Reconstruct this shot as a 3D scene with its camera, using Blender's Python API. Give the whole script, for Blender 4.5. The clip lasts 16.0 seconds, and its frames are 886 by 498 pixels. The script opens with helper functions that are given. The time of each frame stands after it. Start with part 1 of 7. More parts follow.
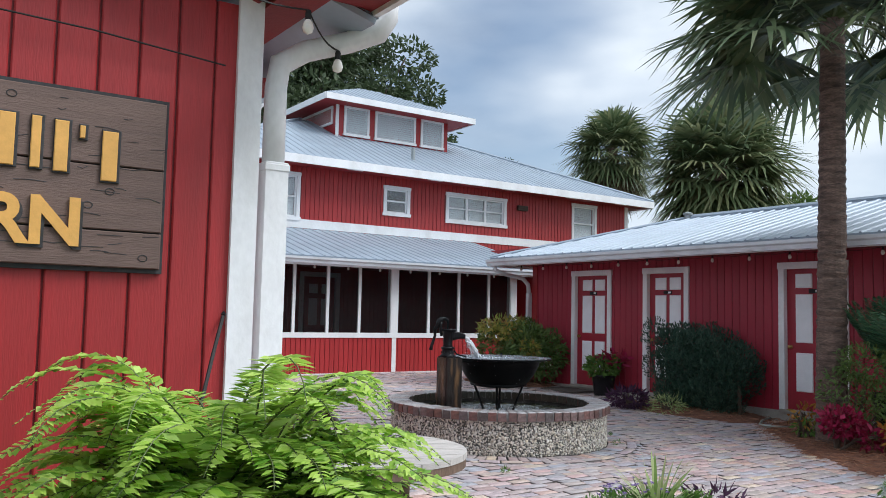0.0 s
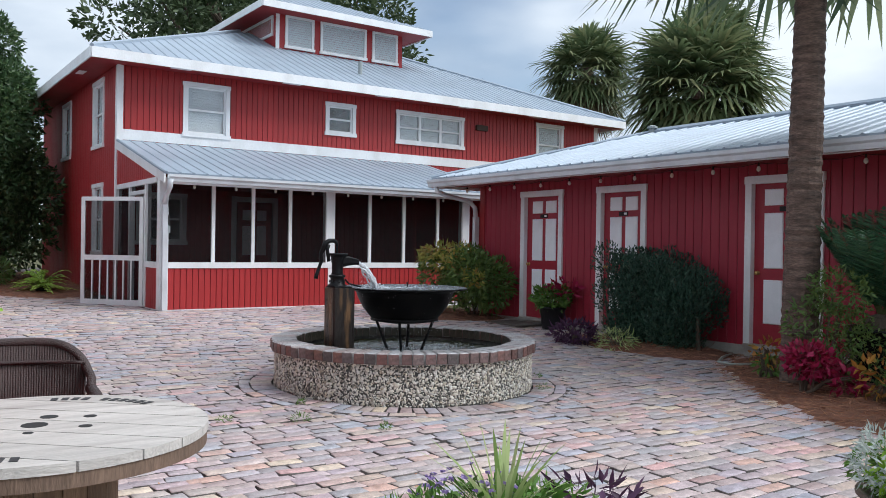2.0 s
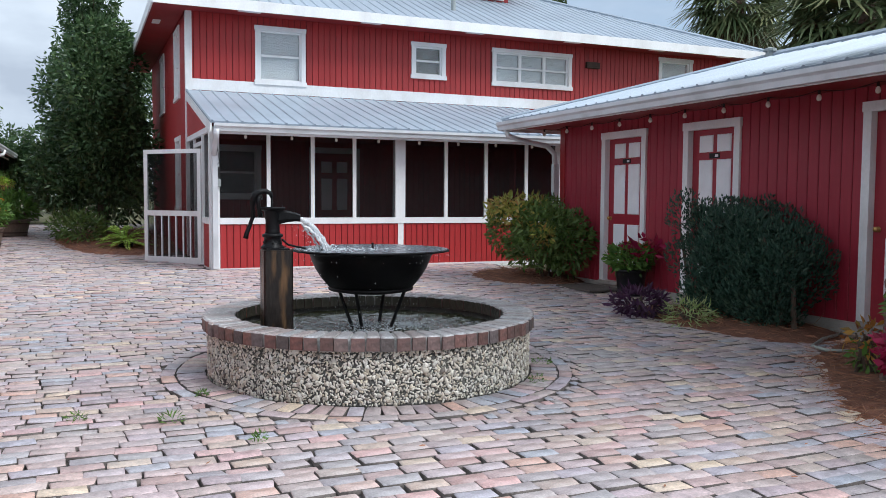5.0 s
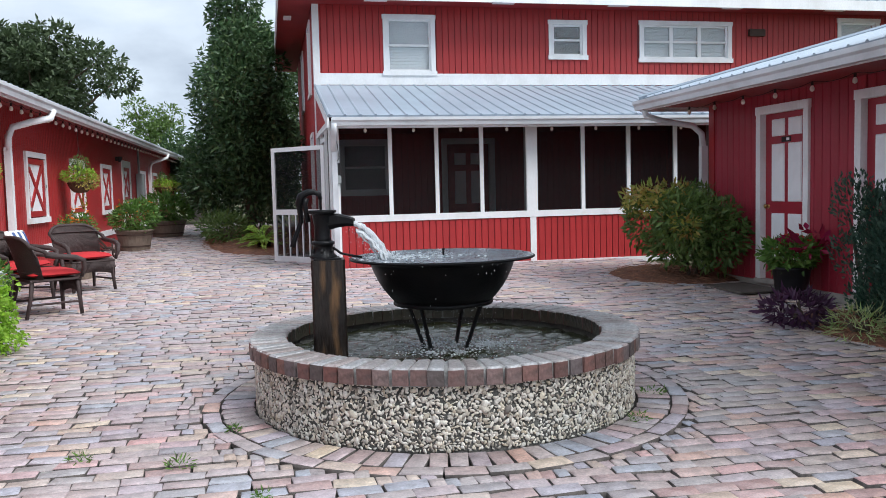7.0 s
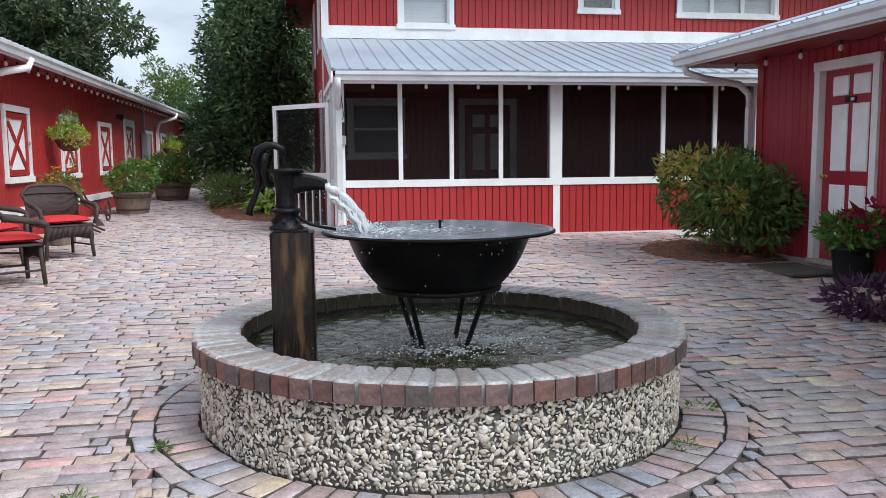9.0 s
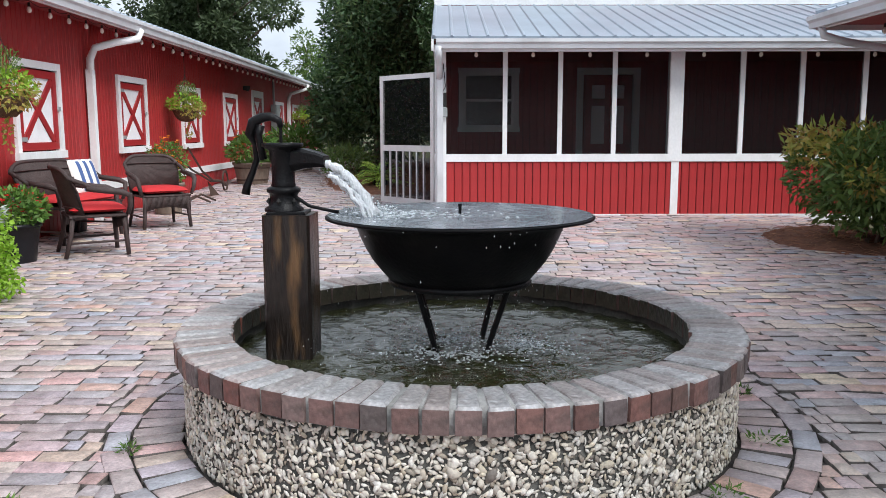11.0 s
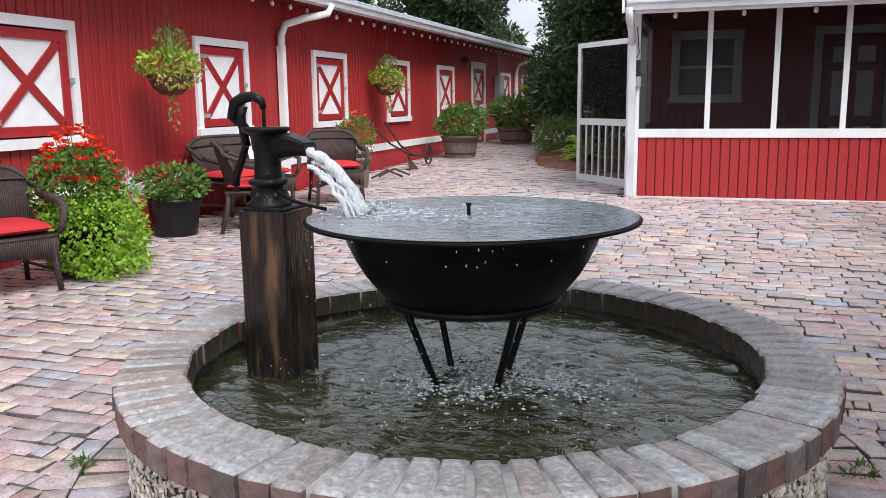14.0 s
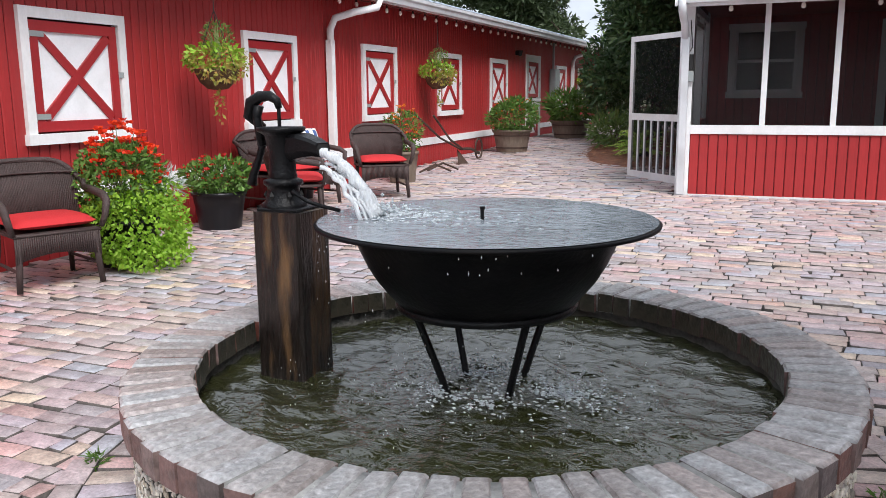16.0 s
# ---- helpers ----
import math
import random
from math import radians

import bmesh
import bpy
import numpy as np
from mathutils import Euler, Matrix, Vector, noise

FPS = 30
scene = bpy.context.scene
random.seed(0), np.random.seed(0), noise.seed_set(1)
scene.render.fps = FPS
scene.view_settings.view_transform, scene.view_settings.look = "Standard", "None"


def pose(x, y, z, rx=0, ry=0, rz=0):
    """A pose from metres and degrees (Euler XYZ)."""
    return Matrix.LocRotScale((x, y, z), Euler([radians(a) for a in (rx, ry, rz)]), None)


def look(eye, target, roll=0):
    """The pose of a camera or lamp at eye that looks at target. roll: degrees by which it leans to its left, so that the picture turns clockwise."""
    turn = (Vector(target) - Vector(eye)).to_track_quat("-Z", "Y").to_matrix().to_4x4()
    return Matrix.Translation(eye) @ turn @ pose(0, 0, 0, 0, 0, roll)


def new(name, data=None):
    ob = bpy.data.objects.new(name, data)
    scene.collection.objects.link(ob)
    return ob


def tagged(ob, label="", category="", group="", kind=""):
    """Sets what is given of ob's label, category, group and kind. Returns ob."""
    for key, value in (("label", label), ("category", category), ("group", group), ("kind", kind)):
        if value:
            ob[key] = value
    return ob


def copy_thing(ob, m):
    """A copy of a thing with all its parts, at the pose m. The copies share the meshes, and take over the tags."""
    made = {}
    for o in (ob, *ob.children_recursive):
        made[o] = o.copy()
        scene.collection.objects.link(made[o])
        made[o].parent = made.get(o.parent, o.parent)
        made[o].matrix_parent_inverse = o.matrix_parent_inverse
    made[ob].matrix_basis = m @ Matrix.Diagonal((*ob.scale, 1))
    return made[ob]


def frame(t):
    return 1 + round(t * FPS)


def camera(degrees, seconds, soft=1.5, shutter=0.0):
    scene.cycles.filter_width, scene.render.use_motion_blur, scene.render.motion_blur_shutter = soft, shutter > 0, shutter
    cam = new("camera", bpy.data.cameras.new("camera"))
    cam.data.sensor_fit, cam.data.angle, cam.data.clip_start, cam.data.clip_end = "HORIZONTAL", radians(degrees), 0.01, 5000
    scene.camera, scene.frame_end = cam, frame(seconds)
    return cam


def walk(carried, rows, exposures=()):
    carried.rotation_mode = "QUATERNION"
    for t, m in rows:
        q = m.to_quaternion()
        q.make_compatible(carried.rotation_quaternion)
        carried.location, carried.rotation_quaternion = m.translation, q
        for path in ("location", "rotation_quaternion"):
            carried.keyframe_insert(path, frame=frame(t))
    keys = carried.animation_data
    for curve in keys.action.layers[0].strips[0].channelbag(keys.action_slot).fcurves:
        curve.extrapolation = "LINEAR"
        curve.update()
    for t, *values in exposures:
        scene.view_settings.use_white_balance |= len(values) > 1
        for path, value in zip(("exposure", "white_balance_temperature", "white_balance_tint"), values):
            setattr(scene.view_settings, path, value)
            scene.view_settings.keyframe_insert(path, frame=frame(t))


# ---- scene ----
cam = camera(56.3, 16.0, soft=0.7)
PATH = [
    (0, (0.56, 0.117, 1.306), (1.68, 1.767, 1.46), 1.3),
    (0.5, (1.133, 0.435, 1.282), (2.342, 2.024, 1.4), 1.2),
    (1, (1.549, 0.574, 1.247), (2.75, 2.172, 1.315), 1.0),
    (1.5, (1.894, 0.721, 1.211), (3.054, 2.35, 1.238), 0.8),
    (2, (2.22, 0.957, 1.212), (3.37, 2.594, 1.205), 0.9),
    (2.5, (2.59, 1.101, 1.208), (3.758, 2.724, 1.175), 1.2),
    (3, (2.944, 1.3, 1.182), (4.157, 2.89, 1.134), 1.5),
    (3.5, (3.355, 1.431, 1.177), (4.575, 3.015, 1.104), 1.5),
    (4, (3.772, 1.46, 1.193), (4.91, 3.101, 1.088), 1.6),
    (4.5, (4.122, 1.578, 1.187), (5.119, 3.308, 1.066), 1.3),
    (5, (4.457, 1.613, 1.206), (5.255, 3.443, 1.083), 0.4),
    (5.2, (4.625, 1.687, 1.225), (5.331, 3.554, 1.106), 0.2),
    (7.3, (5.415, 2.498, 1.247), (5.817, 4.451, 1.093), -1.4),
    (7.5, (5.412, 2.582, 1.215), (5.821, 4.532, 1.043), -1.5),
    (8, (5.436, 2.84, 1.186), (5.851, 4.786, 0.979), -1.5),
    (8.2, (5.487, 2.999, 1.169), (5.891, 4.946, 0.953), -1.3),
    (10.3, (6.223, 3.752, 1.217), (6.395, 5.732, 0.988), -0.1),
    (10.5, (6.287, 3.811, 1.207), (6.41, 5.793, 0.968), -0.1),
    (11, (6.414, 3.938, 1.188), (6.414, 5.918, 0.903), -0.1),
    (11.5, (6.52, 4.059, 1.187), (6.402, 6.026, 0.846), -0.2),
    (12, (6.628, 4.16, 1.193), (6.402, 6.11, 0.812), -0.7),
    (12.5, (6.840, 4.291, 1.198), (6.511, 6.224, 0.805), -1.0),
    (13, (6.992, 4.471, 1.185), (6.594, 6.394, 0.803), -0.9),
    (13.5, (7.111, 4.687, 1.195), (6.628, 6.592, 0.826), -0.7),
    (14, (7.306, 4.799, 1.219), (6.699, 6.672, 0.868), -0.7),
    (14.5, (7.426, 4.880, 1.242), (6.722, 6.722, 0.909), -0.4),
    (15, (7.456, 4.894, 1.255), (6.717, 6.724, 0.928), -0.5),
    (15.5, (7.428, 4.922, 1.242), (6.688, 6.748, 0.901), -0.5),
    (16, (7.433, 4.921, 1.247), (6.696, 6.743, 0.879), -0.5),
]
walk(cam, [(t, look(eye, target, roll)) for t, eye, target, roll in PATH],
     exposures=[(0.0, 0.46, 6200, 8), (5.0, 0.60, 6200, 8), (8.0, 0.66, 6250, 8), (11.0, 0.73, 6400, 9), (16.0, 0.80, 6550, 11)])
scene.render.film_transparent = False

# ---- world and sun ----
world = bpy.data.worlds.new("sky")
scene.world = world
world.use_nodes = True
wn, wl = world.node_tree.nodes, world.node_tree.links
wn.clear()
w_out = wn.new("ShaderNodeOutputWorld")
w_bg = wn.new("ShaderNodeBackground")
w_sky = wn.new("ShaderNodeTexSky")
w_sky.sky_type = "NISHITA"
w_sky.sun_disc = False
SUN_EL, SUN_AZ = 50.0, 132.0      # azimuth from +Y towards +X
w_sky.sun_elevation, w_sky.sun_rotation = radians(SUN_EL), radians(SUN_AZ)
w_gain = wn.new("ShaderNodeMixRGB")
w_gain.blend_type = "MULTIPLY"
w_gain.inputs[0].default_value = 1.0
w_gain.inputs[2].default_value = (0.10, 0.10, 0.10, 1)
w_tc = wn.new("ShaderNodeTexCoord")
w_map = wn.new("ShaderNodeMapping")
w_map.inputs["Scale"].default_value = (1.0, 1.0, 2.4)
w_map.inputs["Location"].default_value = (0.35, 0.1, 0.6)
w_n1 = wn.new("ShaderNodeTexNoise")
w_n1.inputs["Scale"].default_value = 3.0
w_n1.inputs["Detail"].default_value = 7.0
w_n1.inputs["Roughness"].default_value = 0.52
w_r1 = wn.new("ShaderNodeValToRGB")
w_r1.color_ramp.elements[0].position, w_r1.color_ramp.elements[0].color = 0.33, (0.38, 0.43, 0.51, 1)
w_r1.color_ramp.elements[1].position, w_r1.color_ramp.elements[1].color = 0.66, (0.74, 0.78, 0.83, 1)
w_e = w_r1.color_ramp.elements.new(0.46)
w_e.color = (0.54, 0.60, 0.68, 1)
w_n2 = wn.new("ShaderNodeTexNoise")
w_n2.inputs["Scale"].default_value = 1.7
w_n2.inputs["Detail"].default_value = 4.0
w_r2 = wn.new("ShaderNodeValToRGB")
w_r2.color_ramp.elements[0].position, w_r2.color_ramp.elements[0].color = 0.30, (0.25, 0.25, 0.25, 1)
w_r2.color_ramp.elements[1].position, w_r2.color_ramp.elements[1].color = 0.45, (1, 1, 1, 1)
w_mix = wn.new("ShaderNodeMixRGB")
wl.new(w_tc.outputs["Generated"], w_map.inputs["Vector"])
wl.new(w_map.outputs["Vector"], w_n1.inputs["Vector"])
wl.new(w_map.outputs["Vector"], w_n2.inputs["Vector"])
wl.new(w_n1.outputs["Fac"], w_r1.inputs["Fac"])
wl.new(w_n2.outputs["Fac"], w_r2.inputs["Fac"])
wl.new(w_sky.outputs["Color"], w_gain.inputs[1])
wl.new(w_r2.outputs["Color"], w_mix.inputs[0])
wl.new(w_gain.outputs["Color"], w_mix.inputs[1])
wl.new(w_r1.outputs["Color"], w_mix.inputs[2])
wl.new(w_mix.outputs["Color"], w_bg.inputs["Color"])
w_bg.inputs["Strength"].default_value = 0.92
wl.new(w_bg.outputs["Background"], w_out.inputs["Surface"])

sun = new("sun", bpy.data.lights.new("sun", "SUN"))
sun.data.energy, sun.data.angle, sun.data.color = 2.6, radians(32), (1.0, 0.985, 0.975)
_a, _e = radians(SUN_AZ), radians(SUN_EL)
sun.matrix_world = look((math.sin(_a) * math.cos(_e) * 50, math.cos(_a) * math.cos(_e) * 50, math.sin(_e) * 50), (0, 0, 0))


# ---- materials ----
def material(name, base, rough=0.6, metal=0.0, vary=0.15, scale=6.0, fine=60.0, fine_amt=0.08, bump=0.15, bump_scale=80.0,
             dirt=None, dirt_amt=0.0, dirt_scale=2.0, random_by="", random_amt=0.0, palette=None, spec=0.5, stretch=(1, 1, 1), coat=0.0, alpha=1.0, trans=0.0, thin=0.0):
    m = bpy.data.materials.new(name)
    m.use_nodes = True
    n, l = m.node_tree.nodes, m.node_tree.links
    b = n["Principled BSDF"]
    b.inputs["Roughness"].default_value, b.inputs["Metallic"].default_value = rough, metal
    b.inputs["Specular IOR Level"].default_value = spec
    b.inputs["Coat Weight"].default_value = coat
    b.inputs["Alpha"].default_value = alpha
    b.inputs["Transmission Weight"].default_value = trans
    tc = n.new("ShaderNodeTexCoord")
    mp = n.new("ShaderNodeMapping")
    mp.inputs["Scale"].default_value = stretch
    l.new(tc.outputs["Object"], mp.inputs["Vector"])
    vec = mp.outputs["Vector"]
    rnd = None
    if random_by == "object":
        oi = n.new("ShaderNodeObjectInfo")
        rnd = oi.outputs["Random"]
    elif random_by == "island":
        ge = n.new("ShaderNodeNewGeometry")
        rnd = ge.outputs["Random Per Island"]
    if palette:
        ra = n.new("ShaderNodeValToRGB")
        ra.color_ramp.interpolation = "LINEAR"
        els = ra.color_ramp.elements
        for i, c in enumerate(palette):
            p = i / (len(palette) - 1)
            if i == 0:
                els[0].position, els[0].color = 0.0, (*c, 1)
            elif i == len(palette) - 1:
                els[-1].position, els[-1].color = 1.0, (*c, 1)
            else:
                els.new(p).color = (*c, 1)
        l.new(rnd, ra.inputs["Fac"])
        col = ra.outputs["Color"]
    else:
        rgb = n.new("ShaderNodeRGB")
        rgb.outputs[0].default_value = (*base, 1)
        col = rgb.outputs[0]

    def noise_node(sc, det):
        t = n.new("ShaderNodeTexNoise")
        t.inputs["Scale"].default_value, t.inputs["Detail"].default_value = sc, det
        l.new(vec, t.inputs["Vector"])
        return t.outputs["Fac"]

    def scaled(fac, amount):
        q = n.new("ShaderNodeMapRange")
        q.inputs["From Min"].default_value, q.inputs["From Max"].default_value = 0.25, 0.75
        q.inputs["To Min"].default_value, q.inputs["To Max"].default_value = 1 - amount, 1 + amount
        l.new(fac, q.inputs["Value"])
        return q.outputs["Result"]

    def times(c, v):
        q = n.new("ShaderNodeVectorMath")
        q.operation = "SCALE"
        l.new(c, q.inputs[0])
        l.new(v, q.inputs["Scale"])
        return q.outputs[0]

    if vary:
        col = times(col, scaled(noise_node(scale, 4), vary))
    f_out = noise_node(fine, 3)
    if fine_amt:
        col = times(col, scaled(f_out, fine_amt))
    if rnd is not None and random_amt:
        q = n.new("ShaderNodeMapRange")
        q.inputs["To Min"].default_value, q.inputs["To Max"].default_value = 1 - random_amt, 1 + random_amt
        l.new(rnd, q.inputs["Value"])
        col = times(col, q.outputs["Result"])
    if dirt:
        mx = n.new("ShaderNodeMixRGB")
        mx.inputs[2].default_value = (*dirt, 1)
        q = n.new("ShaderNodeMapRange")
        q.inputs["From Min"].default_value, q.inputs["From Max"].default_value = 0.48, 0.72
        q.inputs["To Max"].default_value = dirt_amt
        l.new(noise_node(dirt_scale, 6), q.inputs["Value"])
        l.new(q.outputs["Result"], mx.inputs[0])
        l.new(col, mx.inputs[1])
        col = mx.outputs[0]
    l.new(col, b.inputs["Base Color"])
    if bump:
        bp = n.new("ShaderNodeBump")
        bp.inputs["Strength"].default_value, bp.inputs["Distance"].default_value = bump, 0.01
        l.new(noise_node(bump_scale, 4), bp.inputs["Height"])
        l.new(bp.outputs["Normal"], b.inputs["Normal"])
    if thin:
        tr = n.new("ShaderNodeBsdfTranslucent")
        ms = n.new("ShaderNodeMixShader")
        ms.inputs[0].default_value = thin
        l.new(col, tr.inputs["Color"])
        l.new(b.outputs[0], ms.inputs[1])
        l.new(tr.outputs[0], ms.inputs[2])
        l.new(ms.outputs[0], n["Material Output"].inputs["Surface"])
    return m


RED = material("red_barn_paint", (0.36, 0.022, 0.024), 0.5, vary=0.12, scale=3, fine=25, fine_amt=0.10, bump=0.25, bump_scale=30, stretch=(6, 6, 0.5),
               dirt=(0.20, 0.03, 0.025), dirt_amt=0.35, dirt_scale=1.2, random_by="object", random_amt=0.06)
# Barn red with the eave's bluish shade over the wing mixed in.
RED_SHADED = material("red_wing_paint_shaded", (0.33, 0.020, 0.042), 0.5, vary=0.12, scale=3, fine=25, fine_amt=0.10, bump=0.25, bump_scale=30, stretch=(6, 6, 0.5),
                  dirt=(0.15, 0.02, 0.02), dirt_amt=0.35, dirt_scale=1.2, random_by="object", random_amt=0.06)
RED_PLAIN = material("red_door_paint", (0.34, 0.02, 0.024), 0.42, vary=0.10, scale=4, fine=30, fine_amt=0.06, bump=0.1, bump_scale=40)
# Door red for the wing, its colour tinted by the same eave shade.
RED_PLAIN_SHADED = material("red_door_paint_shaded", (0.31, 0.017, 0.034), 0.42, vary=0.10, scale=4, fine=30, fine_amt=0.06, bump=0.1, bump_scale=40)
# A darker red than the wall boards, on eave undersides and the porch ceiling.
RED_DARK = material("soffit_darker_red", (0.25, 0.018, 0.02), 0.6, vary=0.15, scale=3, fine=30, bump=0.15)
# Darker red puts the shade between siding boards into the colour.
GROOVE = material("red_groove_shade", (0.13, 0.010, 0.012), 0.7, vary=0.1, bump=0.1)
WHITE = material("white_trim_paint", (0.80, 0.81, 0.82), 0.5, vary=0.05, scale=2.5, fine=40, fine_amt=0.05, bump=0.12, bump_scale=50, stretch=(1, 1, 0.6),
                 dirt=(0.46, 0.44, 0.41), dirt_amt=0.28, dirt_scale=3.0)
WHITE_PANEL = material("white_panel_paint", (0.86, 0.88, 0.91), 0.45, vary=0.04, fine_amt=0.03, bump=0.05, dirt=(0.5, 0.5, 0.5), dirt_amt=0.2, dirt_scale=4)
GUTTER = material("aluminium_gutter", (0.62, 0.64, 0.67), 0.42, metal=0.1, vary=0.06, scale=3, fine_amt=0.04, bump=0.03, dirt=(0.33, 0.33, 0.33), dirt_amt=0.4, dirt_scale=2.5)
METAL_ROOF = material("galvanised_roof_metal", (0.33, 0.39, 0.46), 0.42, metal=0.15, vary=0.10, scale=1.2, fine=20, fine_amt=0.05, bump=0.03,
                      dirt=(0.26, 0.30, 0.36), dirt_amt=0.5, dirt_scale=0.9, stretch=(1, 1, 1))
# Near black for hinges, wires and sockets; also stands in for shade in openings.
DARK = material("black_parts_and_gap_shade", (0.02, 0.02, 0.02), 0.8, vary=0, bump=0)
BLACK_METAL = material("black_cast_iron", (0.006, 0.006, 0.007), 0.38, metal=0.0, vary=0.2, scale=8, fine=90, fine_amt=0.2, bump=0.35, bump_scale=90, spec=0.22)
BLACK_ENAMEL = material("black_kettle_iron", (0.004, 0.004, 0.005), 0.40, vary=0.2, scale=7, fine=60, fine_amt=0.15, bump=0.18, bump_scale=60, spec=0.12,
                        dirt=(0.015, 0.013, 0.012), dirt_amt=0.6, dirt_scale=5)
RUST = material("rusty_iron", (0.05, 0.028, 0.02), 0.7, vary=0.3, scale=10, fine_amt=0.2, bump=0.4)
POST_WOOD = material("wet_dark_timber", (0.016, 0.011, 0.009), 0.28, vary=0.6, scale=6, fine=22, fine_amt=0.5, bump=0.8, bump_scale=20, stretch=(4, 4, 0.8),
                     dirt=(0.26, 0.14, 0.06), dirt_amt=0.75, dirt_scale=3.2)
SPOOL_TOP = material("weathered_pale_boards", (0.50, 0.47, 0.44), 0.75, vary=0.18, scale=3, fine=40, fine_amt=0.15, bump=0.4, bump_scale=30, stretch=(0.6, 6, 3),
                     dirt=(0.25, 0.22, 0.20), dirt_amt=0.5, dirt_scale=2.0, random_by="object", random_amt=0.08)
SPOOL_SIDE = material("weathered_brown_boards", (0.13, 0.085, 0.06), 0.8, vary=0.3, scale=5, fine=40, fine_amt=0.2, bump=0.5, bump_scale=40, stretch=(3, 3, 0.6), random_by="object", random_amt=0.2)
CORE_WOOD = material("brown_spool_staves", (0.22, 0.14, 0.085), 0.75, vary=0.25, scale=5, fine=40, fine_amt=0.2, bump=0.4, bump_scale=40, stretch=(5, 5, 0.5), random_by="object", random_amt=0.25)
INK = material("faded_black_paint", (0.04, 0.04, 0.042), 0.8, vary=0.3, scale=30, bump=0.1)
SIGN_WOOD = material("brown_painted_sign_boards", (0.145, 0.092, 0.075), 0.6, vary=0.15, scale=4, fine=40, fine_amt=0.1, bump=0.25, stretch=(0.6, 2, 6), bump_scale=40, random_by="object", random_amt=0.08)
SIGN_YELLOW = material("yellow_orange_letter_paint", (0.75, 0.40, 0.10), 0.55, vary=0.10, scale=9, fine_amt=0.05, bump=0.08)
BRICK_PAL = [(0.492, 0.359, 0.352), (0.39, 0.369, 0.384), (0.546, 0.42, 0.346), (0.33, 0.311, 0.341), (0.483, 0.402, 0.388), (0.415, 0.271, 0.256), (0.444, 0.4, 0.4), (0.567, 0.361, 0.295),
             (0.372, 0.388, 0.433), (0.491, 0.388, 0.395), (0.34, 0.285, 0.307), (0.606, 0.493, 0.375), (0.456, 0.369, 0.398), (0.325, 0.349, 0.409), (0.533, 0.327, 0.313), (0.423, 0.38, 0.38)]
PAVER = material("worn_clay_pavers", None, 0.38, vary=0.30, scale=16, fine=80, fine_amt=0.26, bump=0.7, bump_scale=55, random_by="island", random_amt=0.10, palette=BRICK_PAL,
                 dirt=(0.50, 0.50, 0.52), dirt_amt=0.30, dirt_scale=0.9, spec=0.55)
PAVER_OB = material("worn_clay_paver", None, 0.38, vary=0.30, scale=16, fine=80, fine_amt=0.26, bump=0.7, bump_scale=55, random_by="object", random_amt=0.10, palette=BRICK_PAL,
                    dirt=(0.50, 0.50, 0.52), dirt_amt=0.30, dirt_scale=6, spec=0.55)
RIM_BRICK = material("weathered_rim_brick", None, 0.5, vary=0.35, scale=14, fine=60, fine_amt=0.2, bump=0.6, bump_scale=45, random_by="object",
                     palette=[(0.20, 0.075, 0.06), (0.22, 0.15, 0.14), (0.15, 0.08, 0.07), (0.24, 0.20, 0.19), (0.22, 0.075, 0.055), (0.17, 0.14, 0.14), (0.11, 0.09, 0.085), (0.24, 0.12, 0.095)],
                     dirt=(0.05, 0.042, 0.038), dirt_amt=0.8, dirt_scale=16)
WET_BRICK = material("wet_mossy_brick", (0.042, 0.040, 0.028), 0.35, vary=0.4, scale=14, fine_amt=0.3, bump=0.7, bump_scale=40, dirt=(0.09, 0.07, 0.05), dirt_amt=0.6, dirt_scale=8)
# Grey weathering; the palette is also lightened for sky sheen on the tops.
RIM_TOP = material("weathered_brick_tops_sky_sheen", None, 0.30, vary=0.38, scale=14, fine=60, fine_amt=0.35, bump=0.7, bump_scale=40, random_by="object",
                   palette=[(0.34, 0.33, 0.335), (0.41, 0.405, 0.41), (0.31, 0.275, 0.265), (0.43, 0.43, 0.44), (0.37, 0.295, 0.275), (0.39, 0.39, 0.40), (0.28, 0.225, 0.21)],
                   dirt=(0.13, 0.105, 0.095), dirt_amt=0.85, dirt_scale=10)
MORTAR = material("grey_mortar", (0.34, 0.335, 0.325), 0.85, vary=0.25, scale=12, fine_amt=0.2, bump=0.6, bump_scale=50, dirt=(0.08, 0.08, 0.07), dirt_amt=0.6, dirt_scale=4)
SHELL_BED = material("dark_shell_mortar", (0.10, 0.097, 0.088), 0.85, vary=0.35, scale=9, fine_amt=0.3, bump=0.8, bump_scale=60)
SHELL_PAL = [(min(r * 1.18, .86), min(g * 1.18, .85), min(b * 1.18, .82)) for r, g, b in [(0.62, 0.58, 0.50), (0.70, 0.67, 0.60), (0.45, 0.40, 0.33), (0.66, 0.62, 0.55), (0.30, 0.27, 0.23), (0.72, 0.70, 0.65), (0.50, 0.43, 0.33), (0.16, 0.145, 0.13), (0.62, 0.56, 0.44), (0.68, 0.65, 0.59), (0.40, 0.37, 0.32), (0.70, 0.68, 0.63)]]
SHELL = material("white_shell_pebbles", None, 0.6, vary=0.15, scale=40, fine=120, fine_amt=0.15, bump=0.3, random_by="island", palette=SHELL_PAL)
SHELL_OB = material("white_shell_pebble", None, 0.6, vary=0.15, scale=40, fine=120, fine_amt=0.15, bump=0.3, random_by="object", palette=SHELL_PAL)
SAND = material("dark_joint_sand", (0.125, 0.110, 0.102), 0.95, vary=0.3, scale=4, fine_amt=0.3, bump=0.5)
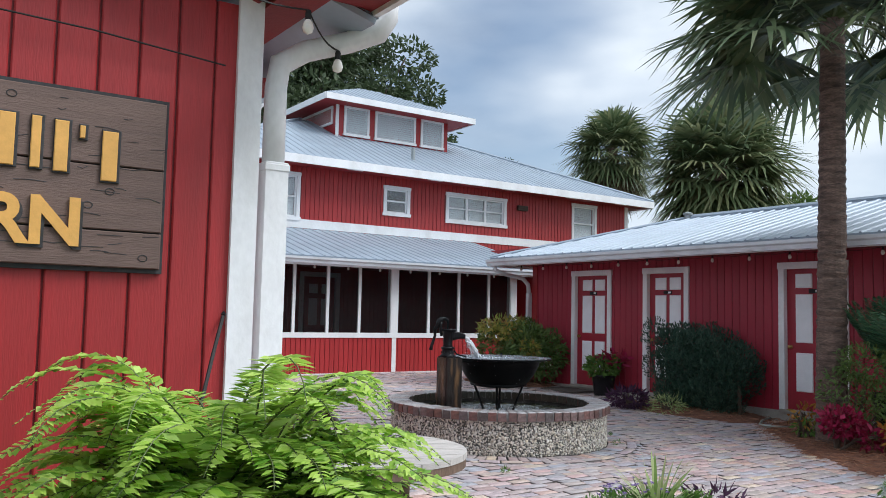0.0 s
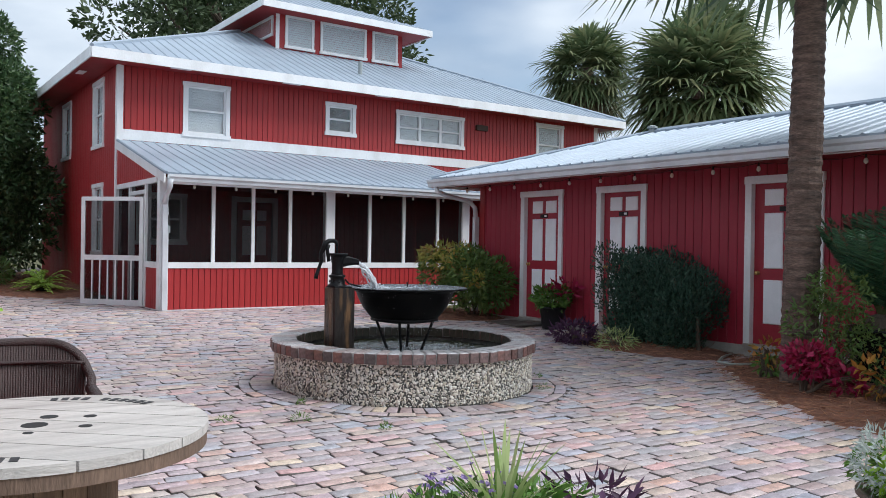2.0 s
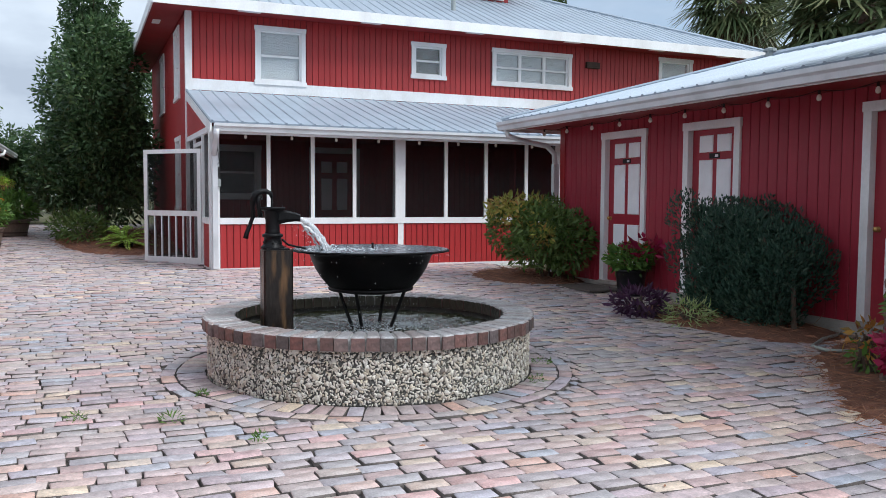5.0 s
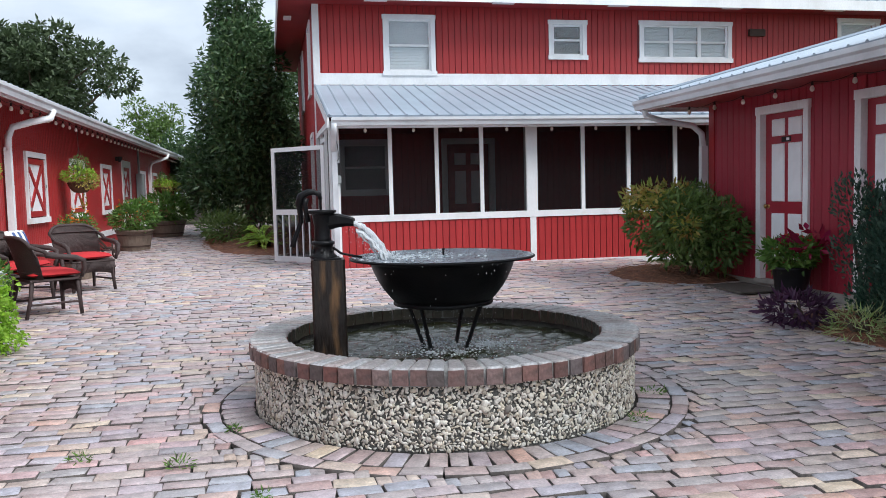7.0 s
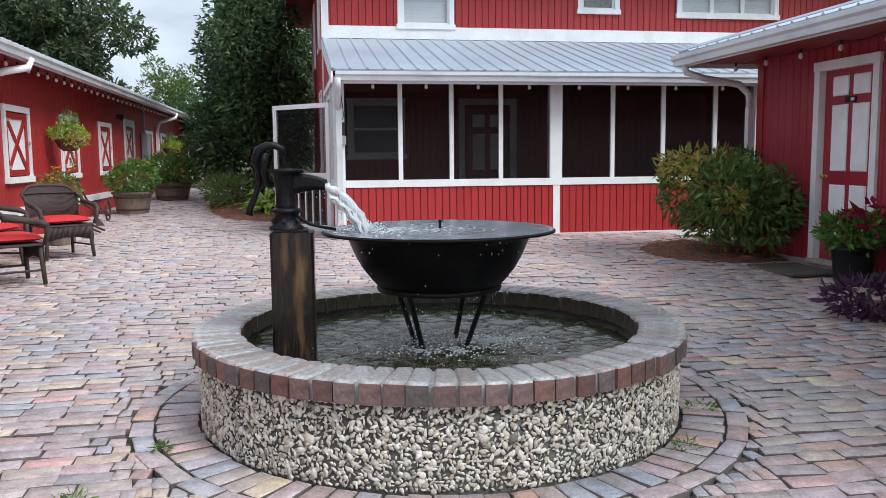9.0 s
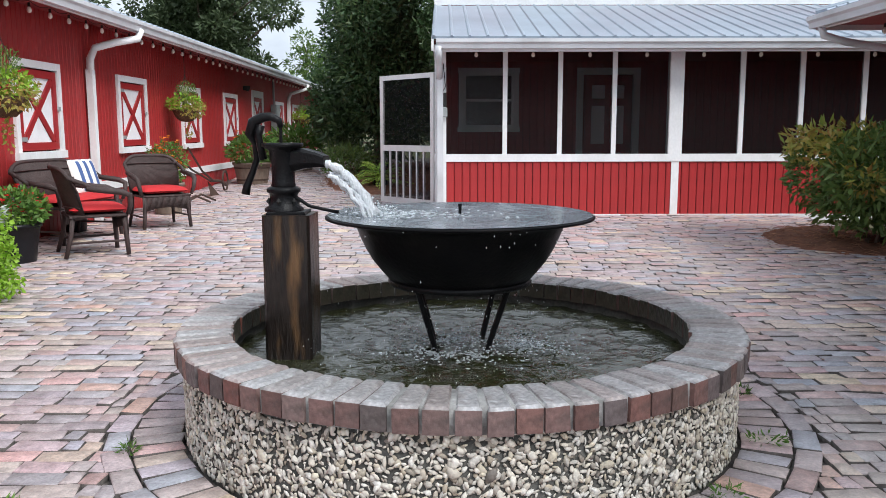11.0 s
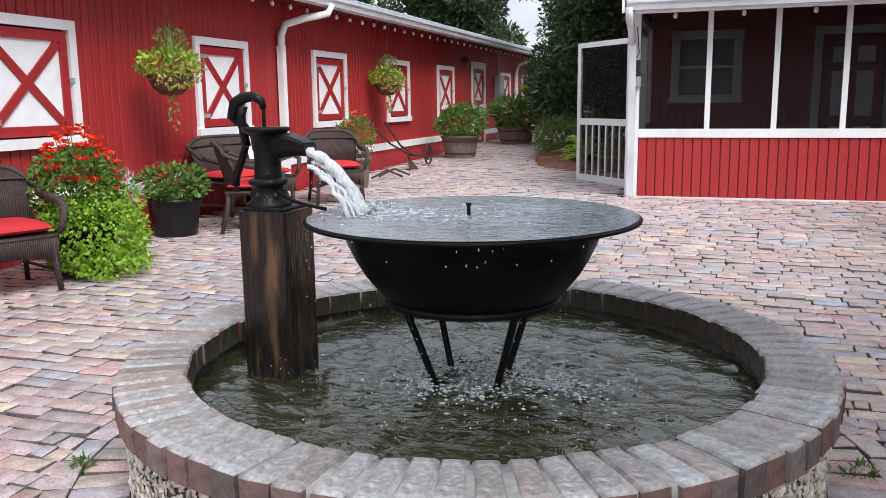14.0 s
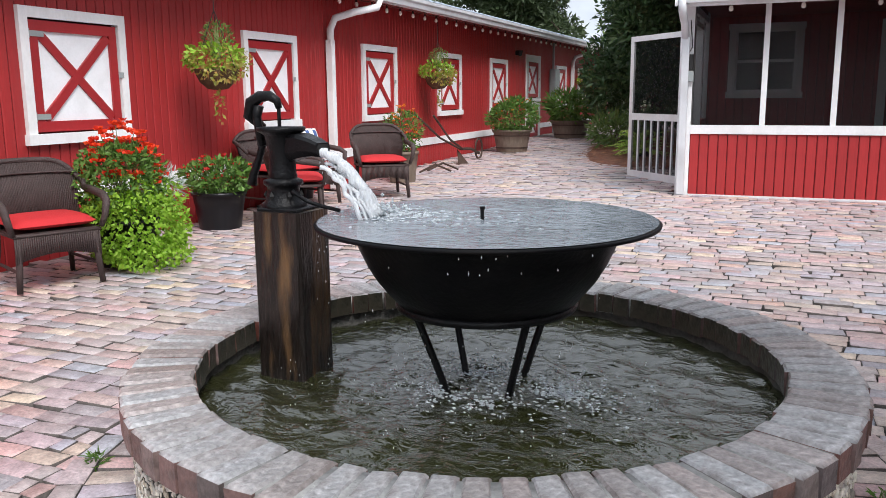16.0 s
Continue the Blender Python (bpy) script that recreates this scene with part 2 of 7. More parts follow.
SOIL = material("soil_and_grass", (0.10, 0.10, 0.05), 0.95, vary=0.4, scale=1.5, fine=30, fine_amt=0.4, bump=0.6, dirt=(0.06, 0.09, 0.025), dirt_amt=0.9, dirt_scale=0.6)
MULCH = material("pine_straw_mulch", (0.17, 0.072, 0.042), 0.9, vary=0.4, scale=10, fine=120, fine_amt=0.45, bump=0.9, bump_scale=140)
STRAW = material("pine_straw", None, 0.85, vary=0.1, bump=0, random_by="island", palette=[(0.33, 0.145, 0.08), (0.17, 0.07, 0.045), (0.44, 0.23, 0.13), (0.26, 0.11, 0.065)])
WICKER = material("brown_wicker", (0.050, 0.032, 0.030), 0.55, vary=0.25, scale=12, fine=150, fine_amt=0.3, bump=0.8, bump_scale=170, stretch=(1, 1, 1))
RED_CUSHION = material("red_cushion_cloth", (0.46, 0.016, 0.020), 0.8, vary=0.10, scale=8, fine=200, fine_amt=0.1, bump=0.3, bump_scale=200)
CLOTH_WHITE = material("white_cloth", (0.74, 0.73, 0.70), 0.9, vary=0.06, fine=200, bump=0.3, bump_scale=200)
CLOTH_BLUE = material("blue_stripe_cloth", (0.06, 0.11, 0.27), 0.9, vary=0.08, fine=200, bump=0.3, bump_scale=200)
POT_BLACK = material("black_plastic_pot", (0.007, 0.007, 0.009), 0.35, vary=0.15, bump=0.1, spec=0.3)
POT_WOOD = material("grey_barrel_wood", (0.17, 0.13, 0.10), 0.8, vary=0.3, scale=6, fine_amt=0.2, bump=0.5, stretch=(4, 4, 0.6))
BASKET = material("coir_basket_liner", (0.11, 0.065, 0.035), 0.95, vary=0.4, scale=12, fine=90, fine_amt=0.4, bump=0.9, bump_scale=100)
TRUNK = material("palm_trunk_bark", (0.135, 0.090, 0.070), 0.85, vary=0.5, scale=4, fine=26, fine_amt=0.45, bump=1.0, bump_scale=18, stretch=(1, 1, 4.5), dirt=(0.030, 0.020, 0.017), dirt_amt=0.9, dirt_scale=5)
BARK = material("tree_bark", (0.10, 0.075, 0.055), 0.9, vary=0.3, scale=6, fine_amt=0.3, bump=0.8, bump_scale=30, stretch=(3, 3, 0.6))
METER_GREY = material("grey_meter_enamel", (0.30, 0.33, 0.33), 0.5, vary=0.08, bump=0.05)
BRASS = material("brass", (0.55, 0.38, 0.14), 0.3, metal=1.0, vary=0.1, bump=0)
BULB = material("frosted_bulb_glass", (0.85, 0.82, 0.76), 0.12, vary=0.02, bump=0, spec=0.7)
BLIND = material("white_window_blind", (0.50, 0.55, 0.58), 0.55, vary=0.05, bump=0.05)
CONCRETE = material("concrete_step", (0.36, 0.34, 0.31), 0.85, vary=0.2, bump=0.4)
MAT_BROWN = material("brown_door_mat", (0.085, 0.07, 0.06), 0.95, vary=0.2, fine=150, fine_amt=0.3, bump=0.6)
HOSE = material("green_garden_hose", (0.30, 0.33, 0.30), 0.5, vary=0.1, bump=0)


def leaf_material(name, palette, rough=0.5, thin=0.3):
    return material(name, None, rough, vary=0.10, scale=3, fine_amt=0, bump=0, random_by="island", palette=palette, thin=thin, spec=0.35)


L_OAK = leaf_material("oak_leaves", [(0.045, 0.070, 0.032), (0.080, 0.115, 0.052), (0.060, 0.092, 0.045), (0.11, 0.145, 0.075)])
L_MAG = leaf_material("evergreen_leaves", [(0.030, 0.062, 0.025), (0.066, 0.118, 0.045), (0.044, 0.088, 0.034), (0.13, 0.185, 0.075)], 0.34)
L_PALM = leaf_material("palm_fans", [(0.065, 0.105, 0.055), (0.12, 0.17, 0.085), (0.17, 0.22, 0.11), (0.25, 0.28, 0.15)], 0.38)
L_PALM_FAR = leaf_material("sunlit_palm_fans", [(0.075, 0.115, 0.055), (0.13, 0.175, 0.08), (0.18, 0.22, 0.11), (0.25, 0.26, 0.13)], 0.4)
L_DEAD = leaf_material("dead_palm_fans", [(0.16, 0.11, 0.06), (0.11, 0.075, 0.045), (0.20, 0.15, 0.09)], 0.8)
L_FERN = leaf_material("fern_fronds", [(0.40, 0.60, 0.09), (0.52, 0.70, 0.14), (0.64, 0.80, 0.24), (0.16, 0.34, 0.04), (0.46, 0.64, 0.12)], 0.45, 0.45)
L_BOX = leaf_material("dark_hedge_leaves", [(0.022, 0.060, 0.042), (0.055, 0.115, 0.080), (0.034, 0.080, 0.056), (0.11, 0.18, 0.12)], 0.42)
L_NAND = leaf_material("nandina_leaves", [(0.070, 0.13, 0.035), (0.11, 0.19, 0.05), (0.16, 0.24, 0.065), (0.09, 0.15, 0.04)], 0.42)
L_NAND_TOP = leaf_material("yellow_nandina_tips", [(0.32, 0.34, 0.06), (0.42, 0.32, 0.08), (0.24, 0.30, 0.06), (0.42, 0.20, 0.07)], 0.45)
L_LIME = leaf_material("lime_sweet_potato_leaves", [(0.22, 0.42, 0.03), (0.30, 0.52, 0.05), (0.36, 0.55, 0.08), (0.16, 0.32, 0.02)], 0.45, 0.4)
L_GREEN = leaf_material("green_bedding_leaves", [(0.07, 0.16, 0.028), (0.11, 0.23, 0.04), (0.16, 0.29, 0.065), (0.08, 0.14, 0.04)], 0.5)
L_SILVER = leaf_material("silver_dusty_leaves", [(0.42, 0.48, 0.45), (0.52, 0.57, 0.54), (0.34, 0.41, 0.38), (0.58, 0.62, 0.58)], 0.7)
L_PURPLE = leaf_material("purple_leaves", [(0.055, 0.020, 0.055), (0.09, 0.035, 0.085), (0.04, 0.015, 0.035), (0.13, 0.06, 0.12)], 0.5)
L_MAROON = leaf_material("crimson_leaves", [(0.28, 0.012, 0.050), (0.42, 0.022, 0.10), (0.18, 0.008, 0.03), (0.36, 0.018, 0.06)], 0.5)
L_ORANGE = leaf_material("orange_croton_leaves", [(0.45, 0.20, 0.04), (0.50, 0.30, 0.06), (0.35, 0.10, 0.03), (0.22, 0.22, 0.05)], 0.5)
L_SAGO = leaf_material("sago_fronds", [(0.025, 0.085, 0.045), (0.055, 0.15, 0.075), (0.10, 0.21, 0.10)], 0.35)
L_STRIPE = leaf_material("striped_grass_blades", [(0.28, 0.40, 0.12), (0.46, 0.50, 0.26), (0.20, 0.34, 0.08)], 0.45)
P_RED = leaf_material("red_petals", [(0.60, 0.02, 0.02), (0.70, 0.06, 0.03), (0.65, 0.03, 0.05)], 0.6)
P_SCARLET = leaf_material("scarlet_petals", [(0.78, 0.05, 0.02), (0.85, 0.09, 0.02), (0.70, 0.03, 0.02)], 0.6)
P_ORANGE = leaf_material("orange_petals", [(0.75, 0.18, 0.02), (0.80, 0.30, 0.04), (0.6, 0.1, 0.02)], 0.6)
P_VIOLET = leaf_material("violet_petals", [(0.25, 0.17, 0.42), (0.35, 0.26, 0.52), (0.18, 0.12, 0.32)], 0.6)
STEM = material("green_stems", (0.09, 0.12, 0.04), 0.7, vary=0.2, bump=0)


def screen_material():
    m = bpy.data.materials.new("insect_screen_mesh")
    m.use_nodes = True
    n, l = m.node_tree.nodes, m.node_tree.links
    b = n["Principled BSDF"]
    b.inputs["Base Color"].default_value = (0.012, 0.012, 0.013, 1)
    b.inputs["Roughness"].default_value = 0.8
    b.inputs["Specular IOR Level"].default_value = 0.1
    b.inputs["Alpha"].default_value = 0.36
    return m


def glass_material():
    m = bpy.data.materials.new("window_glass")
    m.use_nodes = True
    b = m.node_tree.nodes["Principled BSDF"]
    b.inputs["Base Color"].default_value = (0.9, 0.95, 0.95, 1)
    b.inputs["Roughness"].default_value = 0.03
    b.inputs["Alpha"].default_value = 0.14
    b.inputs["Specular IOR Level"].default_value = 0.5
    return m


def water_material(name, base, bump, scale, rough=0.04, stretch=(1, 1, 1), ior=1.45):
    m = bpy.data.materials.new(name)
    m.use_nodes = True
    n, l = m.node_tree.nodes, m.node_tree.links
    b = n["Principled BSDF"]
    b.inputs["Roughness"].default_value = rough
    b.inputs["IOR"].default_value = ior
    b.inputs["Specular IOR Level"].default_value = 1.0
    tc = n.new("ShaderNodeTexCoord")
    mp = n.new("ShaderNodeMapping")
    mp.inputs["Scale"].default_value = stretch
    l.new(tc.outputs["Object"], mp.inputs["Vector"])
    no = n.new("ShaderNodeTexNoise")
    no.inputs["Scale"].default_value, no.inputs["Detail"].default_value, no.inputs["Distortion"].default_value = scale, 3, 0.6
    l.new(mp.outputs["Vector"], no.inputs["Vector"])
    bp = n.new("ShaderNodeBump")
    bp.inputs["Strength"].default_value, bp.inputs["Distance"].default_value = bump, 0.02
    l.new(no.outputs["Fac"], bp.inputs["Height"])
    l.new(bp.outputs["Normal"], b.inputs["Normal"])
    n2 = n.new("ShaderNodeTexNoise")
    n2.inputs["Scale"].default_value = 2.2
    l.new(tc.outputs["Object"], n2.inputs["Vector"])
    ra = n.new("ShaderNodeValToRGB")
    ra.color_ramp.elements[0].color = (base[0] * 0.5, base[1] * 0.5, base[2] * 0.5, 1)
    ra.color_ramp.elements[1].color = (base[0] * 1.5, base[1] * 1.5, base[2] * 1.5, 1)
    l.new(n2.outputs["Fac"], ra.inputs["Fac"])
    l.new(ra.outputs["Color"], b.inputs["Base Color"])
    return m


SCREEN = screen_material()
GLASS = glass_material()
POOL = water_material("murky_pool_water", (0.034, 0.036, 0.014), 0.50, 26.0, 0.02, (1, 1.8, 1), 1.7)
# Pale base colour stands in for the sky mirrored in this water.
FILM = water_material("kettle_film_sky_tint", (0.27, 0.30, 0.33), 0.35, 22.0, 0.10, (1.0, 2.4, 1))
STREAM = material("falling_water", (0.90, 0.93, 0.96), 0.18, vary=0.12, scale=40, fine_amt=0.15, bump=1.0, bump_scale=70, trans=0.05, spec=0.6, stretch=(2, 2, 0.7))
FOAM = material("white_foam", (0.80, 0.85, 0.88), 0.35, vary=0.15, scale=30, bump=0.6, bump_scale=80, trans=0.3)


# ---- mesh helpers ----
class MB:
    """A mesh in the making."""

    def __init__(self):
        self.v, self.f = [], []

    def add(self, verts, faces):
        o = len(self.v)
        self.v.extend(tuple(float(c) for c in p) for p in verts)
        self.f.extend(tuple(i + o for i in q) for q in faces)
        return self

    def box(self, x0, x1, y0, y1, z0, z1, m=None):
        vs = [Vector((x, y, z)) for x in (x0, x1) for y in (y0, y1) for z in (z0, z1)]
        if m is not None:
            vs = [m @ p for p in vs]
        return self.add(vs, [(0, 1, 3, 2), (4, 6, 7, 5), (0, 4, 5, 1), (2, 3, 7, 6), (0, 2, 6, 4), (1, 5, 7, 3)])

    def bevel_box(self, x0, x1, y0, y1, z0, z1, b, m=None):
        """A box whose upper edges are chamfered."""
        p = [(x0, y0, z0), (x1, y0, z0), (x1, y1, z0), (x0, y1, z0), (x0, y0, z1 - b), (x1, y0, z1 - b), (x1, y1, z1 - b), (x0, y1, z1 - b),
             (x0 + b, y0 + b, z1), (x1 - b, y0 + b, z1), (x1 - b, y1 - b, z1), (x0 + b, y1 - b, z1)]
        p = [m @ Vector(q) for q in p] if m is not None else p
        return self.add(p, [(0, 3, 2, 1), (0, 1, 5, 4), (1, 2, 6, 5), (2, 3, 7, 6), (3, 0, 4, 7), (4, 5, 9, 8), (5, 6, 10, 9), (6, 7, 11, 10), (7, 4, 8, 11), (8, 9, 10, 11)])

    def tube(self, pts, radii, sides=8, caps=True):
        pts = [Vector(p) for p in pts]
        if not hasattr(radii, "__len__"):
            radii = [radii] * len(pts)
        o = len(self.v)
        ref = None
        for i, p in enumerate(pts):
            d = (pts[min(i + 1, len(pts) - 1)] - pts[max(i - 1, 0)]).normalized()
            if ref is None:
                ref = d.orthogonal().normalized()
            ref = (ref - d * ref.dot(d)).normalized()
            s = d.cross(ref)
            for k in range(sides):
                a = 2 * math.pi * k / sides
                self.v.append(tuple(p + (ref * math.cos(a) + s * math.sin(a)) * radii[i]))
        for i in range(len(pts) - 1):
            for k in range(sides):
                k2 = (k + 1) % sides
                a, b = o + i * sides, o + (i + 1) * sides
                self.f.append((a + k, a + k2, b + k2, b + k))
        if caps:
            self.f.append(tuple(o + k for k in reversed(range(sides))))
            e = o + (len(pts) - 1) * sides
            self.f.append(tuple(e + k for k in range(sides)))
        return self

    def lathe(self, profile, centre=(0, 0, 0), sides=32, closed=False):
        """profile: (radius, z) from the bottom up."""
        o = len(self.v)
        cx, cy, cz = centre
        for r, z in profile:
            for k in range(sides):
                a = 2 * math.pi * k / sides
                self.v.append((cx + r * math.cos(a), cy + r * math.sin(a), cz + z))
        n = len(profile)
        for i in range(n if closed else n - 1):
            j = (i + 1) % n
            for k in range(sides):
                k2 = (k + 1) % sides
                self.f.append((o + i * sides + k, o + i * sides + k2, o + j * sides + k2, o + j * sides + k))
        return self

    def ball(self, c, r, seed=0):
        """A pebble: an uneven octahedron cut once."""
        t = 0.5
        pts = [(1, 0, 0), (-1, 0, 0), (0, 1, 0), (0, -1, 0), (0, 0, 1), (0, 0, -1)]
        return self.add([(c[0] + p[0] * r[0], c[1] + p[1] * r[1], c[2] + p[2] * r[2]) for p in pts],
                        [(0, 2, 4), (2, 1, 4), (1, 3, 4), (3, 0, 4), (2, 0, 5), (1, 2, 5), (3, 1, 5), (0, 3, 5)])

    def mesh(self, name, mat, smooth=False):
        me = bpy.data.meshes.new(name)
        me.from_pydata(self.v, [], self.f)
        if mat is not None:
            me.materials.append(mat)
        if smooth:
            me.polygons.foreach_set("use_smooth", [True] * len(me.polygons))
        me.update()
        return me


def thing(name, label, category, group="", kind="", at=(0, 0, 0)):
    ob = new(name)
    ob.empty_display_size = 0.1
    ob.location = at
    return tagged(ob, label, category, group, kind)


def part(name, mb, mat, parent, label="", smooth=False):
    """One mesh object under a thing or a part; the mesh is given in the parent's own coordinates."""
    ob = new(name, mb.mesh(name, mat, smooth) if isinstance(mb, MB) else mb)
    ob.parent = parent
    if label:
        ob["label"] = label
    return ob


def solo(name, mb, mat, label, category, group="", kind="", smooth=False):
    return tagged(new(name, mb.mesh(name, mat, smooth)), label, category, group, kind)


def ground_z(y):
    return -0.085 + 0.018 * (min(max(y, -6.0), 40.0) - 7.65)


def raw_mesh(name, verts, faces, mat, smooth=False):
    """A mesh from numpy arrays of equal-sized faces."""
    me = bpy.data.meshes.new(name)
    n, k = faces.shape
    me.vertices.add(len(verts))
    me.vertices.foreach_set("co", np.asarray(verts, np.float32).ravel())
    me.loops.add(n * k)
    me.loops.foreach_set("vertex_index", faces.astype(np.int32).ravel())
    me.polygons.add(n)
    me.polygons.foreach_set("loop_start", np.arange(0, n * k, k, dtype=np.int32))
    me.polygons.foreach_set("loop_total", np.full(n, k, np.int32))
    if smooth:
        me.polygons.foreach_set("use_smooth", np.ones(n, bool))
    me.materials.append(mat)
    me.update(calc_edges=True)
    return me


RNG = np.random.default_rng(7)


def unit(a):
    return a / np.maximum(np.linalg.norm(a, axis=-1, keepdims=True), 1e-9)


def leaves(base, way, length, width, fold=0.25, face=None):
    """Arrays of pointed, folded leaves of four corners: verts, faces."""
    n = len(base)
    way = unit(way)
    up = RNG.normal(size=(n, 3)) if face is None else face + RNG.normal(size=(n, 3)) * 0.35
    side = unit(np.cross(way, up))
    nor = np.cross(side, way)
    length, width = np.broadcast_to(length, n)[:, None], np.broadcast_to(width, n)[:, None]
    v = np.empty((n, 4, 3))
    v[:, 0] = base
    v[:, 1] = base + way * length * 0.45 + side * width * 0.5 + nor * width * fold
    v[:, 2] = base + way * length
    v[:, 3] = base + way * length * 0.45 - side * width * 0.5 + nor * width * fold
    i = np.arange(n)[:, None] * 4
    f = np.concatenate([i + [[0, 1, 2]], i + [[0, 2, 3]]], axis=1).reshape(-1, 3)
    return v.reshape(-1, 3), f


def blob_points(n, centre, radii, shell=0.55, lumps=9, lump=0.35, flat=0.0):
    """Points within a lumpy ellipsoid, denser near its outside."""
    c = unit(RNG.normal(size=(lumps, 3)))
    d = unit(RNG.normal(size=(n, 3)))
    near = np.max(d @ c.T, axis=1)
    r = (shell + (1 - shell) * RNG.random(n) ** 0.6) * (1 - lump + lump * np.clip((near - 0.3) / 0.6, 0, 1))
    p = d * r[:, None] * np.asarray(radii)
    return p + np.asarray(centre), d


def foliage(name, clumps, mat, parent, leaf=(0.08, 0.04), label="", droop=0.2, smooth=False):
    """clumps: (count, centre, radii); one mesh of many leaves."""
    vs, fs, o = [], [], 0
    for n, c, r in clumps:
        p, d = blob_points(n, c, r)
        w = d + RNG.normal(size=(n, 3)) * 0.8
        w[:, 2] -= droop
        v, f = leaves(p, w, leaf[0] * (0.6 + 0.8 * RNG.random(n)), leaf[1] * (0.6 + 0.8 * RNG.random(n)))
        vs.append(v)
        fs.append(f + o)
        o += len(v)
    return part(name, raw_mesh(name, np.concatenate(vs), np.concatenate(fs), mat), mat, parent, label)


# ---- siding ----
BOARD_CACHE = {}


def board_mesh(w, h, mat, depth=0.012):
    key = (round(w, 3), round(h, 3), mat.name, depth)
    if key not in BOARD_CACHE:
        c = 0.006
        mb = MB()
        p = [(0, 0, 0), (w, 0, 0), (w, 0, h), (0, 0, h), (0, -depth + c, 0), (w, -depth + c, 0), (w, -depth + c, h), (0, -depth + c, h),
             (c, -depth, 0), (w - c, -depth, 0), (w - c, -depth, h), (c, -depth, h)]
        mb.add(p, [(0, 1, 5, 4), (3, 7, 6, 2), (0, 4, 7, 3), (1, 2, 6, 5), (4, 8, 11, 7), (5, 6, 10, 9), (4, 5, 9, 8), (7, 11, 10, 6), (8, 9, 10, 11)])
        BOARD_CACHE[key] = mb.mesh("board", mat)
    return BOARD_CACHE[key]


def spans(lo, hi, cuts):
    out, at = [], lo
    for a, b in sorted(cuts):
        if a > at + 0.01:
            out.append((at, min(a, hi)))
        at = max(at, b)
    if at < hi - 0.01:
        out.append((at, hi))
    return out


def sided_wall(name, parent, frame_m, length, z0, z1, openings, pitch=0.15, top=None, thick=0.14, boards=True, board_from=0.0, board_to=None, mat=None):
    """A wall along the local x axis of frame_m, facing local -y, with openings (x0, x1, z0, z1) through it, clad with upright boards.
    top: a function of x for a sloping upper edge."""
    mat = mat or RED
    core = MB()
    xs = sorted({0.0, length, *[min(max(a, 0), length) for o in openings for a in o[:2]]})
    for a, b in zip(xs, xs[1:]):
        if b - a < 0.005:
            continue
        mid = (a + b) / 2
        cuts = [(o[2], o[3]) for o in openings if o[0] < mid < o[1]]
        ta, tb = (top(a), top(b)) if top else (z1, z1)
        for lo, hi in spans(z0, z1 if not top else 99, cuts):
            if top and hi > 90:
                vs = [(x, y, z) for x, t in ((a, ta), (b, tb)) for y in (0, thick) for z in (lo, t)]
                core.add([frame_m @ Vector(p) for p in vs], [(0, 1, 3, 2), (4, 6, 7, 5), (0, 4, 5, 1), (2, 3, 7, 6), (0, 2, 6, 4), (1, 5, 7, 3)])
            else:
                core.box(a, b, 0, thick, lo, hi, frame_m)
    wall = part(name, core, GROOVE, parent, "red wall core behind siding boards, darkened like groove shade")
    if not boards:
        return wall
    gap = 0.009
    x = board_from
    while x < (board_to or length) - 0.03:
        w = min(pitch, length - x) - gap
        mid0, mid1 = x + 0.02, x + w - 0.02
        cuts = [(o[2], o[3]) for o in openings if o[0] < mid1 and o[1] > mid0]
        # a board beside an opening is notched where it is overlapped: narrow it
        t = min(top(x), top(x + w)) if top else z1
        for lo, hi in spans(z0, t, cuts):
            ob = new("board", board_mesh(w, hi - lo, mat))
            ob.matrix_world = frame_m @ Matrix.Translation((x + gap / 2, 0, lo))
            ob.parent = wall
        x += pitch
    return wall


def face_frame(x, y, yaw):
    """Local x along the wall, local -y outwards."""
    return Matrix.Translation((x, y, 0)) @ Matrix.Rotation(radians(yaw), 4, "Z")


F_HOUSE = face_frame(6.31, 17.94, 0)        # faces -Y
F_HOUSE_SIDE = face_frame(6.31, 26.0, -90)   # faces -X, runs towards -Y
F_WING = face_frame(11.3, 12.84, -90)        # faces -X
F_BARN = face_frame(1.87, 3.65, 90)          # faces +X, runs towards +Y
F_BARN_END = face_frame(-6.0, 3.65, 0)       # faces -Y


